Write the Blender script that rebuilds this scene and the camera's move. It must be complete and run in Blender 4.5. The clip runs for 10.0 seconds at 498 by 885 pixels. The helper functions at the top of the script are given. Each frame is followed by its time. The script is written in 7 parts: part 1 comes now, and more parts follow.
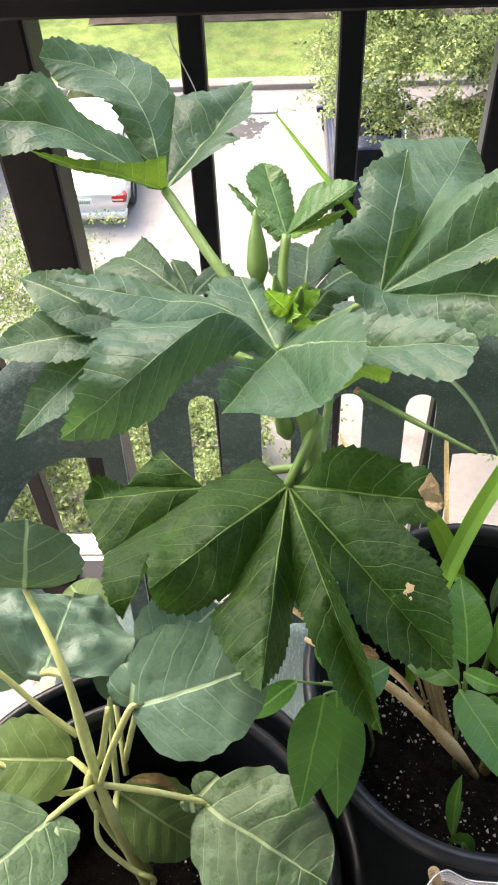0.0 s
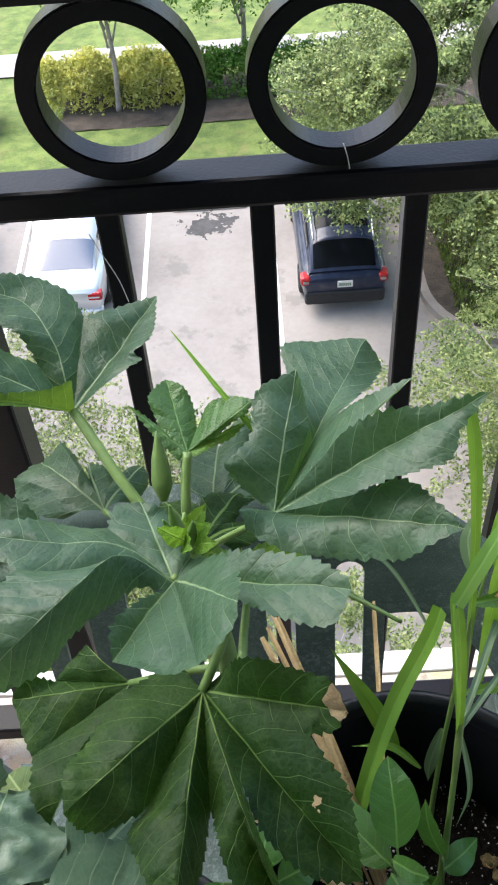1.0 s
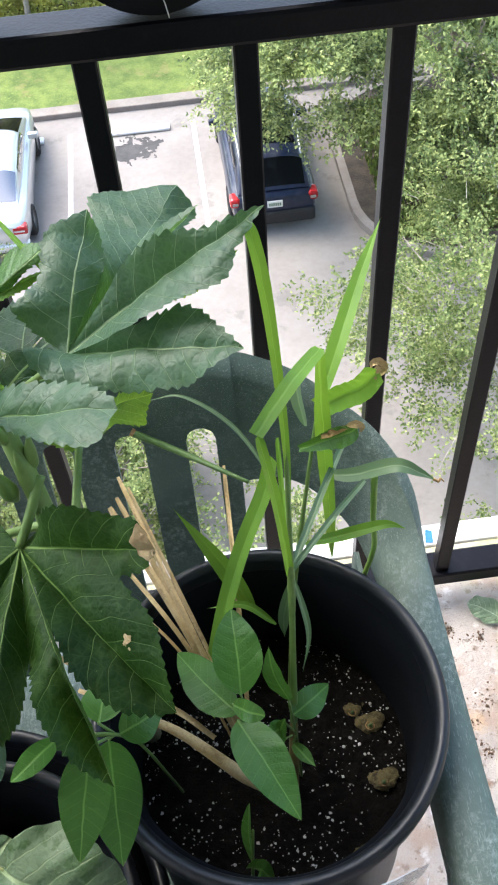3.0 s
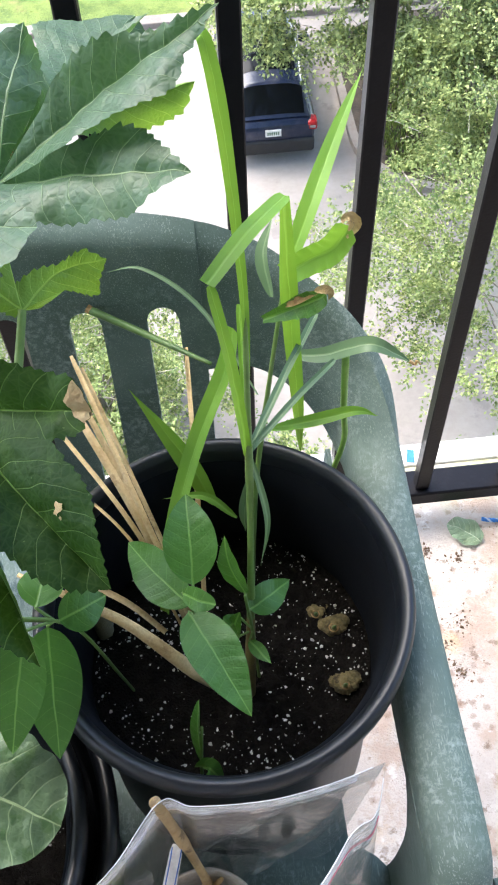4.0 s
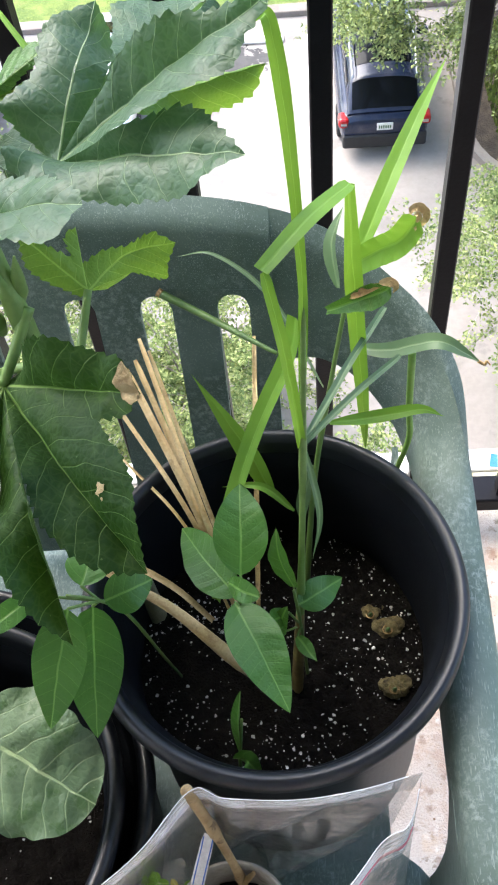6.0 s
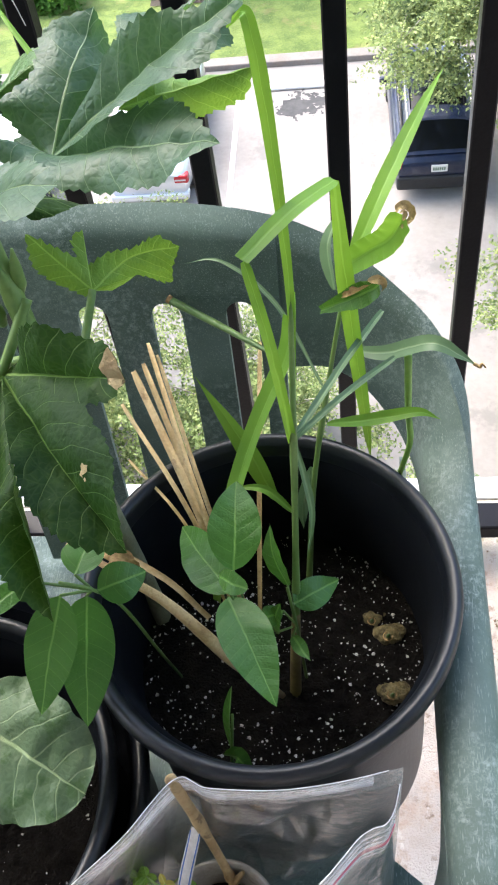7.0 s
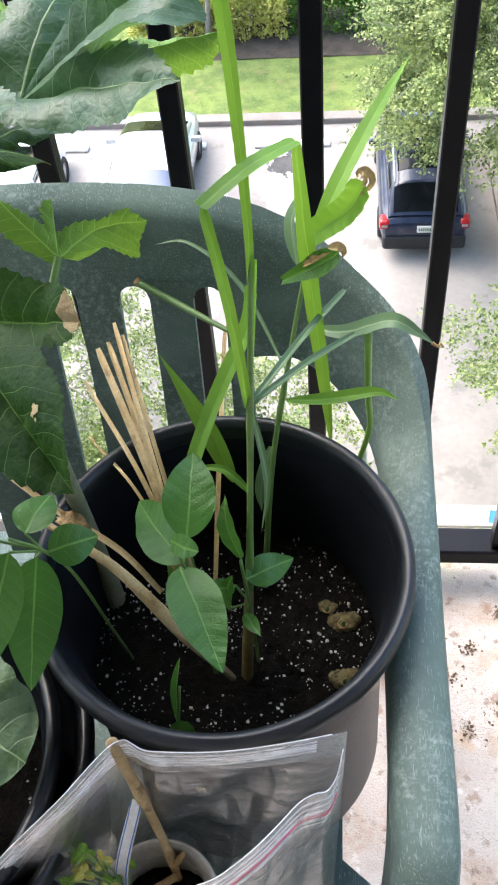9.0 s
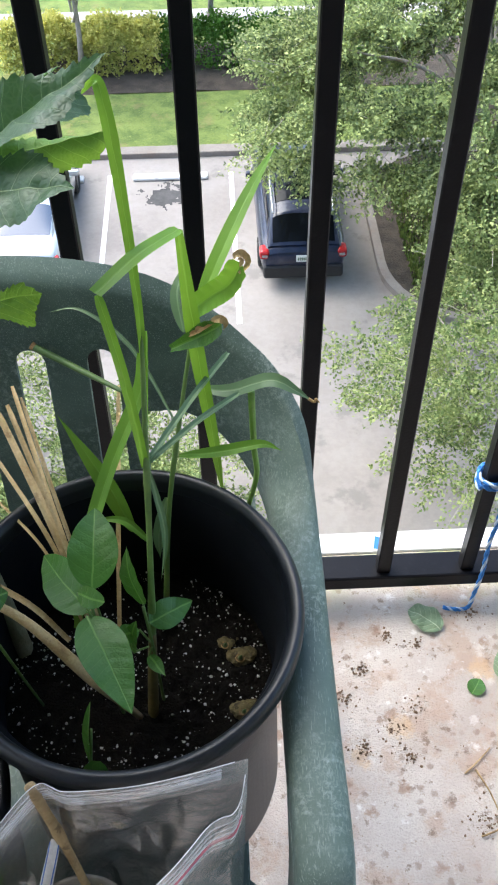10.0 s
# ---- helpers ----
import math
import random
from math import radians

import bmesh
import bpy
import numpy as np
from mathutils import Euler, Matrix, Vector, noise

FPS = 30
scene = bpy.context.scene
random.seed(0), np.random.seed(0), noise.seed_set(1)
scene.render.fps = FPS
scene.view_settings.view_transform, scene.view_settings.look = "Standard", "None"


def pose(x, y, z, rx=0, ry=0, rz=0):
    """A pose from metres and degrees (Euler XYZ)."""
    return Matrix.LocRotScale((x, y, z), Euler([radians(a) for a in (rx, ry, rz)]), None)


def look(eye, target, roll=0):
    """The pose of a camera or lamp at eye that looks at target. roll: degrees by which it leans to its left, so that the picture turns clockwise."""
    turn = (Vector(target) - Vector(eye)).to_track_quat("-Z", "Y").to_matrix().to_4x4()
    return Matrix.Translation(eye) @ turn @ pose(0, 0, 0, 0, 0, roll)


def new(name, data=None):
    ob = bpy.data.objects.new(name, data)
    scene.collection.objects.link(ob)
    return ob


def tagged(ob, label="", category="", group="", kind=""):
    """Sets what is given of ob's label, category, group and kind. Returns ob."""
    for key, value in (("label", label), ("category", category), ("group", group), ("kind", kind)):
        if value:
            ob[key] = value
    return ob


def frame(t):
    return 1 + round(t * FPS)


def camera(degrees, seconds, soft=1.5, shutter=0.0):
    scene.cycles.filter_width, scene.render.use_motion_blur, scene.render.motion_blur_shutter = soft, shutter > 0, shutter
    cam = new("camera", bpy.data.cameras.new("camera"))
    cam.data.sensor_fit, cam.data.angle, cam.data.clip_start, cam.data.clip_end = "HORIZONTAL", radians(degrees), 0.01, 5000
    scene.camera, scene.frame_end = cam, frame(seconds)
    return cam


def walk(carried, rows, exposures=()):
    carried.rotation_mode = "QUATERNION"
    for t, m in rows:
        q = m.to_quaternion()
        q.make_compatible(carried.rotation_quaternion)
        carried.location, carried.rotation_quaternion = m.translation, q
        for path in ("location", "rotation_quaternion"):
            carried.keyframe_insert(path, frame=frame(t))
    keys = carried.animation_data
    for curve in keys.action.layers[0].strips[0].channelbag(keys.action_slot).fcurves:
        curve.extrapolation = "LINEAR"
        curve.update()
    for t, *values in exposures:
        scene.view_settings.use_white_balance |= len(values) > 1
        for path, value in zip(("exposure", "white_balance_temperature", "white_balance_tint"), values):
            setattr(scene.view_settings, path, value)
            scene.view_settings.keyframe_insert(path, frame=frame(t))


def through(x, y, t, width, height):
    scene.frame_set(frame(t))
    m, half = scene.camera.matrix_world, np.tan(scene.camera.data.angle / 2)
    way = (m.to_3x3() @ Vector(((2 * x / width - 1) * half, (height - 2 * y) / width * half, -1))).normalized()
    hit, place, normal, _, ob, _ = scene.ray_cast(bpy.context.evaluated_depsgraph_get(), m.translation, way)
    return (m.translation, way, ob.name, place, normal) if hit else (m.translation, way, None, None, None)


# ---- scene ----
cam = camera(30.0, 10.0, 2.0)
PATH = [
    (0, (0.054, -0.657, 1.239), (-0.015, 0.573, -0.336), -3.2),
    (0.5, (0.088, -0.64, 1.273), (0.049, 0.681, -0.228), -5.3),
    (1, (0.1, -0.619, 1.297), (0.069, 0.748, -0.162), -4.6),
    (1.5, (0.109, -0.613, 1.288), (0.068, 0.714, -0.208), -5.3),
    (2, (0.115, -0.62, 1.273), (0.086, 0.666, -0.258), -5.3),
    (2.5, (0.138, -0.635, 1.264), (0.161, 0.626, -0.288), -4.9),
    (3, (0.171, -0.652, 1.254), (0.242, 0.591, -0.311), -4.8),
    (3.2, (0.182, -0.654, 1.246), (0.267, 0.576, -0.328), -4.4),
    (4.3, (0.187, -0.654, 1.179), (0.251, 0.43, -0.501), -2.1),
    (4.5, (0.186, -0.651, 1.176), (0.236, 0.411, -0.519), -2.3),
    (5, (0.197, -0.653, 1.178), (0.202, 0.408, -0.518), -4.3),
    (5.5, (0.204, -0.654, 1.183), (0.131, 0.434, -0.494), -6.3),
    (5.7, (0.206, -0.65, 1.185), (0.104, 0.453, -0.48), -7.0),
    (6.8, (0.228, -0.668, 1.181), (0.043, 0.52, -0.417), -9.2),
    (7, (0.24, -0.6755, 1.176), (0.009, 0.5175, -0.4125), -10.2),
    (7.5, (0.242, -0.68, 1.166), (-0.066, 0.506, -0.415), -11.2),
    (8, (0.255, -0.691, 1.142), (-0.054, 0.522, -0.418), -11.0),
    (8.5, (0.247, -0.699, 1.112), (-0.042, 0.511, -0.454), -9.4),
    (9, (0.253, -0.713, 1.146), (0.065, 0.57, -0.377), -6.0),
    (9.5, (0.257, -0.731, 1.181), (0.178, 0.593, -0.317), -3.6),
    (10, (0.254, -0.734, 1.194), (0.302, 0.598, -0.297), -0.7),
]
walk(cam, [(t, look(eye, target, roll)) for t, eye, target, roll in PATH], [(0, 2.7, 7300, 14), (0.5, 2.6, 6850, 13), (1, 2.03, 6500, 10), (1.5, 1.96, 6420, 9), (2, 2.0, 6350, 8), (2.5, 2.04, 6350, 8), (3, 2.34, 6450, 9), (4.5, 2.75, 6450, 10), (5.5, 2.73, 6500, 10), (7, 2.58, 6550, 10), (7.5, 2.58, 6550, 10), (8, 2.66, 6600, 10), (8.5, 2.55, 6600, 10), (9, 2.55, 6500, 9), (9.5, 2.13, 6350, 8), (10, 2.13, 6300, 7)])
import collections

# ---- light ----
SUN_ELEV, SUN_AZ = radians(55), radians(-52)
world = bpy.data.worlds.new("overcast_sky")
scene.world = world
world.use_nodes = True
wt = world.node_tree
sky = wt.nodes.new("ShaderNodeTexSky")
sky.sky_type, sky.sun_disc = "NISHITA", False
sky.sun_elevation, sky.sun_rotation = SUN_ELEV, SUN_AZ
sky.air_density, sky.dust_density, sky.ozone_density = 1.0, 2.5, 0.6
back = wt.nodes["Background"]
back.inputs["Strength"].default_value = 0.15
wt.links.new(sky.outputs[0], back.inputs[0])
sun = new("sun", bpy.data.lights.new("sun", "SUN"))
sun.data.energy, sun.data.angle, sun.data.color = 0.9, radians(50), (1.0, 0.98, 0.94)
sun_way = Vector((math.sin(SUN_AZ) * math.cos(SUN_ELEV), math.cos(SUN_AZ) * math.cos(SUN_ELEV), math.sin(SUN_ELEV)))
sun.matrix_basis = look(sun_way * 50, (0, 0, 0))


# ---- materials ----
class Nodes:
    """A short way to write node trees."""

    def __init__(self, name):
        self.mat = bpy.data.materials.new(name)
        self.mat.use_nodes = True
        self.t = self.mat.node_tree
        self.t.nodes.clear()
        self.out = self.t.nodes.new("ShaderNodeOutputMaterial")

    def put(self, socket, value):
        if isinstance(value, bpy.types.NodeSocket):
            self.t.links.new(value, socket)
        else:
            socket.default_value = value

    def add(self, kind, ins=()):
        n = self.t.nodes.new(kind)
        for key, value in dict(ins).items():
            self.put(n.inputs[key], value)
        return n

    def math(self, op, a, b=0.0, c=0.0, clamp=False):
        n = self.add("ShaderNodeMath")
        n.operation, n.use_clamp = op, clamp
        for i, v in enumerate((a, b, c)):
            self.put(n.inputs[i], v)
        return n.outputs[0]

    def step(self, x, lo, hi):
        n = self.add("ShaderNodeMapRange", {"Value": x, "From Min": lo, "From Max": hi})
        n.interpolation_type = "SMOOTHSTEP"
        return n.outputs[0]

    def mix(self, fac, a, b, blend="MIX"):
        n = self.add("ShaderNodeMix")
        n.data_type, n.blend_type = "RGBA", blend
        self.put(n.inputs[0], fac)
        self.put(n.inputs[6], a)
        self.put(n.inputs[7], b)
        return n.outputs[2]

    def noise(self, co, scale, detail=4.0, rough=0.55, dist=0.0):
        return self.add("ShaderNodeTexNoise", {"Vector": co, "Scale": scale, "Detail": detail, "Roughness": rough, "Distortion": dist}).outputs["Fac"]

    def coords(self, kind="Object"):
        return self.add("ShaderNodeTexCoord").outputs[kind]

    def bump(self, height, strength=0.3, distance=0.01):
        return self.add("ShaderNodeBump", {"Height": height, "Strength": strength, "Distance": distance}).outputs[0]

    def principled(self, **ins):
        n = self.add("ShaderNodeBsdfPrincipled")
        for key, value in ins.items():
            self.put(n.inputs[key.replace("_", " ")], value)
        return n

    def done(self, shader):
        self.t.links.new(shader, self.out.inputs[0])
        return self.mat


def plain(name, a, b, rough=0.5, metal=0.0, scale=12.0, fine=140.0, bump=0.15, spread=0.12, kind="Object", depth=0.004, spots=None, gloss=0.5):
    """A surface of two colours, mottled at two scales, with fine relief."""
    n = Nodes(name)
    co = n.coords(kind)
    big, small = n.noise(co, scale, 5.0), n.noise(co, fine, 3.0)
    fac = n.math("ADD", n.math("MULTIPLY", n.step(big, 0.3, 0.7), 0.7), n.math("MULTIPLY", n.step(small, 0.3, 0.7), 0.3))
    col = n.mix(fac, a, b)
    if spots:
        shade, size, amount = spots
        col = n.mix(n.math("MULTIPLY", n.step(n.noise(co, size, 6.0, 0.65), 0.56, 0.66), amount), col, shade)
    r = n.math("ADD", n.math("MULTIPLY", n.math("SUBTRACT", small, 0.5), spread), rough)
    p = n.principled(Base_Color=col, Roughness=r, Metallic=metal, Specular_IOR_Level=gloss, Normal=n.bump(n.math("ADD", small, n.math("MULTIPLY", big, 0.6)), bump, depth))
    return n.done(p.outputs[0])


def leaf_material(name, dark, light, vein, spacing=0.011, width=0.0009, slope=0.9, through=0.28, rough=0.42, side=0.55, relief=0.5, glow=None, blotch=None, gloss=0.3):
    """A leaf blade; its map runs along and across the midrib in metres, so that ribs and side veins follow each lobe."""
    n = Nodes(name)
    uv = n.coords("UV")
    xyz = n.add("ShaderNodeSeparateXYZ", {0: uv})
    co = n.coords("Object")
    wob = n.math("MULTIPLY", n.math("SUBTRACT", n.noise(co, 26.0, 2.0), 0.5), spacing * 1.1)
    sway = n.math("MULTIPLY", n.math("SUBTRACT", n.noise(co, 45.0, 2.0), 0.5), 0.002)
    u, w = xyz.outputs[0], n.math("ADD", xyz.outputs[1], sway)
    v = n.math("ABSOLUTE", w)
    slim = n.math("MULTIPLY", width, n.math("SUBTRACT", 1.25, n.math("MULTIPLY", n.step(u, 0.0, 0.11), 0.95)))
    rib = n.math("SUBTRACT", 1.0, n.step(n.math("DIVIDE", v, slim), 0.45, 1.3))
    other = n.math("MULTIPLY", n.math("GREATER_THAN", w, 0.0), 0.43)
    bend = n.math("MULTIPLY", n.math("POWER", v, 1.25), slope * 2.2)
    q = n.math("ADD", other, n.math("DIVIDE", n.math("ADD", n.math("SUBTRACT", u, bend), wob), spacing))
    tri = n.math("MULTIPLY", n.math("ABSOLUTE", n.math("SUBTRACT", n.math("FRACT", q), 0.5)), 2.0)
    edge = width * 0.8 / spacing
    ribs = n.math("MULTIPLY", n.math("SUBTRACT", 1.0, n.step(tri, edge * 0.3, edge * 1.5)), side)
    ribs = n.math("MULTIPLY", ribs, n.step(n.noise(co, 70.0, 2.0), 0.22, 0.45))
    cells = n.add("ShaderNodeTexVoronoi", {"Vector": co, "Scale": 1.15 / spacing})
    cells.feature = "DISTANCE_TO_EDGE"
    net = cells.outputs["Distance"]
    small = n.add("ShaderNodeTexVoronoi", {"Vector": co, "Scale": 3.2 / spacing})
    small.feature = "DISTANCE_TO_EDGE"
    ribs = n.math("MULTIPLY", ribs, n.math("SUBTRACT", 1.0, n.math("MULTIPLY", n.step(v, 0.01, 0.04), 0.5)))
    fine = n.math("MULTIPLY", n.math("SUBTRACT", 1.0, n.step(net, 0.008, 0.05)), 0.16 * side)
    finer = n.math("MULTIPLY", n.math("SUBTRACT", 1.0, n.step(small.outputs["Distance"], 0.02, 0.14)), 0.1 * side)
    lines = n.math("MAXIMUM", n.math("MAXIMUM", rib, ribs), n.math("MAXIMUM", fine, finer))
    rand = n.add("ShaderNodeObjectInfo").outputs["Random"]
    tone = n.math("ADD", n.math("MULTIPLY", n.step(n.noise(co, 22.0, 5.0), 0.25, 0.75), 0.75), n.math("MULTIPLY", rand, 0.25))
    col = n.mix(tone, dark, light)
    if blotch:
        shade, size, amount = blotch
        col = n.mix(n.math("MULTIPLY", n.step(n.noise(co, size, 5.0, 0.6), 0.54, 0.64), amount), col, shade)
    specks = n.math("MULTIPLY", n.step(n.noise(co, 420.0, 1.0), 0.74, 0.8), 0.35)
    col = n.mix(specks, col, vein)
    col = n.mix(n.math("MULTIPLY", lines, 0.85), col, vein)
    puff = n.math("SUBTRACT", n.math("ADD", n.math("MULTIPLY", tri, 0.35), n.math("ADD", n.math("MULTIPLY", n.step(net, 0.0, 0.35), 0.12), n.math("MULTIPLY", n.step(small.outputs["Distance"], 0.0, 0.4), 0.16))), n.math("MULTIPLY", lines, 0.5))
    height = n.math("ADD", puff, n.math("MULTIPLY", n.noise(co, 150.0, 3.0), 0.5))
    nrm = n.bump(height, relief, 0.0016)
    r = n.math("ADD", rough, n.math("MULTIPLY", n.math("SUBTRACT", n.noise(co, 45.0), 0.5), 0.2))
    p = n.principled(Base_Color=col, Roughness=r, Normal=nrm, Specular_IOR_Level=gloss)
    tr = n.add("ShaderNodeBsdfTranslucent", {"Color": n.mix(0.5, col, glow or vein), "Normal": nrm})
    m = n.add("ShaderNodeMixShader", {0: through, 1: p.outputs[0], 2: tr.outputs[0]})
    return n.done(m.outputs[0])


OKRA = leaf_material("okra_leaf", (0.019, 0.054, 0.03, 1), (0.054, 0.108, 0.062, 1), (0.27, 0.38, 0.2, 1), 0.0125, 0.0006, 0.9, 0.24, 0.45, 0.6, 0.55, (0.2, 0.48, 0.04, 1), None, 0.36)
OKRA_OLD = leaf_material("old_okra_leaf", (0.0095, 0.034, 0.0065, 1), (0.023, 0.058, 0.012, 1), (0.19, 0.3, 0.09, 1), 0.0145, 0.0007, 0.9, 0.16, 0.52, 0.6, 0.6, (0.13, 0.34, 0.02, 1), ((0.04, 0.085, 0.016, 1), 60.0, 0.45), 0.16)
OKRA_YOUNG = leaf_material("young_okra_leaf", (0.042, 0.112, 0.034, 1), (0.075, 0.165, 0.05, 1), (0.2, 0.34, 0.11, 1), 0.008, 0.0005, 0.9, 0.25, 0.42, 0.5, 0.8, (0.3, 0.6, 0.05, 1), None, 0.4)
# brighter copy of the okra leaf, with sunlight put into its colour
OKRA_SUNLIT = leaf_material("sunlit_okra_leaf", (0.075, 0.17, 0.03, 1), (0.13, 0.26, 0.05, 1), (0.26, 0.42, 0.1, 1), 0.009, 0.0006, 0.9, 0.32, 0.45, 0.8, 0.5, (0.4, 0.65, 0.04, 1), None, 0.3)
COLLARD = leaf_material("collard_leaf", (0.034, 0.088, 0.052, 1), (0.085, 0.152, 0.1, 1), (0.3, 0.42, 0.24, 1), 0.014, 0.0011, 0.75, 0.14, 0.46, 0.4, 0.5, (0.25, 0.42, 0.1, 1), ((0.08, 0.15, 0.085, 1), 35.0, 0.5), 0.35)
COLLARD_OLD = leaf_material("pale_collard_leaf", (0.06, 0.115, 0.05, 1), (0.15, 0.22, 0.125, 1), (0.36, 0.47, 0.25, 1), 0.014, 0.0013, 0.7, 0.12, 0.48, 0.5, 0.8, (0.3, 0.42, 0.14, 1), ((0.055, 0.115, 0.04, 1), 75.0, 0.9), 0.35)
COLLARD_YELLOW = leaf_material("yellowing_collard_leaf", (0.07, 0.13, 0.036, 1), (0.125, 0.19, 0.055, 1), (0.3, 0.39, 0.16, 1), 0.012, 0.0009, 0.75, 0.18, 0.5, 0.4, 0.4, (0.4, 0.45, 0.06, 1), ((0.08, 0.15, 0.05, 1), 40.0, 0.6), 0.3)
COLLARD_DARK = leaf_material("crinkled_collard_leaf", (0.022, 0.06, 0.034, 1), (0.1, 0.17, 0.115, 1), (0.24, 0.36, 0.2, 1), 0.016, 0.0009, 0.75, 0.1, 0.42, 0.4, 0.6, (0.2, 0.4, 0.1, 1), ((0.15, 0.23, 0.17, 1), 48.0, 0.6), 0.45)
FALLEN = leaf_material("fallen_collard_leaf", (0.15, 0.225, 0.12, 1), (0.25, 0.34, 0.2, 1), (0.5, 0.58, 0.4, 1), 0.009, 0.0008, 0.8, 0.1, 0.5, 0.9, 1.0)
SEEDLING = leaf_material("seedling_leaf", (0.036, 0.12, 0.02, 1), (0.07, 0.195, 0.034, 1), (0.17, 0.34, 0.075, 1), 0.0075, 0.0006, 0.8, 0.24, 0.36, 0.35, 0.3, (0.25, 0.5, 0.04, 1), None, 0.4)
SPROUT = leaf_material("okra_sprout_leaf", (0.1, 0.22, 0.03, 1), (0.17, 0.33, 0.05, 1), (0.24, 0.4, 0.1, 1), 0.006, 0.0004, 0.9, 0.3, 0.42, 0.5, 0.8, (0.4, 0.7, 0.05, 1), None, 0.3)
GRASSY = leaf_material("ginger_leaf", (0.1, 0.24, 0.032, 1), (0.18, 0.36, 0.055, 1), (0.21, 0.4, 0.075, 1), 0.05, 0.0006, 4.0, 0.34, 0.42, 0.15, 0.25, (0.45, 0.75, 0.05, 1))
GRASSY_BLUE = leaf_material("bluish_ginger_leaf", (0.1, 0.17, 0.09, 1), (0.16, 0.25, 0.14, 1), (0.25, 0.36, 0.2, 1), 0.05, 0.0006, 4.0, 0.2, 0.42, 0.1, 0.2, (0.2, 0.42, 0.1, 1))
STEM = plain("green_stem", (0.1, 0.185, 0.042, 1), (0.16, 0.265, 0.07, 1), 0.45, scale=40, fine=300, bump=0.1)
STEM_DARK = plain("dark_green_stem", (0.05, 0.11, 0.025, 1), (0.09, 0.17, 0.04, 1), 0.5, scale=40, fine=300, bump=0.15)
STEM_PALE = plain("pale_stem", (0.36, 0.4, 0.13, 1), (0.5, 0.52, 0.23, 1), 0.5, scale=40, fine=300, bump=0.1)
STEM_WOODY = plain("woody_okra_stem", (0.2, 0.21, 0.12, 1), (0.31, 0.3, 0.19, 1), 0.7, scale=60, fine=420, bump=0.35)
STRAW = plain("dry_straw", (0.42, 0.29, 0.12, 1), (0.68, 0.52, 0.28, 1), 0.6, scale=35, fine=500, bump=0.3, spots=((0.22, 0.12, 0.05, 1), 60.0, 0.6))
BROWN = plain("withered_leaf", (0.2, 0.11, 0.045, 1), (0.5, 0.34, 0.14, 1), 0.75, scale=70, fine=400, bump=0.4)
BLACK_METAL = plain("black_painted_metal", (0.0025, 0.0025, 0.004, 1), (0.0045, 0.0045, 0.0065, 1), 0.36, scale=18, fine=320, bump=0.12, depth=0.002, spots=((0.01, 0.01, 0.013, 1), 55.0, 0.3), gloss=0.17)
BLACK_PLASTIC = plain("black_pot_plastic", (0.005, 0.0068, 0.010, 1), (0.009, 0.0115, 0.0165, 1), 0.38, scale=14, fine=420, bump=0.08, depth=0.002, spots=((0.025, 0.024, 0.024, 1), 40.0, 0.25))
BLACK_INSIDE = plain("black_pot_inside", (0.0052, 0.0066, 0.0092, 1), (0.009, 0.0108, 0.0142, 1), 0.6, scale=14, fine=420, bump=0.08, depth=0.002, spots=((0.02, 0.018, 0.016, 1), 40.0, 0.2), gloss=0.1)
BLACK_BODY = plain("black_pot_side", (0.005, 0.0068, 0.010, 1), (0.009, 0.0115, 0.0165, 1), 0.42, scale=14, fine=420, bump=0.08, depth=0.002, spots=((0.025, 0.024, 0.024, 1), 40.0, 0.25), gloss=0.28)
SOIL = plain("potting_soil", (0.0068, 0.006, 0.0052, 1), (0.0175, 0.0145, 0.0118, 1), 0.95, scale=90, fine=600, bump=1.0, depth=0.006, gloss=0.1)
PERLITE = plain("perlite", (0.6, 0.58, 0.55, 1), (0.8, 0.79, 0.76, 1), 0.85, scale=300, fine=900, bump=0.3)
RHIZOME = plain("ginger_rhizome", (0.085, 0.066, 0.026, 1), (0.25, 0.2, 0.085, 1), 0.75, scale=160, fine=700, bump=1.0, depth=0.003, spots=((0.035, 0.025, 0.014, 1), 140.0, 0.8))
TAN = plain("dried_leaf_edge", (0.3, 0.2, 0.1, 1), (0.5, 0.4, 0.22, 1), 0.75, scale=90, fine=400, bump=0.4)


def chair_material():
    n = Nodes("weathered_green_plastic")
    co = n.coords()
    base = n.mix(n.step(n.noise(co, 14.0, 5.0), 0.3, 0.7), (0.088, 0.13, 0.112, 1), (0.147, 0.203, 0.178, 1))
    zone = n.step(n.noise(co, 13.0, 3.0), 0.36, 0.62)
    scuff = n.math("MULTIPLY", n.step(n.noise(co, 190.0, 8.0, 0.8, 0.0), 0.46, 0.68), n.math("MULTIPLY", zone, 0.8))
    worn = scuff
    for k in range(9):
        turn = n.add("ShaderNodeMapping", {"Vector": co, "Scale": (900.0, 60.0 + 15 * k, 900.0), "Rotation": (0.9 * k, 0.35 + 1.1 * k, 0.5 + 0.8 * k), "Location": (k * 3.1, k, 0)})
        dash = n.step(n.noise(turn.outputs[0], 1.0, 1.0, 0.5, 0.15), 0.66, 0.72)
        worn = n.math("MAXIMUM", worn, n.math("MULTIPLY", dash, n.math("MULTIPLY", n.step(n.noise(co, 18.0 + 5 * k, 2.0), 0.45, 0.62), 0.5)))
    col = n.mix(worn, base, (0.36, 0.43, 0.4, 1))
    p = n.principled(Base_Color=col, Roughness=n.math("ADD", 0.5, n.math("MULTIPLY", worn, 0.3)), Specular_IOR_Level=0.25, Normal=n.bump(n.math("ADD", n.noise(co, 300.0), worn), 0.15, 0.002))
    return n.done(p.outputs[0])


CHAIR = chair_material()


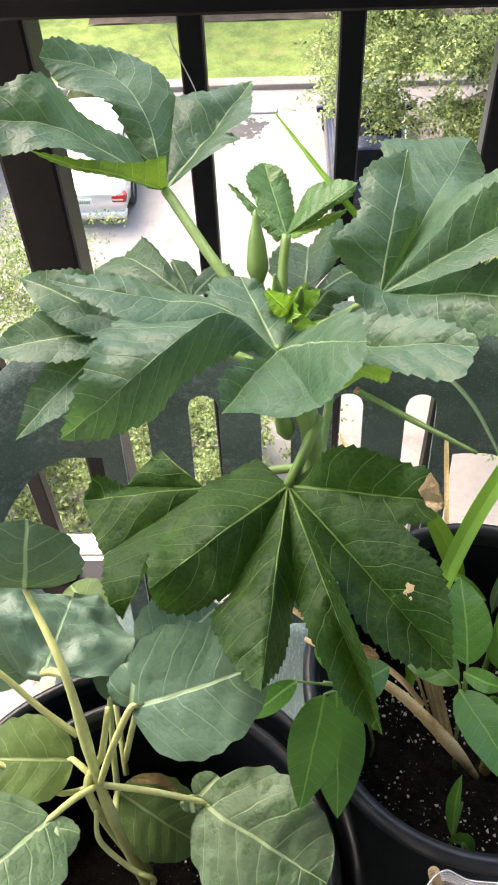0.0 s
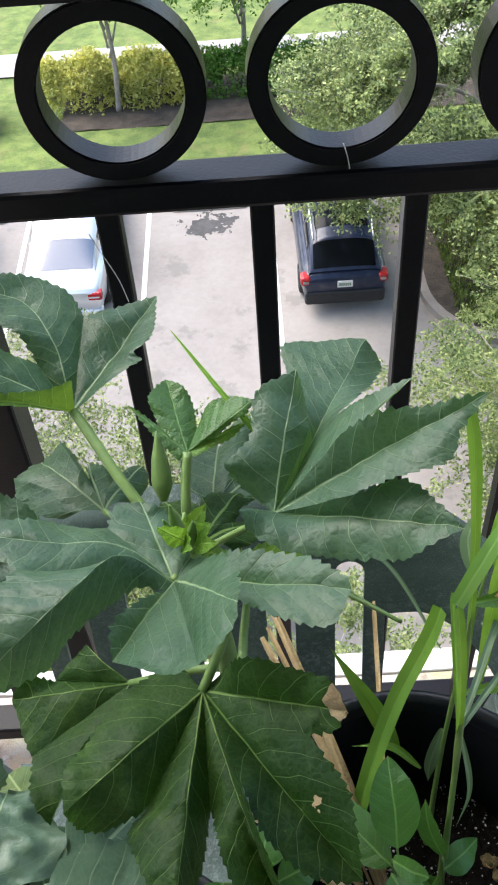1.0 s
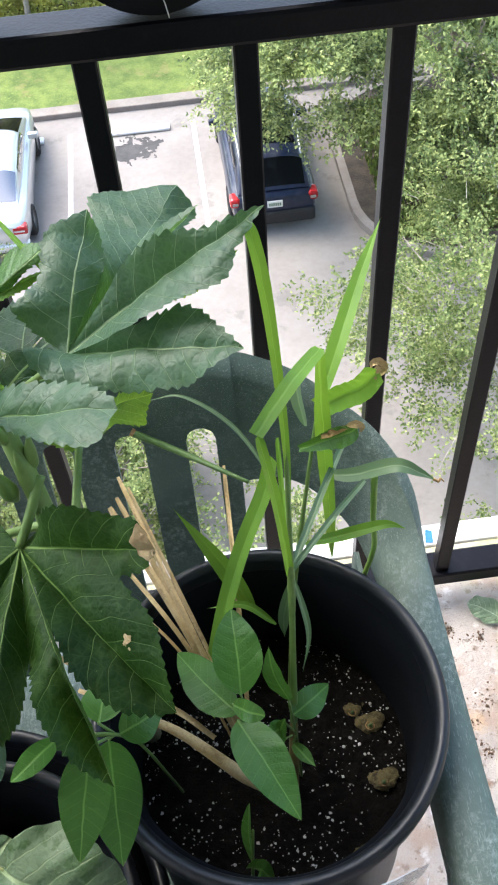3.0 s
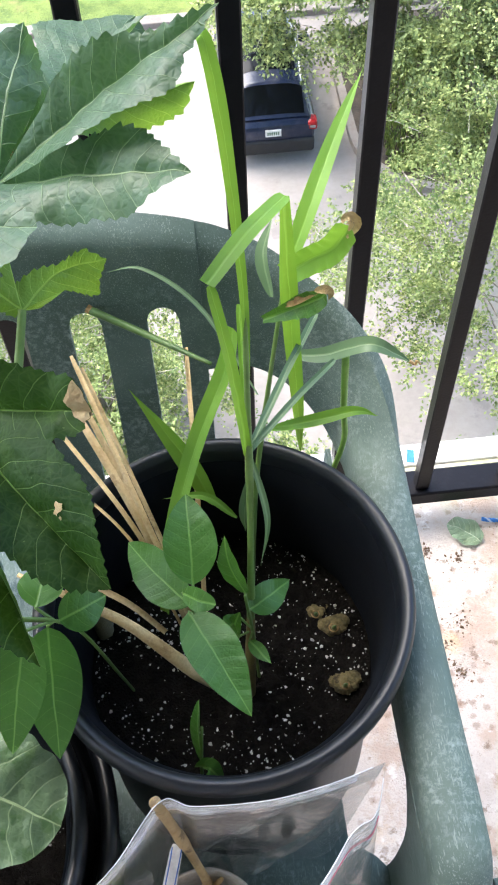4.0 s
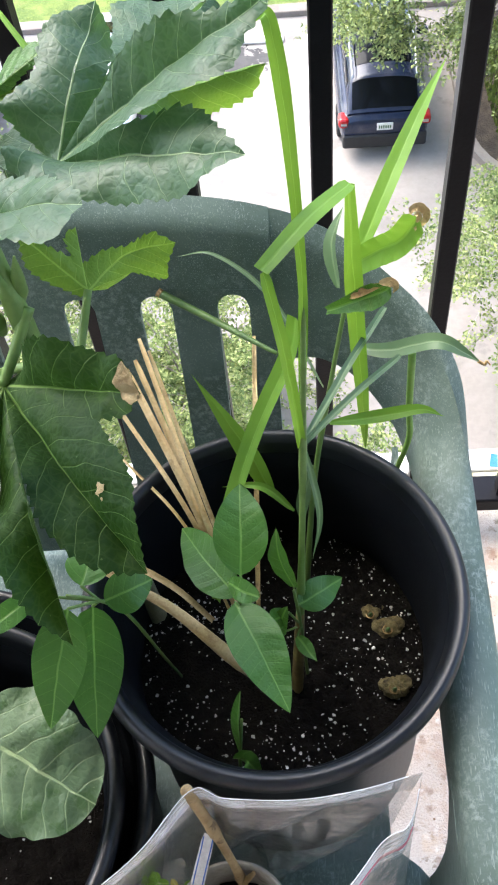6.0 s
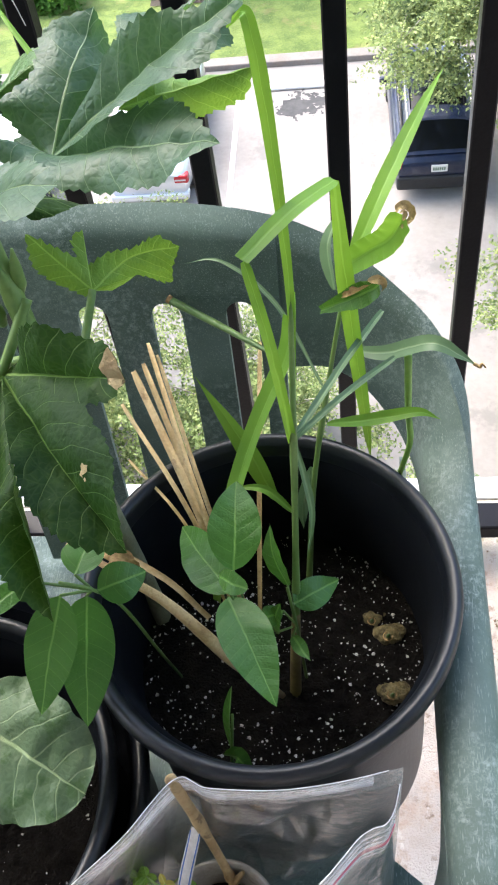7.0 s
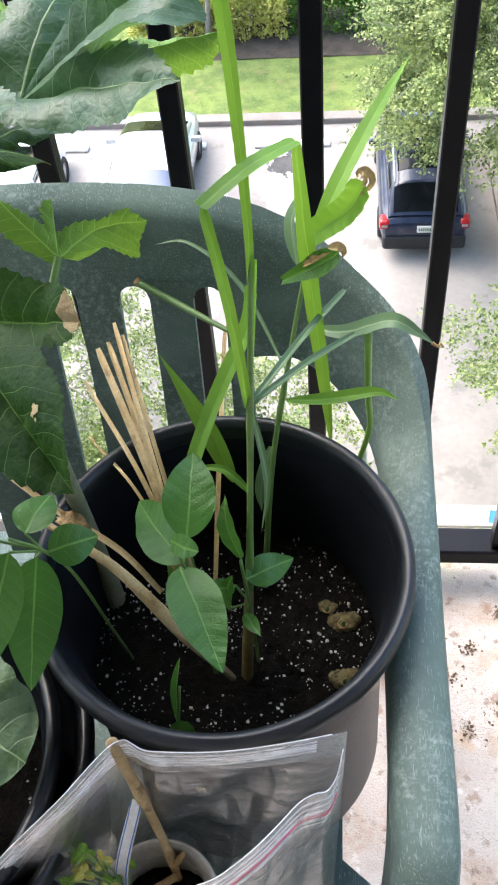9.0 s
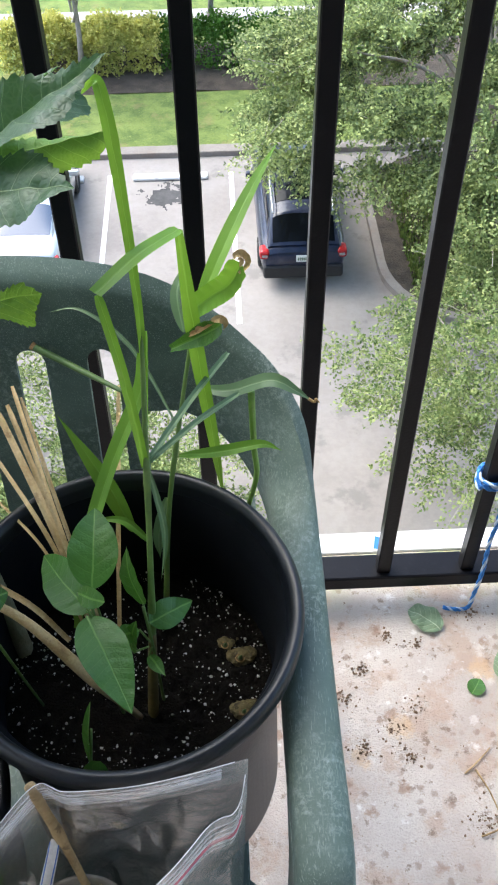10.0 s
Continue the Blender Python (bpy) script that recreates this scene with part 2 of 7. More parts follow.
def concrete_material():
    n = Nodes("stained_concrete")
    co = n.coords()
    base = n.mix(n.step(n.noise(co, 6.0, 6.0, 0.6), 0.3, 0.7), (0.43, 0.36, 0.31, 1), (0.58, 0.52, 0.46, 1))
    base = n.mix(n.math("MULTIPLY", n.step(n.noise(co, 15.0, 6.0, 0.68), 0.47, 0.62), 0.6), base, (0.42, 0.28, 0.195, 1))
    base = n.mix(n.math("MULTIPLY", n.step(n.noise(co, 48.0, 6.0, 0.72), 0.57, 0.67), 0.8), base, (0.2, 0.135, 0.09, 1))
    base = n.mix(n.math("MULTIPLY", n.step(n.noise(co, 38.0, 4.0, 0.6), 0.62, 0.72), 0.7), base, (0.76, 0.73, 0.7, 1))
    for size, shade, amount, small in ((26.0, (0.3, 0.17, 0.1, 1), 0.7, 0.16), (55.0, (0.24, 0.15, 0.1, 1), 0.6, 0.2), (34.0, (0.72, 0.69, 0.65, 1), 0.45, 0.15), (16.0, (0.62, 0.4, 0.2, 1), 0.45, 0.22)):
        warp = n.add("ShaderNodeMapping", {"Vector": co, "Location": (size * 0.13, size * 0.07, 0)})
        spot = n.add("ShaderNodeTexVoronoi", {"Vector": warp.outputs[0], "Scale": size})
        ragged = n.math("ADD", spot.outputs["Distance"], n.math("MULTIPLY", n.math("SUBTRACT", n.noise(co, size * 4, 5.0, 0.75), 0.5), 0.75))
        some = n.step(n.add("ShaderNodeSeparateXYZ", {0: spot.outputs["Color"]}).outputs[0], 0.55, 0.75)
        base = n.mix(n.math("MULTIPLY", n.math("MULTIPLY", n.math("SUBTRACT", 1.0, n.step(ragged, small - 0.06, small + 0.14)), some), amount), base, shade)
    reach = n.add("ShaderNodeSeparateXYZ", {0: co}).outputs[1]
    algae = n.math("MULTIPLY", n.step(n.math("ADD", reach, n.math("MULTIPLY", n.noise(co, 22.0, 4.0), 0.12)), 0.04, 0.12), n.step(n.noise(co, 9.0, 4.0), 0.4, 0.65))
    base = n.mix(n.math("MULTIPLY", algae, 0.75), base, (0.36, 0.4, 0.16, 1))
    grain = n.noise(co, 450.0, 3.0)
    base = n.mix(n.math("MULTIPLY", n.step(grain, 0.45, 0.75), 0.25), base, (0.3, 0.24, 0.2, 1))
    p = n.principled(Base_Color=base, Roughness=0.85, Normal=n.bump(n.math("ADD", grain, n.noise(co, 70.0, 5.0)), 0.5, 0.004))
    return n.done(p.outputs[0])


CONCRETE = concrete_material()
WHITE_PAINT = plain("white_painted_edge", (0.72, 0.71, 0.68, 1), (0.85, 0.84, 0.82, 1), 0.6, scale=9, fine=160, bump=0.2, spots=((0.4, 0.36, 0.3, 1), 30.0, 0.4))
STUCCO = plain("stucco_wall", (0.2, 0.19, 0.18, 1), (0.26, 0.25, 0.24, 1), 0.85, scale=2, fine=130, bump=0.4)
DIRT = plain("dirt_crumb", (0.18, 0.115, 0.075, 1), (0.3, 0.2, 0.13, 1), 0.95, scale=150, fine=600, bump=0.8)
ASPHALT = plain("pale_worn_asphalt", (0.222, 0.2, 0.183, 1), (0.298, 0.274, 0.252, 1), 0.9, scale=0.5, fine=9, bump=0.3, depth=0.01, spots=((0.14, 0.13, 0.12, 1), 1.1, 0.5))
LINE_PAINT = plain("white_line_paint", (0.68, 0.68, 0.67, 1), (0.8, 0.8, 0.79, 1), 0.8, scale=2, fine=14, bump=0.2, spots=((0.45, 0.42, 0.4, 1), 3.0, 0.5))
KERB = plain("kerb_concrete", (0.19, 0.165, 0.145, 1), (0.28, 0.25, 0.22, 1), 0.9, scale=1.5, fine=20, bump=0.3, spots=((0.22, 0.17, 0.14, 1), 2.0, 0.6))
GRASS = plain("lawn", (0.065, 0.11, 0.022, 1), (0.2, 0.255, 0.06, 1), 0.95, scale=2.4, fine=22, bump=0.8, depth=0.03, spots=((0.24, 0.2, 0.08, 1), 1.3, 0.5))
BLADES = plain("grass_blades", (0.12, 0.175, 0.035, 1), (0.19, 0.245, 0.05, 1), 0.8, scale=0.9, fine=30, bump=0.1)
MULCH = plain("mulch", (0.032, 0.025, 0.018, 1), (0.085, 0.066, 0.048, 1), 0.95, scale=3, fine=30, bump=1.0, depth=0.03)
FOOTPATH = plain("concrete_path", (0.32, 0.3, 0.285, 1), (0.42, 0.4, 0.375, 1), 0.9, scale=0.7, fine=12, bump=0.2)
STAIN = plain("oil_stain", (0.022, 0.021, 0.022, 1), (0.07, 0.067, 0.064, 1), 0.7, scale=3, fine=14, bump=0.2)
BARK = plain("bark", (0.2, 0.17, 0.14, 1), (0.36, 0.32, 0.27, 1), 0.9, scale=5, fine=40, bump=0.8, depth=0.02)


def foliage(name, a, b, c, through=0.35, rough=0.6):
    n = Nodes(name)
    co = n.coords()
    rand = n.add("ShaderNodeNewGeometry").outputs["Random Per Island"]
    col = n.mix(n.step(n.noise(co, 1.5, 4.0), 0.38, 0.62), a, b)
    col = n.mix(n.math("MULTIPLY", n.math("MULTIPLY", rand, rand), 0.75), col, c)
    p = n.principled(Base_Color=col, Roughness=rough, Specular_IOR_Level=0.12)
    tr = n.add("ShaderNodeBsdfTranslucent", {"Color": col})
    return n.done(n.add("ShaderNodeMixShader", {0: through, 1: p.outputs[0], 2: tr.outputs[0]}).outputs[0])


OAK = foliage("oak_foliage", (0.06, 0.095, 0.04, 1), (0.24, 0.31, 0.125, 1), (0.6, 0.66, 0.26, 1), 0.3)
YELLOW = foliage("yellow_green_foliage", (0.095, 0.15, 0.052, 1), (0.22, 0.29, 0.105, 1), (0.5, 0.54, 0.22, 1), 0.33)
ISLAND_GREEN = foliage("island_growth", (0.06, 0.1, 0.025, 1), (0.13, 0.19, 0.045, 1), (0.3, 0.34, 0.1, 1))
HEDGE = foliage("golden_hedge_foliage", (0.31, 0.34, 0.08, 1), (0.52, 0.51, 0.13, 1), (0.75, 0.7, 0.26, 1))
DARKBUSH = foliage("dark_shrub_foliage", (0.05, 0.13, 0.02, 1), (0.09, 0.2, 0.03, 1), (0.15, 0.28, 0.05, 1))


# ---- building tools ----
def mesh_of(name, verts, faces, mat, uvs=None, smooth=True):
    me = bpy.data.meshes.new(name)
    me.from_pydata([tuple(v) for v in verts], [], faces)
    if uvs is not None:
        layer = me.uv_layers.new(name="UVMap")
        layer.data.foreach_set("uv", np.asarray(uvs, np.float32).ravel())
    if smooth:
        me.polygons.foreach_set("use_smooth", [True] * len(me.polygons))
    me.materials.append(mat)
    me.validate()
    return me


def thing(name, label, category, at=(0, 0, 0), group="", kind=""):
    ob = new(name)
    ob.location = at
    ob.empty_display_size = 0.05
    return tagged(ob, label, category, group, kind)


def hang(ob, parent):
    """Makes ob a part of parent without moving it in the world; both carry no turn of their own."""
    ob.parent = parent
    p, off = parent, Vector((0, 0, 0))
    while p:
        off += p.location
        p = p.parent
    ob.location = ob.location - off
    return ob


def part(name, data, mat, parent, label=""):
    """One mesh, from a bmesh or a ready mesh in world places, under a thing or part."""
    if isinstance(data, bmesh.types.BMesh):
        me = bpy.data.meshes.new(name)
        data.to_mesh(me)
        data.free()
        me.materials.append(mat)
    else:
        me = data
    ob = new(name, me)
    if parent:
        hang(ob, parent)
    if label:
        ob["label"] = label
    return ob


def box(x0, x1, y0, y1, z0, z1, bevel=0.0, segs=2):
    bm = bmesh.new()
    bmesh.ops.create_cube(bm, size=1.0)
    for v in bm.verts:
        v.co = Vector((x0 + (v.co.x + 0.5) * (x1 - x0), y0 + (v.co.y + 0.5) * (y1 - y0), z0 + (v.co.z + 0.5) * (z1 - z0)))
    if bevel:
        bmesh.ops.bevel(bm, geom=list(bm.edges), offset=bevel, segments=segs, affect="EDGES", profile=0.5)
    return bm


def grid_faces(rows, cols, close=False, base=0):
    out = []
    for i in range(rows - 1):
        for j in range(cols if close else cols - 1):
            k = (j + 1) % cols
            out.append((base + i * cols + j, base + i * cols + k, base + (i + 1) * cols + k, base + (i + 1) * cols + j))
    return out


def spline(points, count):
    """Points along a smooth line through the given ones."""
    p = [Vector(q) for q in points]
    if len(p) == 2:
        return [p[0].lerp(p[1], i / (count - 1)) for i in range(count)]
    p = [2 * p[0] - p[1], *p, 2 * p[-1] - p[-2]]
    spans, out = len(p) - 3, []
    for i in range(count):
        s = i / (count - 1) * spans
        k = min(int(s), spans - 1)
        t = s - k
        a, b, c, d = p[k : k + 4]
        out.append(0.5 * (2 * b + (c - a) * t + (2 * a - 5 * b + 4 * c - d) * t * t + (3 * b - a - 3 * c + d) * t**3))
    return out


def tube(points, radii, count=16, sides=8, knots=()):
    """A tapering round stem through points."""
    line = spline(points, count)
    verts, faces = [], []
    side = None
    for i, c in enumerate(line):
        d = (line[min(i + 1, count - 1)] - line[max(i - 1, 0)]).normalized()
        side = (side - d * side.dot(d)).normalized() if side else d.orthogonal().normalized()
        other = d.cross(side)
        f = i / (count - 1) * (len(radii) - 1)
        k = min(int(f), len(radii) - 2)
        r = radii[k] + (radii[k + 1] - radii[k]) * (f - k)
        r *= 1 + sum(0.35 * math.exp(-(((i / (count - 1) - q) * count * 0.8) ** 2)) for q in knots)
        for j in range(sides):
            a = 2 * math.pi * j / sides
            verts.append(c + r * (math.cos(a) * side + math.sin(a) * other))
    faces = grid_faces(count, sides, True)
    faces += [tuple(range(sides))[::-1], tuple(range((count - 1) * sides, count * sides))]
    return verts, faces


def stem(name, points, radii, mat, parent, label="", count=16, sides=8, knots=()):
    v, f = tube(points, radii, count, sides, knots)
    return part(name, mesh_of(name, v, f, mat), mat, parent, label)


def lathe(profile, centre, sides=64):
    """A turned body from (radius, height) pairs about an upright axis."""
    verts = []
    for r, z in profile:
        for j in range(sides):
            a = 2 * math.pi * j / sides
            verts.append((centre[0] + r * math.cos(a), centre[1] + r * math.sin(a), centre[2] + z))
    return verts, grid_faces(len(profile), sides, True)


WIDTHS = {
    "oval": lambda s: math.sin(math.pi * min(1, s**0.85)) ** 0.75,
    "round": lambda s: math.sin(math.pi * min(1, s**0.86)) ** 0.55,
    "egg": lambda s: math.sin(math.pi * min(1, s**0.7)) ** 0.85,
    "rise": lambda s: min(1.0, 0.28 + 1.5 * s) * (1 - s**4) ** 0.8 + 0.01,
    "strap": lambda s: min(1.0, 0.45 + 2.2 * s) * (1 - s**3.5) ** 0.8 + 0.01,
    "band": lambda s: (1.0 if s < 0.97 else 0.7) * (0.85 + 0.15 * math.sin(math.pi * s)),
    "lobe": lambda s: (0.42 + 0.58 * math.sin(math.pi * s**0.8) ** 0.9) * (1 - s**3.2) ** 0.8,
    "broad": lambda s: (0.42 + 0.58 * math.sin(math.pi * s**0.9) ** 0.8) * (1 - s**7) ** 0.6,
    "spear": lambda s: (0.25 + 0.75 * math.sin(math.pi * s**0.75)) * (1 - s**5),
}


def blade_mesh(points, width, up, mat, shape="oval", fold=0.15, wave=0.0, teeth=0.0, rows=26, cols=9, seed=0.0):
    """A leaf along a midrib through points. up: where its upper face looks; fold: how far it is creased upwards along the rib."""
    line = spline(points, rows)
    up = Vector(up)
    run, verts, flat = 0.0, [], []
    for i, c in enumerate(line):
        s = i / (rows - 1)
        if i:
            run += (c - line[i - 1]).length
        d = (line[min(i + 1, rows - 1)] - line[max(i - 1, 0)]).normalized()
        side = d.cross(up)
        side = side.normalized() if side.length > 1e-4 else d.orthogonal().normalized()
        nor = side.cross(d)
        w = width * 0.5 * WIDTHS[shape](s)
        if teeth:
            w *= 1 + teeth * ((s * 17 + seed) % 1.0 - 0.5)
        for j in range(cols):
            q = 2 * j / (cols - 1) - 1
            h = fold * abs(q) * w
            h += wave * width * (noise.noise((run * 55 + seed, q * w * 55, seed * 3.1)) + 0.8 * abs(q) ** 2 * math.sin(run / width * 11 + seed * 5 + (1.5 if q > 0 else 0)))
            verts.append(c + side * (q * w) + nor * h)
            flat.append((run, q * w))
    faces = grid_faces(rows, cols)
    uvs = [flat[k] for f in faces for k in f]
    return mesh_of("leaf", verts, faces, mat, uvs)


def blade(name, points, width, up, mat, parent, label="", **kw):
    return part(name, blade_mesh(points, width, up, mat, **kw), mat, parent, label)


def palm_mesh(base, tips, mat, up=(0, 0, 1), sinus=0.62, arch=0.05, teeth=0.0015, spread=38.0, ripple=0.004, fold=0.1, seed=0.0, plump=1.25, rings=22, steps=52):
    """A lobed leaf about the end of its stalk. tips: where its lobes end, in turn round the stalk; tips with one mark share a lobe."""
    base = Vector(base)
    rays = [Vector(t[:3]) - base for t in tips]
    ahead = sum((r.normalized() for r in rays), Vector())
    nor = Vector(up).normalized()
    ahead = (ahead - nor * ahead.dot(nor)).normalized()
    right = ahead.cross(nor)
    lobes = []
    for r, t in zip(rays, tips):
        x, y, h = r.dot(right), r.dot(ahead), r.dot(nor)
        length = math.hypot(x, y)
        lobes.append([math.atan2(x, y), length, h / max(length, 1e-5), t[3] if len(t) > 3 else None])
    lobes.sort(key=lambda l: l[0])
    bounds = [lobes[0][0] - radians(spread)] + [(a[0] + b[0]) / 2 for a, b in zip(lobes, lobes[1:])] + [lobes[-1][0] + radians(spread)]
    dips = [lobes[0][1] * 0.42] + [min(a[1], b[1]) * (0.95 if a[3] and a[3] == b[3] else sinus) for a, b in zip(lobes, lobes[1:])] + [lobes[-1][1] * 0.42]
    ribs = [float(np.mean([m[0] for m in lobes if m is l or (l[3] and m[3] == l[3])])) for l in lobes]
    angles, lifts = [l[0] for l in lobes], [l[2] for l in lobes]
    verts, faces, uvs = [], [], []
    rim = []
    for n, (mid, length, _, _) in enumerate(lobes):
        for j in range(2 * steps + 1):
            q = j / steps - 1
            end, dip = (bounds[n], dips[n]) if q < 0 else (bounds[n + 1], dips[n + 1])
            th = mid + abs(q) * (end - mid)
            reach = dip + (length - dip) * (1 - abs(q) ** plump) + 0.05 * length * (math.exp(-abs(q) / 0.07) - 1)
            rim.append((Vector((reach * math.sin(th), reach * math.cos(th))), q, th))
    saws, walked = [], 0.0
    for k, (p, q, th) in enumerate(rim):
        walked += (p - rim[k - 1][0]).length if k else 0.0
        run = rim[min(k + 2, len(rim) - 1)][0] - rim[max(k - 2, 0)][0]
        out = Vector((-run.y, run.x)).normalized() if run.length > 1e-6 else p.normalized()
        saw = (walked / 0.0085 + seed + 0.7 * noise.noise((walked * 60, seed, 2.0))) % 1.0
        deep = 1 + 0.8 * noise.noise((walked * 90, seed, 5.0))
        fade = min(1.0, 12 * (1 - abs(q))) if dips else 1.0
        saws.append((out * (teeth * deep * fade * ((saw if q < 0 else 1 - saw) - 0.6)), walked))
    for n, (mid, length, _, _) in enumerate(lobes):
        row0 = len(verts)
        cols, flat = 2 * steps + 1, []
        for j in range(cols):
            edge, q, _ = rim[n * cols + j]
            nick, walked = saws[n * cols + j]
            for i in range(rings):
                rho = i / (rings - 1)
                spot = edge * rho + nick * rho**9
                x, y = spot
                d, th = spot.length, math.atan2(x, y) if rho else rim[n * cols + j][2]
                lift = float(np.interp(th, angles, lifts))
                along, across = d * math.cos(th - ribs[n]), d * math.sin(th - ribs[n])
                h = lift * d * (0.55 + 0.45 * rho) + arch * length * math.sin(math.pi * rho) + fold * abs(across) * (1 if along > 0 else 0)
                h += ripple * rho * (noise.noise((x * 38 + seed, y * 38, seed)) + 0.7 * noise.noise((x * 90, y * 90 + seed, 1.7)))
                h += 0.0022 * rho**4 * math.sin(walked * 130 + seed)
                verts.append(base + right * x + ahead * y + nor * h)
                flat.append((along, across))
        for f in grid_faces(cols, rings):
            faces.append(tuple(row0 + k for k in f))
            uvs += [flat[k] for k in f]
    me = mesh_of("leaf", verts, faces, mat, uvs)
    bm = bmesh.new()
    bm.from_mesh(me)
    bmesh.ops.remove_doubles(bm, verts=bm.verts, dist=0.00004)
    bm.to_mesh(me)
    bm.free()
    me.polygons.foreach_set("use_smooth", [True] * len(me.polygons))
    return me


def palm(name, base, tips, mat, parent, label="", **kw):
    return part(name, palm_mesh(base, tips, mat, **kw), mat, parent, label)


def patch(name, leaf, centre, radius, mat, label="", lift=0.0004, ragged=0.5):
    """A withered or dried piece of a leaf's own surface."""
    off, p = Vector(leaf.location), leaf.parent
    while p:
        off += p.location
        p = p.parent
    c = Vector(centre) - off
    c = min((v.co for v in leaf.data.vertices), key=lambda q: (q - c).length).copy()
    near = [f for f in leaf.data.polygons if (f.center - c).length < radius * (1 + ragged * noise.noise(f.center * 260))]
    verts, faces, at = [], [], {}
    for f in near:
        q = []
        for k in f.vertices:
            if k not in at:
                at[k] = len(verts)
                v = leaf.data.vertices[k]
                face = v.normal if v.normal.z > 0 else -v.normal
                verts.append(v.co + off + face * (lift + 0.0012 * abs(noise.noise(v.co * 300))))
            q.append(at[k])
        faces.append(tuple(q))
    # draw the stepped border to a smooth ragged line, but keep the leaf's own edge
    seen, own = collections.Counter(), collections.Counter()
    for f in leaf.data.polygons:
        own.update(f.edge_keys)
    for f in near:
        seen.update(f.edge_keys)
    for k in {k for e, m in seen.items() if m == 1 and own[e] > 1 for k in e}:
        way = verts[at[k]] - off - c
        d = way.length
        want = radius * (1 + 0.25 * noise.noise(way.normalized() * 2.3))
        verts[at[k]] = verts[at[k]] + way.normalized() * max(-0.003, min(0.003, want - d))
    return part(name, mesh_of(name, verts, faces, mat), mat, leaf, label)


def lobed(name, base, lobes, mat, parent, label="", fold=0.25, wave=0.03, teeth=0.1, seed=0.0, rise=0.1):
    """A leaf of broad overlapping lobes from the end of its stalk. lobes: tip, width, where the upper face looks."""
    base = Vector(base)
    whole = bmesh.new()
    layer = None
    for k, (tip, width, up, *form) in enumerate(lobes):
        tip, u = Vector(tip), Vector(up).normalized()
        span = tip - base
        u = (u - span.normalized() * u.dot(span.normalized())).normalized()
        lift = span.length * (form[1] if len(form) > 1 else rise)
        line = [base + u * 0.0012 * k, base.lerp(tip, 0.35) + u * lift, base.lerp(tip, 0.7) + u * lift * 0.9, tip]
        whole.from_mesh(blade_mesh(line, width, u, mat, shape=form[0] if form else "lobe", fold=fold, wave=wave, teeth=teeth, rows=96, cols=15, seed=seed + k * 1.37))
    me = bpy.data.meshes.new(name)
    whole.to_mesh(me)
    whole.free()
    me.polygons.foreach_set("use_smooth", [True] * len(me.polygons))
    me.materials.append(mat)
    return part(name, me, mat, parent, label)


def along(line, s):
    """The place at the share s of a polyline's length."""
    runs = [(b - a).length for a, b in zip(line, line[1:])]
    want = s * sum(runs)
    for a, b, r in zip(line, line[1:], runs):
        if want <= r:
            return a.lerp(b, want / max(r, 1e-9))
        want -= r
    return line[-1].copy()


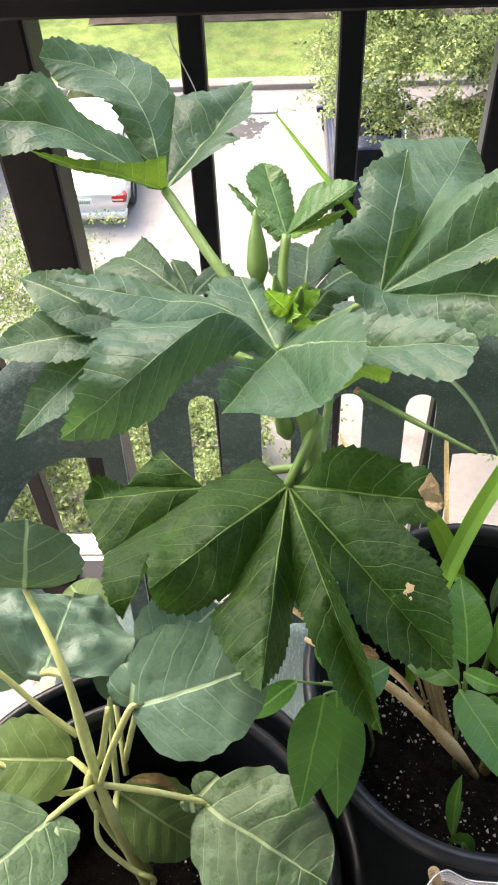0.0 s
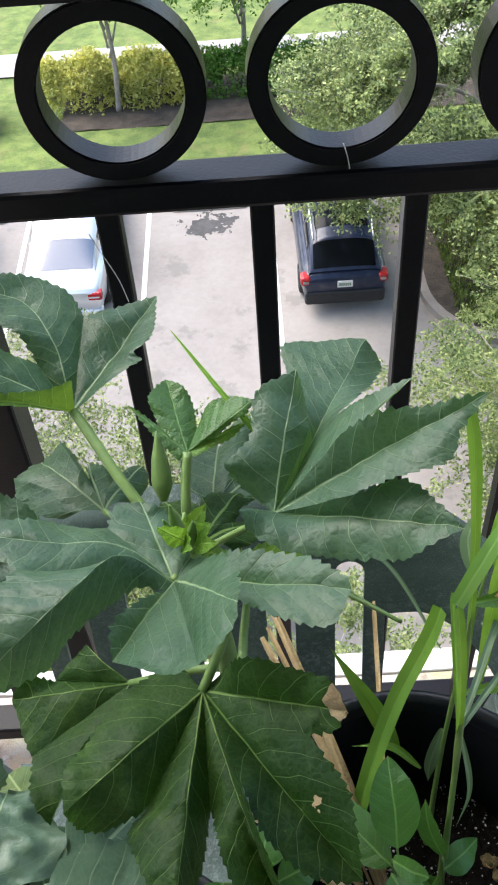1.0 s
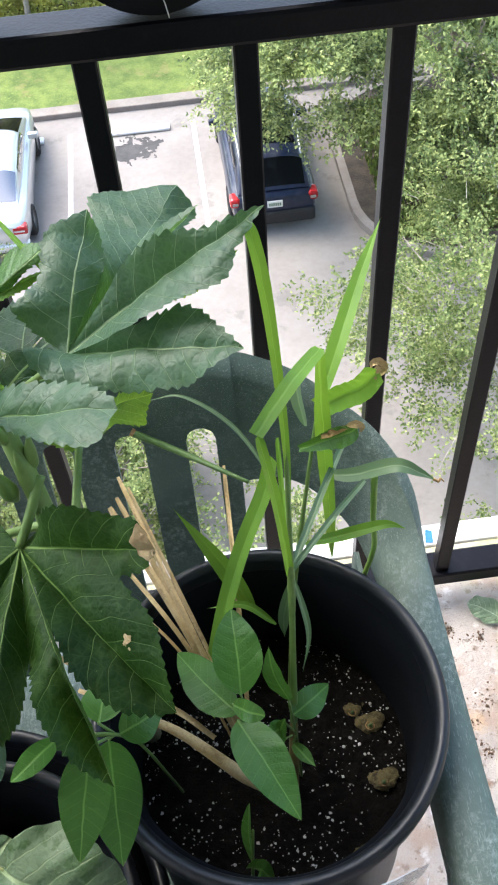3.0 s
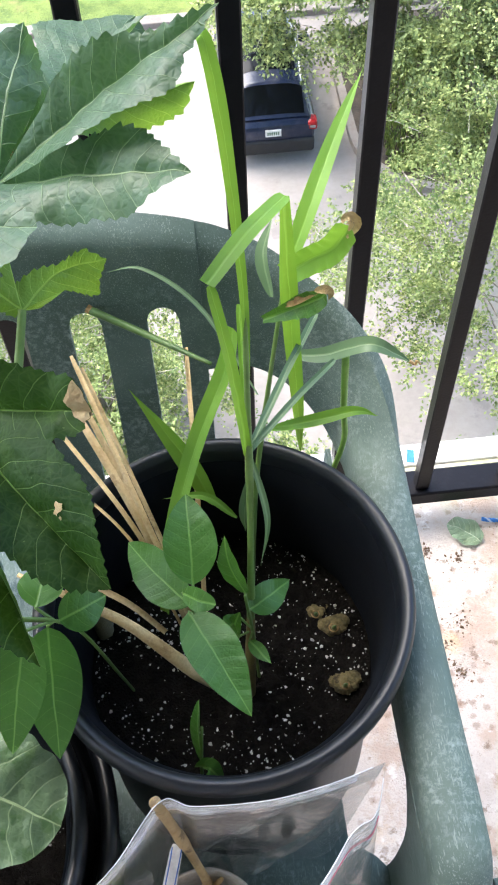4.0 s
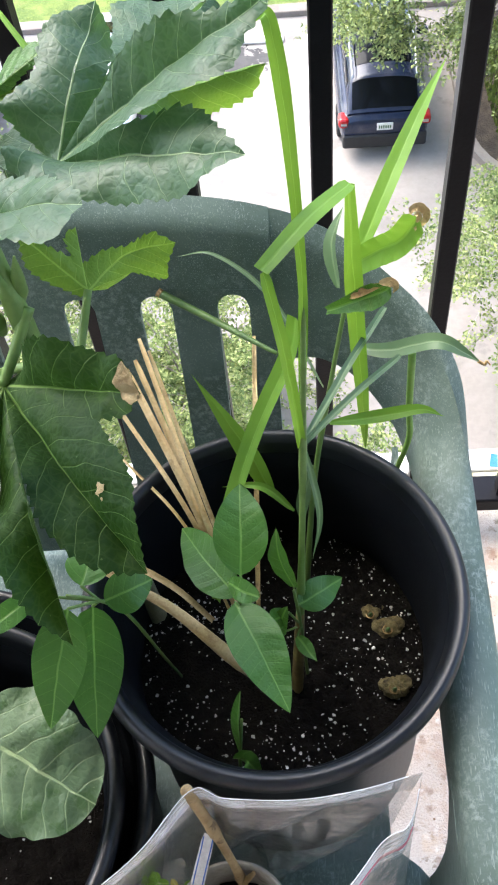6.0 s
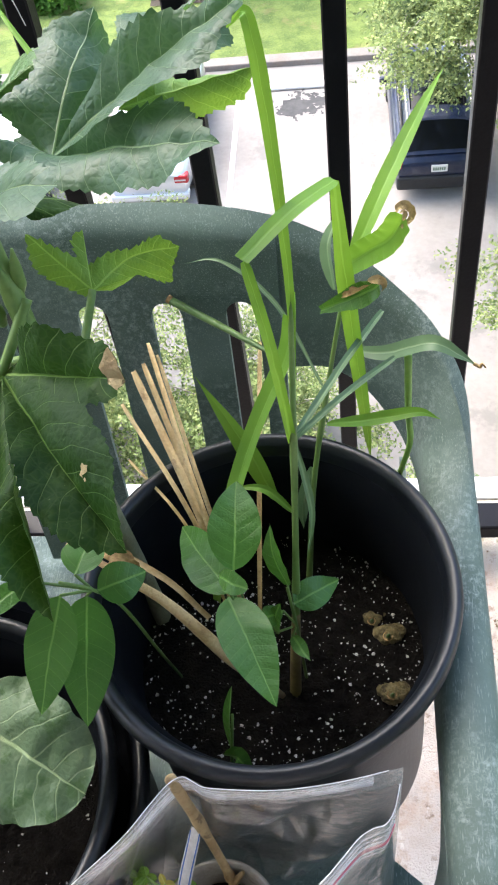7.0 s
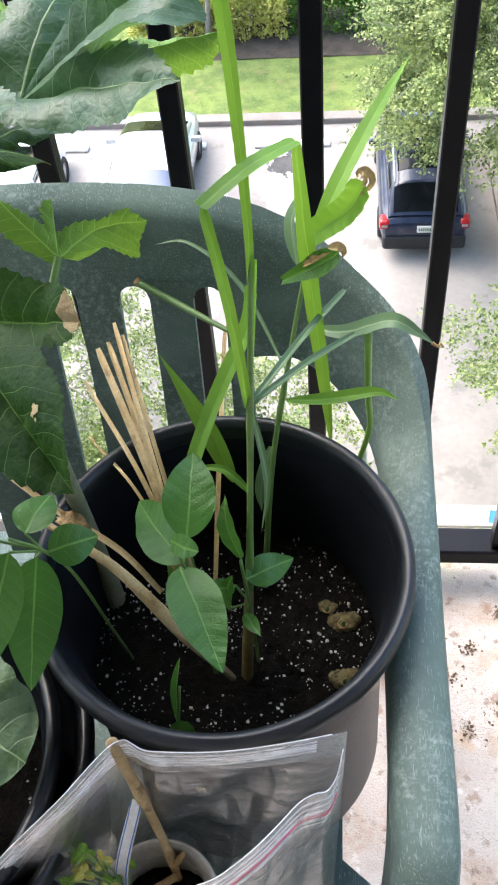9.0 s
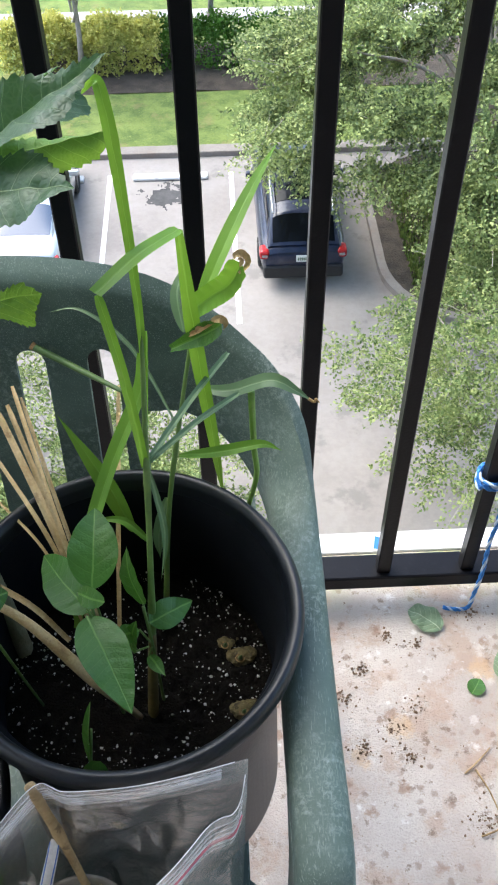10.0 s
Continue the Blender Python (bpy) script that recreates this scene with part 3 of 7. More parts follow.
class LobedLeaf:
    """A lobed leaf grown lobe by lobe round the end of its stalk. Each lobe has a curved rib and two toothed margins, which meet the next lobe's in a notch; web and margins form one skin."""

    def __init__(self, base, notch, up=(0, -0.3, 1), teeth=0.0023, tooth=0.006, puff=0.07, ripple=0.003, seed=0.0, quilt=0.0006, pitch=0.0125):
        self.base, self.notch, self.up = Vector(base), Vector(notch), Vector(up).normalized()
        self.teeth, self.tooth, self.puff, self.ripple, self.seed, self.quilt, self.pitch = teeth, tooth, puff, ripple, seed, quilt, pitch
        self.verts, self.faces, self.uvs = [], [], []

    def lobe(self, rib, lift, before, after, notch):
        """rib: places from the stalk to the tip; before and after: where the margins swell, from the last notch to the tip and on to the next one."""
        tip, notch = Vector(rib[-1]), Vector(notch)
        mids = [Vector(p) for p in rib[:-1]] or [self.base.lerp(tip, 0.5) + self.up * lift * (tip - self.base).length]
        line = spline([self.base, *mids, tip], 60)
        self.half(line, spline([self.notch, *before, tip], 70), -1)
        self.half(line, spline([notch, *after[::-1], tip], 70), 1)
        self.notch = notch
        return self

    def half(self, line, margin, hand):
        length = sum((b - a).length for a, b in zip(line, line[1:]))
        gap = margin[0]
        start = min(range(60), key=lambda k: (line[k] - gap).length) / 59
        start = min(0.8, max(0.06, start))
        rows = [(start * k / 14, k / 14, None) for k in range(15)] + [(start + (1 - start) * k / 72, 1.0, k / 72) for k in range(1, 73)]
        cols = (0.0, 0.12, 0.27, 0.44, 0.6, 0.75, 0.87, 0.95, 1.0)
        run = sum((b - a).length for a, b in zip(margin, margin[1:]))
        row0, flat = len(self.verts), []
        for s, web, share in rows:
            c = along(line, s)
            e = self.base.lerp(gap, web) if share is None else along(margin, share)
            span = e - c
            wide = span.length
            nick = 0.0
            if share is not None and self.teeth:
                walked = share * run
                saw = (walked / self.tooth + 0.5 * noise.noise((walked * 70, self.seed, hand))) % 1.0
                deep = 1 + 0.7 * noise.noise((walked * 110, self.seed, 4.0 + hand))
                nick = self.teeth * deep * (saw - 0.55) * min(1.0, share * 14, (1 - share) * 10)
            for q in cols:
                p = c + span * q
                if wide > 1e-6:
                    p += span.normalized() * nick * q**10
                h = self.puff * wide * math.sin(math.pi * q) * min(1.0, 3 * (1 - s))
                v = q * wide
                quilt = ((s * length - 2.0 * v**1.25) / self.pitch + (0.43 if hand < 0 else 0.0)) % 1.0
                h += self.quilt * (2 * abs(quilt - 0.5)) ** 0.7 * -min(1.0, v / 0.008) * (1 - 0.4 * q) - self.quilt * 1.2 * math.exp(-((v / 0.0025) ** 2))
                far = min(1.0, (p - self.base).length / 0.03)
                h += self.ripple * far * (noise.noise(p * 40 + Vector((self.seed, 0, 0))) + 0.6 * noise.noise(p * 95))
                self.verts.append(p + self.up * h)
                flat.append((s * length, hand * q * wide))
        for f in grid_faces(len(rows), len(cols)):
            g = f if hand > 0 else f[::-1]
            self.faces.append(tuple(row0 + k for k in g))
            self.uvs += [flat[k] for k in g]

    def grow(self, mat, parent, label="", name="leaf"):
        me = mesh_of(name, self.verts, self.faces, mat, self.uvs)
        bm = bmesh.new()
        bm.from_mesh(me)
        bmesh.ops.remove_doubles(bm, verts=bm.verts, dist=0.00003)
        bmesh.ops.dissolve_degenerate(bm, dist=0.00001, edges=bm.edges)
        bm.to_mesh(me)
        bm.free()
        me.polygons.foreach_set("use_smooth", [True] * len(me.polygons))
        return part(name, me, mat, parent, label)


def speck(name, leaf, centre, size, mat, label="", seed=0.0):
    """A small dried fleck lying on a leaf."""
    off, p = Vector(leaf.location), leaf.parent
    while p:
        off += p.location
        p = p.parent
    v = min(leaf.data.vertices, key=lambda q: (q.co + off - Vector(centre)).length)
    n = v.normal if v.normal.z > 0 else -v.normal
    a = n.orthogonal().normalized()
    b = n.cross(a)
    c = Vector(centre)
    c = c - n * (c - v.co - off).dot(n) + n * 0.0009
    rim = []
    for k in range(22):
        t = 2 * math.pi * k / 22
        r = size * (0.8 + 0.6 * noise.noise((math.cos(t) * 1.6 + seed, math.sin(t) * 1.6, seed)))
        rim.append(c + a * r * math.cos(t) + b * r * math.sin(t) * 0.75 - n * 0.0003)
    return part(name, mesh_of(name, [c, *rim], [(0, 1 + k, 1 + (k + 1) % 22) for k in range(22)], mat), mat, leaf, label)


# ---- the balcony ----
def structure(name, data, mat, label, category):
    return tagged(part(name, data, mat, None), label, category, "", "structure")


structure("floor", box(-1.6, 1.9, -1.75, 0.085, -0.2, 0.008), CONCRETE, "stained pinkish concrete balcony floor with dirt specks", "floor")
structure("floor_edge_trim", box(-1.6, 1.9, 0.087, 0.125, -0.24, 0.012, 0.004), WHITE_PAINT, "white painted edge of the balcony slab", "slab edge")
# back wall and ceiling are out of view, added to bounce and block light
structure("wall_back", box(-12, 12, -1.95, -1.75, -0.2, 2.9), STUCCO, "unseen stucco wall added behind the balcony to set bounce light", "wall")
structure("ceiling", box(-1.75, 2.05, -1.75, 0.12, 2.6, 2.8), STUCCO, "unseen stucco ceiling added to shade the balcony", "ceiling")
structure("facade_below", box(-12, 12, -2.2, -1.96, -11.5, 2.9), STUCCO, "beige stucco facade of the apartment building", "facade")


def railing():
    rail = thing("railing", "black painted metal railing with rings under the top rail", "railing", (0, 0.01, 0), "", "structure")
    part("bottom_rail", box(-1.59, 1.89, -0.006, 0.036, 0.052, 0.079, 0.003), BLACK_METAL, rail)
    part("mid_rail", box(-1.59, 1.89, -0.004, 0.034, 0.901, 0.926, 0.004), BLACK_METAL, rail)
    part("top_rail", box(-1.59, 1.89, -0.014, 0.044, 1.063, 1.095, 0.006), BLACK_METAL, rail)
    post = box(-0.178, -0.13, -0.002, 0.046, 0.008, 1.064, 0.004)
    part("post", post, BLACK_METAL, rail)
    bar = None
    for i in range(-12, 16):
        x = 0.12 * i - 0.0095
        if -0.2 < x < -0.11:
            continue
        if bar is None:
            bar = part("baluster", box(-0.0095, 0.0095, 0.002, 0.021, 0.0792, 0.9008, 0.0015, 1), BLACK_METAL, None)
            mesh = bar.data
        else:
            bar = new("baluster", mesh)
        bar.location = (x, 0, 0)
        hang(bar, rail)
    verts, faces = [], []
    outer, inner, y0, y1, n = 0.0665, 0.0515, 0.002, 0.028, 56
    for r, y in ((outer, y0), (outer, y1), (inner, y1), (inner, y0)):
        for j in range(n):
            a = 2 * math.pi * j / n
            verts.append((r * math.cos(a), y, r * math.sin(a)))
    for k in range(4):
        for j in range(n):
            faces.append((k * n + j, k * n + (j + 1) % n, ((k + 1) % 4) * n + (j + 1) % n, ((k + 1) % 4) * n + j))
    me = mesh_of("ring", verts, faces, BLACK_METAL, None, False)
    bm = bmesh.new()
    bm.from_mesh(me)
    bmesh.ops.bevel(bm, geom=[e for e in bm.edges if len(e.link_faces) == 2 and e.calc_face_angle() > 1.0], offset=0.0015, segments=2, affect="EDGES")
    bmesh.ops.recalc_face_normals(bm, faces=bm.faces)
    bm.to_mesh(me)
    bm.free()
    for i in range(-9, 12):
        ring = new("ring", me)
        ring.location = (0.0095 + 0.161 * i, 0, 0.9945)
        hang(ring, rail)
    return rail


railing()

# ---- the chair ----
CX = 0.05


def shell(front, rows, cols, thick, mat, name, parent, label=""):
    """A curved panel with thickness from a grid of places; it grows along its own normals."""
    me = mesh_of(name, front, grid_faces(rows, cols), mat)
    bm = bmesh.new()
    bm.from_mesh(me)
    bmesh.ops.recalc_face_normals(bm, faces=bm.faces)
    way = sum((f.normal * f.calc_area() for f in bm.faces), Vector())
    if way.dot(Vector((0.0, -0.5, 1.0))) < 0:
        bmesh.ops.reverse_faces(bm, faces=bm.faces)
    bmesh.ops.solidify(bm, geom=list(bm.faces), thickness=thick)
    bmesh.ops.recalc_face_normals(bm, faces=bm.faces)
    for e in bm.edges:
        if len(e.link_faces) == 2 and e.calc_face_angle() > 0.9:
            e.smooth = False
    for f in bm.faces:
        f.smooth = True
    bm.to_mesh(me)
    bm.free()
    return part(name, me, mat, parent, label)


def back_y(u, z):
    """Depth of the chair's back: it leans and bows."""
    return -0.2 + (z - 0.71) * 0.16 - 0.2 * u * u - 1.6 * max(0.0, abs(u) - 0.17) ** 1.5


def back_top(u):
    a = abs(u) / 0.272
    return 0.62 + 0.163 * max(0.0, 1 - a**3.0) ** 0.6


def chair():
    ob = thing("garden_armchair", "weathered dark green plastic armchair with slotted back, scuffed pale", "chair", (CX, -0.4, 0.0))
    slots = [-0.11, -0.055, 0.0, 0.055, 0.11]
    half, top = 0.0115, 0.7125
    back = thing("backrest", "", "")
    hang(back, ob)

    def strip(us, low, rows):
        pts = []
        for i in range(rows):
            s = i / (rows - 1)
            for u in us:
                z0, z1 = low(u), back_top(u)
                z = z0 + (z1 - z0) * s
                y = back_y(u, z)
                rim = (z1 - z) / 0.016
                if rim < 1:
                    y += 0.014 * (1 - rim) ** 2
                pts.append((CX + u, y, z))
        return pts

    def grow(name, us, low, rows):
        shell(strip(us, low, rows), rows, len(us), 0.005, CHAIR, name, back)

    # one sweep above the slots, then slats, slot heads and the shoulders beside them
    grow("top_band", [-0.1385 + 0.277 * k / 60 for k in range(61)], lambda u: top + 0.001, 12)
    edges = [-0.1385] + [e for s in slots for e in (s - half, s + half)] + [0.1385]
    for a, b in zip(edges[::2], edges[1::2]):
        cols = [a + (b - a) * k / 5 for k in range(6)]
        pts = [(CX + u, back_y(u, z) - 0.0005, z) for z in [0.43 + (top + 0.004 - 0.43) * i / 15 for i in range(16)] for u in cols]
        shell(pts, 16, 6, 0.005, CHAIR, "slat", back)
    for s in slots:
        cols = [s - half + 2 * half * k / 12 for k in range(13)]
        pts = []
        for i in range(4):
            for u in cols:
                z0 = top - half + math.sqrt(max(0.0, half * half - (u - s) ** 2))
                z = z0 + (top + 0.004 - z0) * i / 3
                pts.append((CX + u, back_y(u, z) - 0.0005, z))
        shell(pts, 4, 13, 0.005, CHAIR, "slot_head", back)
    for side in (-1, 1):
        # the band runs on without a break from the back into the arm: lower rim, inner shoulder, outer edge, turned-down lip
        rows = []
        for u0, z0, u1, z1 in ((0.1384, 0.6525, 0.1384, back_top(0.1384)), (0.15, 0.654, 0.155, back_top(0.155)), (0.172, 0.653, 0.185, back_top(0.185)), (0.197, 0.641, 0.216, 0.731)):
            rows.append(((u0, back_y(u0, z0), z0), (u0 + 0.2 * (u1 - u0), back_y(u0, z0 + 0.02), z0 + 0.022), (u1, back_y(u1, z1) + 0.0015, z1 - 0.011), (u1, back_y(u1, z1) + 0.0135, z1), 0.0))
        rows += [((0.22, -0.244, 0.615), (0.227, -0.247, 0.642), (0.24, -0.239, 0.703), (0.244, -0.229, 0.709), 0.1), ((0.2325, -0.264, 0.59), (0.2335, -0.268, 0.626), (0.257, -0.263, 0.682), (0.264, -0.256, 0.678), 0.35),
                 ((0.2355, -0.3, 0.594), (0.235, -0.302, 0.63), (0.2665, -0.296, 0.652), (0.27, -0.293, 0.636), 0.75), ((0.2345, -0.345, 0.598), (0.2345, -0.345, 0.632), (0.27, -0.343, 0.636), (0.2715, -0.343, 0.617), 1.0)]
        for c, y, z in ((0.25, -0.4, 0.641), (0.2495, -0.48, 0.641), (0.2495, -0.54, 0.642), (0.2485, -0.567, 0.639), (0.245, -0.586, 0.62), (0.243, -0.592, 0.59)):
            rows.append(((c - 0.0155, y, z - 0.042), (c - 0.0155, y, z - 0.009), (c + 0.0195, y, z - 0.006), (c + 0.021, y, z - 0.024), 1.0))
        count = 90
        low, inner, outer, lip = (spline([r[k] for r in rows], count) for k in range(4))
        round_up = spline([(r[4], 0, 0) for r in rows], count)
        pts = []
        for i in range(count):
            h = 0.009 * round_up[i].x
            for a, b, s, lift in ((low, inner, 0.0, 0), (low, inner, 0.5, 0), (low, inner, 0.9, 0), (inner, outer, 0.06, 0.4), (inner, outer, 0.16, 0.75), (inner, outer, 0.35, 1), (inner, outer, 0.6, 1), (inner, outer, 0.82, 0.75), (inner, outer, 0.95, 0.35), (outer, lip, 0.3, 0), (outer, lip, 1.0, 0)):
                q = a[i].lerp(b[i], s)
                pts.append((CX + side * q.x, q.y, q.z + h * lift))
        shell(pts, count, 11, 0.005, CHAIR, "armrest", ob)
        for name, top_at, foot in (("front_leg", (0.256, -0.6, 0.6), (0.265, -0.65, 0.008)), ("back_leg", (0.243, -0.29, 0.6), (0.262, -0.13, 0.008))):
            leg = []
            for i in range(12):
                s = i / 11
                c0 = Vector(top_at).lerp(Vector(foot), s)
                w = 0.036 - 0.008 * s
                for a, b in ((-w, 0.03), (-w, 0.0), (-w * 0.4, -0.012), (w * 0.4, -0.012), (w, 0.0), (w, 0.03)):
                    leg.append((CX + side * (c0.x + a * 0.6), c0.y + b, c0.z))
            shell(leg, 12, 6, 0.004, CHAIR, name, ob)
        web = []
        for i in range(9):
            s = i / 8
            for k in range(13):
                web.append((CX + side * (0.2375 + 0.002 * s), -0.533 + 0.02 * (s - 0.5) ** 2 + (0.03 * max(0.0, 1 - 3 * s) ** 2) * (1 - k / 12) - 0.07 * k / 12, 0.615 - 0.19 * s))
        shell(web, 9, 13, 0.004, CHAIR, "side_panel", ob)
    seat = []
    for i in range(60):
        s = i / 59
        y = -0.215 - 0.465 * s
        for k in range(25):
            u = -1 + 2 * k / 24
            half_w = 0.209 + 0.029 * math.sqrt(max(0.0, min(1.0, (-0.512 - y) / 0.022)))
            z = 0.425 - 0.01 * math.cos(u * 1.4) + 0.012 * s - 0.04 * max(0.0, (s - 0.92) / 0.08) ** 2
            seat.append((CX + u * half_w, y, z))
    shell(seat, 60, 25, 0.005, CHAIR, "seat", ob)
    return ob


chair()


# ---- the pots ----
def pot(name, label, centre, foot_z, rim_z, r, soil_z, lip=0.017):
    ob = thing(name, label, "plant pot", (centre[0], centre[1], foot_z))
    h = rim_z - foot_z
    low = r * 0.88
    outer = [(0.0, 0.002), (low - 0.006, 0.0), (low, 0.004), (r - 0.0172, h - 0.08), (r - 0.0165, h - 0.045), (r - 0.0153, h - 0.031), (r - 0.011, h - lip - 0.004)]
    lip_line = [(r - 0.011, h - lip - 0.004), (r - 0.002, h - lip), (r, h - lip + 0.004), (r, h - 0.005), (r - 0.0015, h - 0.0012), (r - 0.004, h), (r - 0.0075, h - 0.0015), (r - 0.0095, h - 0.006), (r - 0.0115, h - 0.014)]
    inner = [(r - 0.0115, h - 0.014), (r - 0.0145, h - 0.022), (r - 0.0172, h - 0.032), (r - 0.0185, h - 0.05), (r - 0.0192, h - 0.1), (low - 0.004, 0.02), (0.0, 0.02)]
    for name_of, line in (("body", outer), ("rim", lip_line), ("lining", inner)):
        v, f = lathe(line, (centre[0], centre[1], foot_z), 96)
        mat = BLACK_PLASTIC if name_of == "rim" else BLACK_INSIDE if name_of == "lining" else BLACK_BODY
        part(name_of, mesh_of(name_of, v, f, mat), mat, ob)
    return ob


def ball():
    bm = bmesh.new()
    bmesh.ops.create_icosphere(bm, subdivisions=1, radius=1.0)
    bm.verts.ensure_lookup_table()
    out = [tuple(v.co) for v in bm.verts], [tuple(v.index for v in f.verts) for f in bm.faces]
    bm.free()
    return out


BALL, BALL_FACES = ball()


def soil(name, label, centre, z, r, seed, bits):
    """Loose soil with white perlite crumbs, filling a pot."""
    verts, rings, sides = [], 64, 160
    for i in range(rings):
        q = r * i / (rings - 1)
        for j in range(sides):
            a = 2 * math.pi * j / sides
            x, y = centre[0] + q * math.cos(a), centre[1] + q * math.sin(a)
            verts.append((x, y, height_of_soil(x, y, z, centre, r, seed)))
    ob = tagged(part(name, mesh_of(name, verts, grid_faces(rings, sides, True), SOIL), SOIL, None), label, "soil", "", "stuff")
    rng = random.Random(seed)
    bv, bf = [], []
    for _ in range(bits):
        q, a = r * 0.97 * math.sqrt(rng.random()), rng.random() * 6.283
        x, y = centre[0] + q * math.cos(a), centre[1] + q * math.sin(a)
        if noise.noise((x * 22 + seed, y * 22, 0)) + rng.random() * 0.8 < 0.42:
            continue
        zz = height_of_soil(x, y, z, centre, r, seed)
        size = 0.0003 + 0.0012 * rng.random() ** 3
        k = len(bv)
        turn = Euler((rng.random() * 6, rng.random() * 6, rng.random() * 6)).to_matrix()
        for p in BALL:
            bv.append(Vector((x, y, zz + size * 0.35)) + turn @ Vector([c * size * (0.35 + 1.0 * rng.random()) for c in p]))
        bf += [tuple(k + i for i in f) for f in BALL_FACES]
    crumbs = part("perlite", mesh_of("perlite", bv, bf, PERLITE, None, False), PERLITE, ob, "white perlite crumbs")
    tagged(crumbs, "", "", "", "stuff")
    return ob


def height_of_soil(x, y, z, centre, r, seed):
    q = math.hypot(x - centre[0], y - centre[1]) / r
    return z - 0.006 * q**4 + 0.006 * noise.noise((x * 24 + seed, y * 24, 0.3)) + 0.0035 * noise.noise((x * 85, y * 85 + seed, 0.9)) + 0.0022 * noise.noise((x * 230, y * 230, seed)) + 0.0014 * noise.noise((x * 520, y * 520, seed))


POT = (0.1835, -0.4068)
pot("nursery_pot", "large black plastic nursery pot standing on the chair seat", POT, 0.428, 0.675, 0.1172, 0.575)
soil("potting_soil", "dark moist potting soil with white perlite crumbs", POT, 0.574, 0.0985, 3, 2600)
POT_B = (-0.033, -0.516)
pot("nursery_pot", "wider black plastic pot round the collard pot", (-0.045, -0.512), 0.4285, 0.6, 0.15, 0.0)
pot("nursery_pot", "black plastic nursery pot holding the collard plants", POT_B, 0.445, 0.616, 0.122, 0.52)
soil("potting_soil", "dark potting soil under the collard plants", POT_B, 0.525, 0.1, 8, 400)


# ---- the okra plant ----
def okra():
    ob = thing("okra_plant", "leafy okra plant with lobed toothed leaves leaning from the pot", "plant", (0.096, -0.375, 0.57))
    stem("stem", [(0.0965, -0.376, 0.56), (0.09, -0.368, 0.63), (0.08, -0.358, 0.72), (0.072, -0.35, 0.8)], [0.0068, 0.0062, 0.0058, 0.0054], STEM_WOODY, ob, "grey-green woody stem", 26, 12)
    stem("stem", [(0.072, -0.35, 0.798), (0.071, -0.345, 0.84), (0.062, -0.328, 0.885), (0.0565, -0.316, 0.904), (0.0555, -0.308, 0.914)], [0.0055, 0.006, 0.005, 0.0036, 0.0008], STEM, ob, "", 22, 12)
    F = (0.0530, -0.3620, 0.9299)
    stem("petiole", [(0.062, -0.333, 0.88), (0.056, -0.343, 0.915), F], [0.003, 0.0022], STEM, ob)
    wide = LobedLeaf(F, (0.062, -0.350, 0.930), seed=0.3)
    wide.lobe([(0.133, -0.400, 0.970)], 0.04, [(0.089, -0.365, 0.955), (0.112, -0.375, 0.962), (0.130, -0.392, 0.970)], [(0.122, -0.416, 0.969), (0.098, -0.405, 0.963), (0.079, -0.385, 0.953)], (0.067, -0.368, 0.950))
    wide.lobe([(0.086, -0.417, 0.992)], 0.04, [(0.081, -0.382, 0.974), (0.087, -0.400, 0.983)], [(0.085, -0.425, 0.991), (0.077, -0.433, 0.984)], (0.069, -0.434, 0.974))
    wide.lobe([(0.030, -0.415, 0.948)], 0.03, [(0.057, -0.434, 0.969), (0.045, -0.428, 0.964)], [(0.029, -0.400, 0.953), (0.039, -0.382, 0.945)], (0.048, -0.370, 0.934))
    wide.lobe([(0.032, -0.364, 0.956), (0.016, -0.390, 0.970), (-0.010, -0.415, 0.964), (-0.036, -0.425, 0.945)], 0, [(0.037, -0.372, 0.939), (0.024, -0.388, 0.947), (0.011, -0.402, 0.949), (0.002, -0.415, 0.945), (-0.017, -0.424, 0.945)], [(-0.029, -0.420, 0.962), (-0.023, -0.405, 0.970), (-0.020, -0.390, 0.971)], (-0.013, -0.375, 0.965))
    wide.lobe([(0.030, -0.352, 0.947), (-0.007, -0.356, 0.959), (-0.048, -0.350, 0.963)], 0, [(-0.030, -0.362, 0.962)], [(-0.039, -0.345, 0.962), (-0.013, -0.340, 0.956), (0.005, -0.335, 0.942)], (0.019, -0.330, 0.934))
    wide.lobe([(0.035, -0.312, 0.929)], 0.03, [(0.022, -0.314, 0.930)], [(0.044, -0.314, 0.928), (0.049, -0.318, 0.924)], (0.062, -0.350, 0.930))
    wide.grow(OKRA, ob)
    E_ = (0.1030, -0.3200, 0.9238)
    stem("petiole", [(0.06, -0.322, 0.895), (0.08, -0.318, 0.905), E_], [0.0022, 0.0016], STEM, ob)
    fan = LobedLeaf(E_, (0.086, -0.334, 0.946), up=(-0.1, -0.3, 1), seed=0.7)
    fan.lobe([(0.189, -0.362, 0.957)], 0.02, [(0.091, -0.343, 0.939), (0.110, -0.353, 0.935), (0.131, -0.357, 0.933), (0.160, -0.366, 0.941), (0.174, -0.366, 0.952)], [(0.166, -0.331, 0.958)], (0.140, -0.337, 0.954))
    fan.lobe([(0.206, -0.315, 0.996)], 0.03, [(0.151, -0.338, 0.963), (0.183, -0.339, 0.978), (0.192, -0.325, 0.984)], [(0.176, -0.310, 0.985), (0.154, -0.309, 0.981)], (0.138, -0.308, 0.967))
    fan.lobe([(0.178, -0.277, 0.973)], 0.05, [(0.155, -0.295, 0.968)], [(0.158, -0.275, 0.962)], (0.142, -0.262, 0.935))
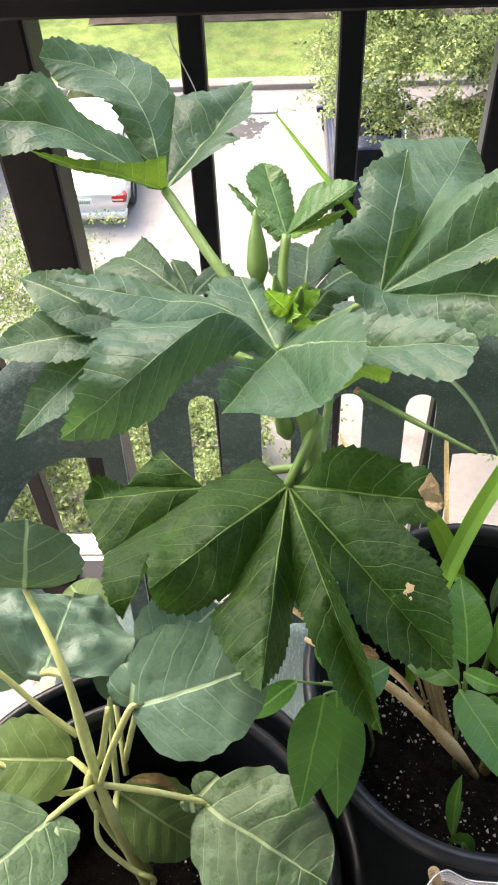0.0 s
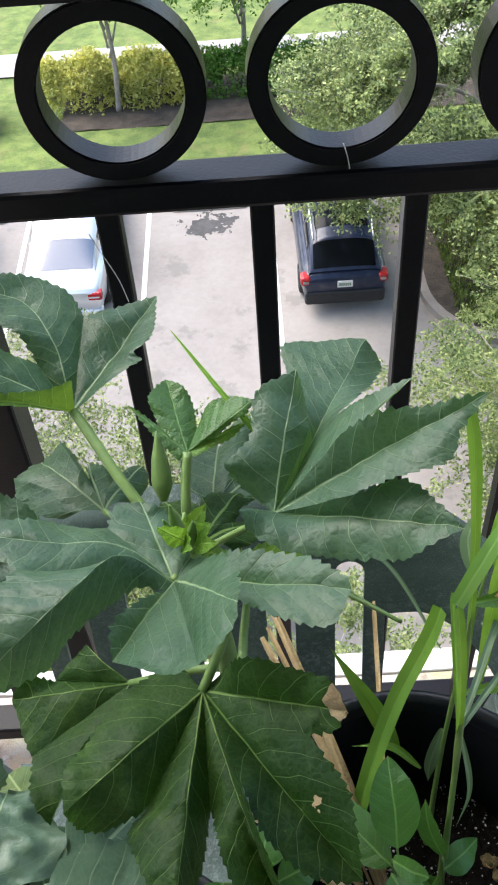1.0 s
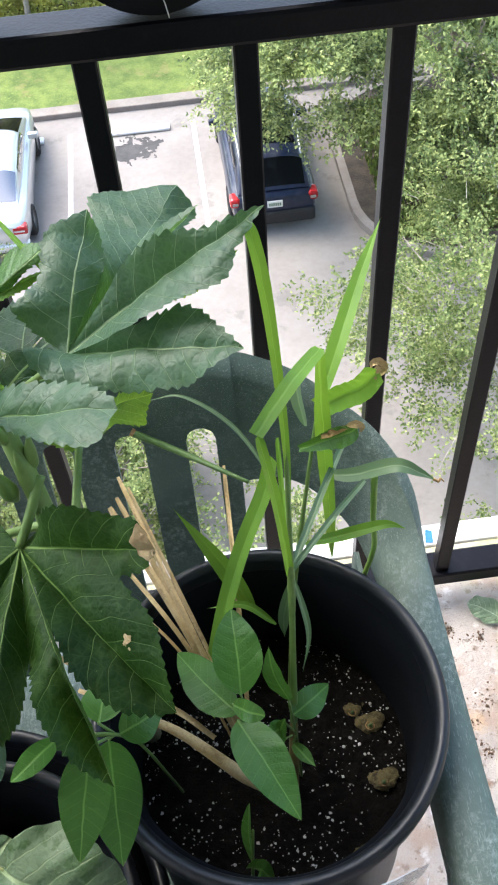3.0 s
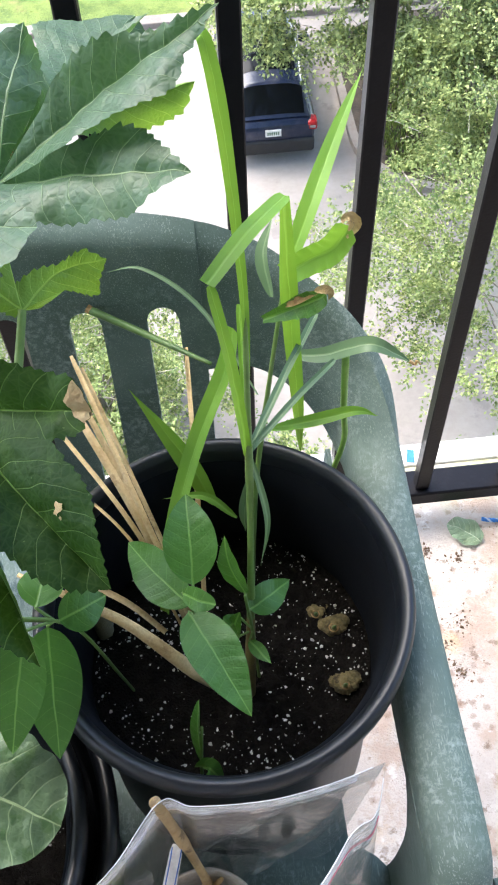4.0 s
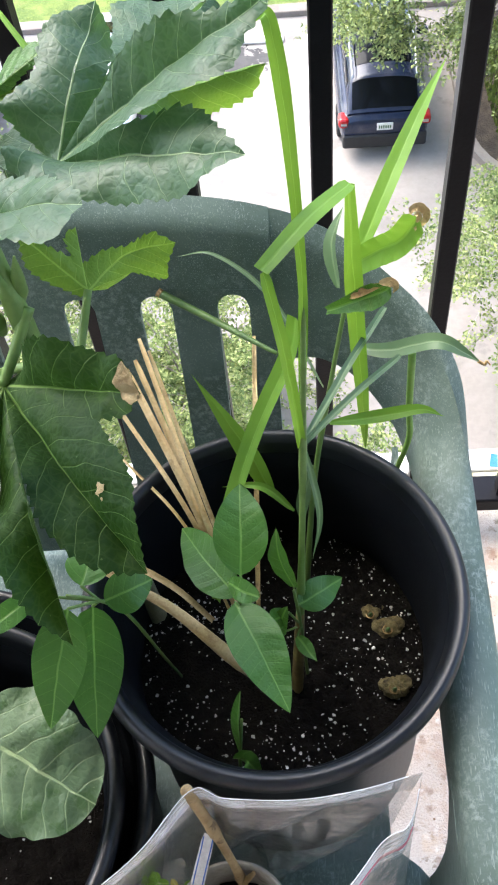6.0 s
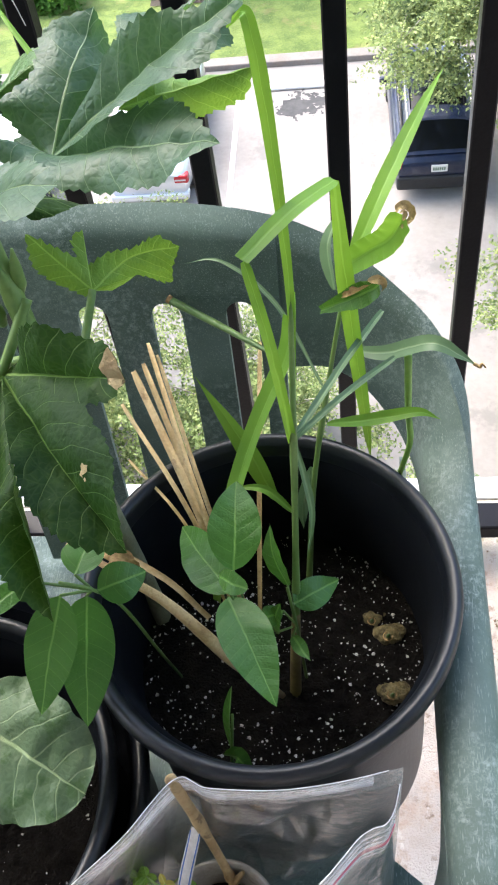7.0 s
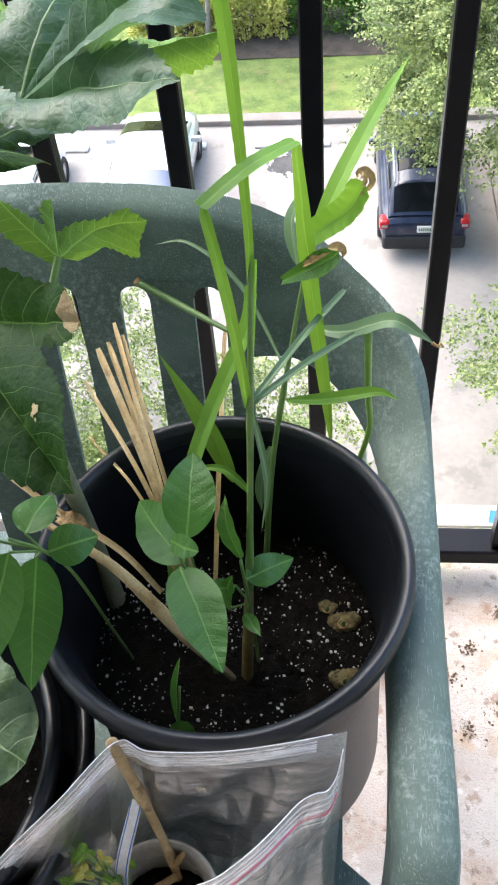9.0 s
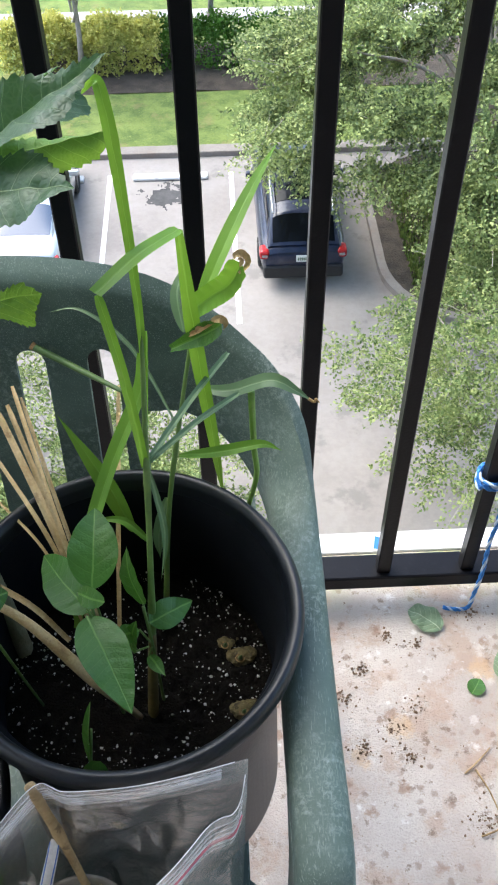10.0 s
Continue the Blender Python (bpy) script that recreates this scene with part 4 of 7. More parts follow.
    fan.lobe([(0.168, -0.177, 0.913)], 0, [(0.176, -0.193, 0.900)], [(0.142, -0.175, 0.913), (0.116, -0.180, 0.915), (0.117, -0.210, 0.918)], (0.125, -0.275, 0.937))
    fan.lobe([(0.120, -0.248, 0.958)], 0.04, [(0.124, -0.249, 0.939)], [(0.097, -0.262, 0.955), (0.093, -0.285, 0.946), (0.080, -0.301, 0.942), (0.084, -0.305, 0.933)], (0.097, -0.312, 0.922))
    fan.grow(OKRA, ob)
    # light from behind is put into this lobe's brighter green
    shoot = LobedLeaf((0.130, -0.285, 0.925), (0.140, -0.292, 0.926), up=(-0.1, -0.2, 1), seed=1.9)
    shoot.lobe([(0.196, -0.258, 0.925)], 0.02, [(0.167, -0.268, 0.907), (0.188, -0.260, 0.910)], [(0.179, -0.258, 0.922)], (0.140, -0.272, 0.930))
    shoot.grow(OKRA_SUNLIT, ob, "lobe coloured bright green as if lit from behind")
    L = (-0.0070, -0.2400, 0.9280)
    stem("petiole", [(0.055, -0.318, 0.89), (0.026, -0.288, 0.908), L], [0.0034, 0.003], STEM, ob)
    hood = LobedLeaf(L, (0.002, -0.240, 0.935), up=(0, -0.4, 1), seed=2.1)
    hood.lobe([(0.040, -0.156, 0.941)], 0, [(0.018, -0.228, 0.941), (0.033, -0.218, 0.944), (0.029, -0.212, 0.945), (0.039, -0.199, 0.946)], [(0.017, -0.163, 0.941)], (-0.004, -0.174, 0.944))
    hood.lobe([(-0.018, -0.205, 0.953), (-0.041, -0.172, 0.958), (-0.076, -0.180, 0.974)], 0, [(-0.013, -0.158, 0.948), (-0.035, -0.150, 0.958), (-0.069, -0.165, 0.976)], [(-0.062, -0.195, 0.963), (-0.038, -0.205, 0.960)], (-0.027, -0.216, 0.944))
    hood.lobe([(-0.055, -0.235, 0.962), (-0.098, -0.245, 0.979)], 0, [(-0.050, -0.212, 0.957), (-0.066, -0.215, 0.983), (-0.086, -0.225, 0.984)], [(-0.084, -0.262, 0.969), (-0.054, -0.255, 0.965), (-0.032, -0.248, 0.949)], (-0.016, -0.241, 0.930))
    hood.grow(OKRA, ob)
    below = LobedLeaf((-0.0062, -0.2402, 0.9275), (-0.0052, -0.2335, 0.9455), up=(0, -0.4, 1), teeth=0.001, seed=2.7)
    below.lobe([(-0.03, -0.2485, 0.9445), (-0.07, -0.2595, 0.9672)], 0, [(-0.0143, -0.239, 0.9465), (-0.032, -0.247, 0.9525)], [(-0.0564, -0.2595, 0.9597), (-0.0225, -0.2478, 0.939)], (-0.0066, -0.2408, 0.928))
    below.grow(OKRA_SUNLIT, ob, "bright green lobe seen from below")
    D = (0.0575, -0.3655, 0.8278)
    stem("petiole", [(0.0745, -0.34, 0.856), (0.067, -0.353, 0.843), D], [0.0034, 0.0028], STEM, ob)
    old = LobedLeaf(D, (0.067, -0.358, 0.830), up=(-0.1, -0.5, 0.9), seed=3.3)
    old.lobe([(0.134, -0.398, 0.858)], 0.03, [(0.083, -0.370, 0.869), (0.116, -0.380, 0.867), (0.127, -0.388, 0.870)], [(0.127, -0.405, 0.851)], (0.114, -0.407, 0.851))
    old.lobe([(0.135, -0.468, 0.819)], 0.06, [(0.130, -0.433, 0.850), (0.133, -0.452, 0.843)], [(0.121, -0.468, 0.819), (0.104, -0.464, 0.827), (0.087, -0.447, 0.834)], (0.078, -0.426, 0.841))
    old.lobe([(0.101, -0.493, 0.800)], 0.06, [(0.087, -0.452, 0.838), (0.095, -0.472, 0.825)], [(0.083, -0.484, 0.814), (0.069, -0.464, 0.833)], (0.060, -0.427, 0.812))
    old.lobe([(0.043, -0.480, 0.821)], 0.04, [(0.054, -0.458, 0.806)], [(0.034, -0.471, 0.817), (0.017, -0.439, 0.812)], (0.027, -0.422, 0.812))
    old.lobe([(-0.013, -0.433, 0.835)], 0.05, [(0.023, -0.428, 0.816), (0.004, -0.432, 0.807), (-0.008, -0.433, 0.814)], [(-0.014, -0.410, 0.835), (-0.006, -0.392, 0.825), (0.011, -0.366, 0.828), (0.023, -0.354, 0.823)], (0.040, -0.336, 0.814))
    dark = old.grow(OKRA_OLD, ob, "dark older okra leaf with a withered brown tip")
    patch("withered_tip", dark, (0.1325, -0.3945, 0.862), 0.0098, TAN, "withered brown leaf tip", ragged=0.15)
    for at, size, seed in (((0.114, -0.4365, 0.8405), 0.0033, 1.0), ((0.109, -0.4395, 0.8395), 0.0019, 3.0), ((0.1125, -0.4415, 0.8385), 0.0012, 5.0), ((0.072, -0.43, 0.835), 0.0008, 7.0)):
        speck("dry_spot", dark, at, size, STRAW, "pale dry spot", seed)
    K = (0.0073, -0.3286, 0.7743)
    stem("petiole", [(0.072, -0.347, 0.82), (0.045, -0.342, 0.808), K], [0.0028, 0.0022], STEM, ob)
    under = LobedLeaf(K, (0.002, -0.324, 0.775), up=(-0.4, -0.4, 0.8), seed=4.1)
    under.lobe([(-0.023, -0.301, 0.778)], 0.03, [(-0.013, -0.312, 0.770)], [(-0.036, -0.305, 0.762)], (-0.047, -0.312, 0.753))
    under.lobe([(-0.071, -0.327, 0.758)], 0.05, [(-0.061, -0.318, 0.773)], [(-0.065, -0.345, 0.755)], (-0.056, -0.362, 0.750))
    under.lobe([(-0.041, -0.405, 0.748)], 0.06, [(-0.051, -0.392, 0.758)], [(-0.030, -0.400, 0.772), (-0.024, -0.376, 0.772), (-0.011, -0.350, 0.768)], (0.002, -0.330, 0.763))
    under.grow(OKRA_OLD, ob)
    R = (0.085, -0.275, 0.7988)
    stem("petiole", [(0.0735, -0.344, 0.79), (0.0775, -0.32, 0.777), (0.08, -0.3, 0.782), R], [0.0034, 0.0026], STEM, ob)
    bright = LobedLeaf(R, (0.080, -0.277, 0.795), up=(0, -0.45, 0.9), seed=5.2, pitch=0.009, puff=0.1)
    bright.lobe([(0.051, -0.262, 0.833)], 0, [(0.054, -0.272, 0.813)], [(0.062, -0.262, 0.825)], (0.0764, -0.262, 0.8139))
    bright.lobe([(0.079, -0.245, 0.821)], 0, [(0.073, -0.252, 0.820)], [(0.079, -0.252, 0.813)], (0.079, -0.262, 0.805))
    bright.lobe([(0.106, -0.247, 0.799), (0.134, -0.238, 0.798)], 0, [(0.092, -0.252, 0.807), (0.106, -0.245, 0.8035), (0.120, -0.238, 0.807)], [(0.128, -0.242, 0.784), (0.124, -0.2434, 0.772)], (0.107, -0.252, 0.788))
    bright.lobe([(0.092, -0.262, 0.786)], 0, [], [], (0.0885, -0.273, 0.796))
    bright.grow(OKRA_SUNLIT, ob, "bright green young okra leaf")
    U = (0.062, -0.312, 0.89)
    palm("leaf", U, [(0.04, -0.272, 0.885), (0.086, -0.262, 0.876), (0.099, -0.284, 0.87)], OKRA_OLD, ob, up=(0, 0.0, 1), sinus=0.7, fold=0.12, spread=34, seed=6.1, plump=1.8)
    # leaves behind, over the chair's back
    T = (0.004, -0.272, 0.876)
    stem("petiole", [(0.06, -0.322, 0.885), (0.03, -0.3, 0.885), T], [0.0025, 0.0018], STEM, ob)
    palm("leaf", T, [(0.024, -0.228, 0.864, 2), (-0.011, -0.224, 0.866), (-0.031, -0.204, 0.867, 1), (-0.057, -0.233, 0.864, 1)], OKRA, ob, up=(0, -0.3, 1), sinus=0.7, fold=0.06, spread=30, seed=6.4, plump=2.0)
    T3 = (0.068, -0.278, 0.878)
    palm("leaf", T3, [(0.06, -0.215, 0.87, 1), (0.091, -0.193, 0.87, 1), (0.104, -0.238, 0.87)], OKRA, ob, up=(0, -0.3, 1), sinus=0.7, fold=0.08, spread=34, seed=7.0, plump=1.9)
    stem("petiole", [(0.055, -0.315, 0.90), (0.062, -0.295, 0.885), T3], [0.0025, 0.0018], STEM, ob)
    H = (-0.026, -0.305, 0.886)
    stem("petiole", [(0.062, -0.33, 0.875), (0.02, -0.315, 0.882), H], [0.0028, 0.002], STEM, ob)
    lobed("leaf", H, [((-0.045, -0.345, 0.858), 0.03, (0, -0.3, 1)), ((-0.089, -0.35, 0.85), 0.034, (-0.1, -0.3, 1)), ((-0.107, -0.315, 0.88), 0.036, (-0.1, -0.3, 1)), ((-0.088, -0.275, 0.899), 0.036, (0, -0.3, 1))], OKRA, ob, fold=0.28, wave=0.03, seed=8.5, rise=0.06)
    # young top leaf, bud and pods
    Y = (0.0580, -0.2735, 0.9235)
    stem("petiole", [(0.056, -0.308, 0.872), (0.0555, -0.298, 0.9), (0.056, -0.287, 0.912), Y], [0.003, 0.0026], STEM, ob)
    young = LobedLeaf(Y, (0.053, -0.278, 0.922), up=(0, -0.7, 0.7), seed=9.9, tooth=0.004, teeth=0.0012)
    young.lobe([(0.027, -0.253, 0.942)], 0, [(0.041, -0.268, 0.931)], [(0.033, -0.256, 0.940)], (0.043, -0.258, 0.929))
    young.lobe([(0.046, -0.225, 0.934)], 0.03, [(0.037, -0.244, 0.937), (0.041, -0.232, 0.936)], [(0.056, -0.230, 0.933), (0.061, -0.238, 0.926)], (0.063, -0.252, 0.920))
    young.lobe([(0.096, -0.250, 0.938)], 0.03, [(0.070, -0.240, 0.927), (0.083, -0.243, 0.935)], [(0.092, -0.256, 0.933), (0.083, -0.260, 0.930)], (0.074, -0.263, 0.923))
    young.grow(OKRA_YOUNG, ob)
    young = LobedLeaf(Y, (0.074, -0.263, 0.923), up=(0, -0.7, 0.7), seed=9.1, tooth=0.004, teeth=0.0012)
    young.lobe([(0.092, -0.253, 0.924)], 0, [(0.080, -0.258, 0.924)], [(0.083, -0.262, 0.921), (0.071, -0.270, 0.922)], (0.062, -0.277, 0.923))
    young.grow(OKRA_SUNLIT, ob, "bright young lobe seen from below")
    for tip, foot, r in (((0.042, -0.266, 0.934), (0.043, -0.289, 0.902), 0.0062), ((0.066, -0.339, 0.878), (0.068, -0.338, 0.842), 0.006), ((0.052, -0.345, 0.873), (0.058, -0.342, 0.84), 0.0055),
                         ((0.064, -0.343, 0.95), (0.061, -0.341, 0.928), 0.0035), ((0.052, -0.328, 0.945), (0.055, -0.328, 0.915), 0.0045), ((0.049, -0.336, 0.944), (0.054, -0.335, 0.92), 0.0035), ((0.075, -0.335, 0.885), (0.07, -0.335, 0.855), 0.0045)):
        a, b = Vector(foot), Vector(tip)
        stem("bud", [a, a.lerp(b, 0.25), a.lerp(b, 0.6), b], [0.0022, r, r * 0.75, 0.0006], STEM, ob, "", 14, 9)
    crown = (0.059, -0.34, 0.932)
    stem("petiole", [(0.056, -0.31, 0.885), (0.058, -0.328, 0.91), crown], [0.0026, 0.002], STEM, ob)
    for a, d in ((crown, (0.014, -0.006, 0.02)), (crown, (-0.012, -0.008, 0.022)), (crown, (0.004, -0.016, 0.014)), ((0.056, -0.316, 0.905), (0.012, 0.004, 0.02)), ((0.056, -0.316, 0.905), (-0.01, -0.006, 0.02)), ((0.057, -0.318, 0.9), (0.016, -0.01, 0.012)), ((0.058, -0.32, 0.895), (-0.016, 0.0, 0.014))):
        a, d = Vector(a), Vector(d)
        blade("leaf", [a, a + d * 0.5, a + d], 0.011, (0, -0.7, 0.7), SPROUT, ob, shape="egg", fold=0.3, wave=0.1, teeth=0.1, rows=16, cols=7, seed=d.x * 99)


okra()


# ---- the collards ----
def orb_leaf(base, tip, width, up, mat, parent, ears=(), crinkle=0.03, cup=0.08, seed=0.0, pitch=0.014, name="leaf", label=""):
    """A rounded leaf with a thick rib, soft swellings between its side veins, a gently scalloped margin and round ears low on its stalk."""
    a, b, up = Vector(base), Vector(tip), Vector(up).normalized()
    d = (b - a).normalized()
    side = d.cross(up).normalized()
    nor = side.cross(d)
    length = (b - a).length
    verts, faces, uvs = [], [], []
    for at, off, reach, wide, turn in ((0.0, 0.0, length, width, 0.0), *ears):
        fore = d * math.cos(turn) + side * math.sin(turn)
        flank = side * math.cos(turn) - d * math.sin(turn)
        root = a + d * at + side * off
        rows, cols, row0, flat = 56, 25, len(verts), []
        for i in range(rows):
            s = 0.5 - 0.5 * math.cos(math.pi * i / (rows - 1))
            w = wide * 0.5 * max(1e-5, 1 - (2 * s - 1) ** 2) ** 0.47 * (1.06 - 0.2 * (s - 0.35))
            for j in range(cols):
                q = 2 * j / (cols - 1) - 1
                rim = 1 + 0.035 * abs(q) ** 6 * (noise.noise((s * 9 + seed, q * 2, seed)) + 0.6 * math.sin(s * 40 + seed))
                u, v = s * reach, q * w * rim
                swell = ((u - 1.7 * abs(v) ** 1.25) / pitch + (0.43 if q > 0 else 0.0)) % 1.0
                h = -0.0011 * (2 * abs(swell - 0.5)) ** 0.8 * min(1.0, abs(v) / 0.006) * (1 - 0.5 * abs(q))
                h += cup * abs(v) * (1 - 0.9 * abs(q)) - 0.0012 * math.exp(-((v / 0.003) ** 2))
                h += reach * 0.09 * math.sin(math.pi * s) - 0.05 * reach * s**3
                h += crinkle * wide * (noise.noise((u * 42 + seed, v * 42, seed)) + 0.5 * noise.noise((u * 110, v * 110 + seed, 1.3)))
                h += crinkle * 0.7 * wide * abs(q) ** 3 * math.sin(s * 13 + seed * 3 + (2 if q > 0 else 0))
                verts.append(root + fore * u + flank * v + nor * h)
                flat.append((u, v))
        for f in grid_faces(rows, cols):
            faces.append(tuple(row0 + k for k in f))
            uvs += [flat[k] for k in f]
    return part(name, mesh_of(name, verts, faces, mat, uvs), mat, parent, label)


def collards():
    ob = thing("collard_plant", "pale-stemmed collard plants with rounded blue-green leaves", "plant", (-0.0428, -0.5031, 0.5231))
    hub = (-0.0574, -0.4768, 0.6764)
    stem("stem", [(-0.0426, -0.5031, 0.5184), (-0.0517, -0.4904, 0.5932), hub, (-0.0681, -0.441, 0.7529), (-0.0928, -0.3986, 0.7751)], [0.0036, 0.0034, 0.003, 0.0026, 0.0018], STEM_PALE, ob, "", 26, 9, (0.4, 0.62))
    stem("stem", [(-0.0422, -0.4919, 0.52), (-0.0635, -0.4658, 0.604), (-0.0688, -0.4472, 0.689)], [0.0026, 0.002], STEM_PALE, ob)
    stem("stem", [(-0.0422, -0.4959, 0.52), (-0.0644, -0.4808, 0.6631), (-0.0537, -0.4653, 0.6975), (-0.0469, -0.4507, 0.7298)], [0.003, 0.0028, 0.0022, 0.0016], STEM_PALE, ob, "", 24, 8)
    stem("stem", [(-0.042, -0.498, 0.52), (-0.0323, -0.5102, 0.5934), (-0.0438, -0.5079, 0.6072), (-0.062, -0.4972, 0.6311), (-0.062, -0.4848, 0.6541)], [0.0022, 0.0016], STEM_PALE, ob, "", 20, 8)
    stem("petiole", [(-0.067, -0.4589, 0.71), (-0.0859, -0.4507, 0.7299), (-0.1048, -0.4403, 0.753), (-0.125, -0.432, 0.768)], [0.0022, 0.0016], STEM_PALE, ob, "", 14, 7)
    stem("petiole", [hub, (-0.083, -0.4792, 0.6666), (-0.0968, -0.4739, 0.6784), (-0.1155, -0.4691, 0.6891), (-0.135, -0.464, 0.699)], [0.002, 0.0015], STEM_PALE, ob, "", 14, 7)
    round_ear = ((0.0, 0.0, 0.024, 0.026, -1.1),)
    two_ears = ((-0.004, 0.0, 0.019, 0.02, -1.25), (-0.008, 0.0, 0.011, 0.014, 0.9))
    leaves = [
        ((-0.0928, -0.3986, 0.7751), (-0.0857, -0.3813, 0.8168), 0.062, COLLARD, (0.2, -0.6, 0.7), None, (), 0.03, "smooth blue-green leaf"),
        ((-0.0887, -0.4271, 0.725), (-0.0823, -0.3612, 0.7044), 0.09, COLLARD_DARK, (0.3, -0.2, 1), (-0.0681, -0.441, 0.7529), (), 0.085, "dark crinkled leaf"),
        ((-0.0257, -0.4709, 0.7781), (0.0436, -0.4576, 0.802), 0.066, COLLARD, (-0.1, -0.5, 0.9), hub, round_ear, 0.032, "large smooth rounded leaf with a small ear"),
        ((-0.0729, -0.4654, 0.6863), (-0.1281, -0.4648, 0.6881), 0.05, COLLARD_YELLOW, (0, -0.4, 1), hub, (), 0.04, "yellowing scalloped leaf"),
        ((-0.0801, -0.4999, 0.6906), (-0.128, -0.556, 0.712), 0.068, COLLARD_OLD, (0.2, -0.2, 1), hub, round_ear, 0.03, ""),
        ((0.002, -0.478, 0.648), (0.078, -0.523, 0.638), 0.08, COLLARD_OLD, (0.1, -0.5, 0.9), hub, two_ears, 0.055, "pale mottled leaf with small ears at its base"),
        ((-0.0585, -0.4584, 0.6032), (-0.0035, -0.4842, 0.5715), 0.052, COLLARD_YELLOW, (0.3, -0.4, 0.8), (-0.0525, -0.4803, 0.6396), (), 0.04, "yellowing leaf low in the pot"),
        ((-0.0298, -0.416, 0.7022), (0.0131, -0.3709, 0.7042), 0.06, COLLARD, (-0.1, -0.5, 0.9), (-0.049, -0.4508, 0.6436), (), 0.03, ""),
        ((-0.0584, -0.4212, 0.6664), (-0.045, -0.3753, 0.6679), 0.042, COLLARD, (0.5, -0.3, 0.7), (-0.0586, -0.4603, 0.603), (), 0.05, ""),
        ((-0.0697, -0.3621, 0.6511), (-0.0976, -0.3319, 0.6613), 0.04, COLLARD_YELLOW, (0, -0.4, 1), (-0.0564, -0.4421, 0.5897), (), 0.03, ""),
        ((-0.1021, -0.4167, 0.698), (-0.1339, -0.3879, 0.7181), 0.056, COLLARD, (0.2, -0.3, 1), (-0.0681, -0.441, 0.7529), (), 0.03, ""),
    ]
    for n, (a, b, w, m, up, start, ears, crinkle, label) in enumerate(leaves):
        leaf = orb_leaf(a, b, w, up, m, ob, ears, crinkle, seed=n * 1.7, label=label)
        if start:
            a, s = Vector(a), Vector(start)
            stem("petiole", [s, s.lerp(a, 0.5) + Vector((0, 0, 0.004)), a, a + (Vector(b) - a) * 0.06], [0.0022, 0.0021, 0.0019, 0.0009], STEM_PALE, ob, "", 14, 7)
            if n == 6:
                blade("withered_rim", [(-0.049, -0.453, 0.611), (-0.031, -0.4515, 0.609), (-0.015, -0.46, 0.597)], 0.007, up, BROWN, leaf, "scorched brown rim", shape="spear", wave=0.12, fold=0.3, rows=18, cols=7)


collards()


GRASSY_STALK = plain("ginger_stalk", (0.15, 0.3, 0.05, 1), (0.24, 0.42, 0.08, 1), 0.45, scale=40, fine=300, bump=0.1)
SHEATH = plain("reddish_sheath", (0.13, 0.09, 0.035, 1), (0.24, 0.2, 0.07, 1), 0.5, scale=60, fine=300, bump=0.15)


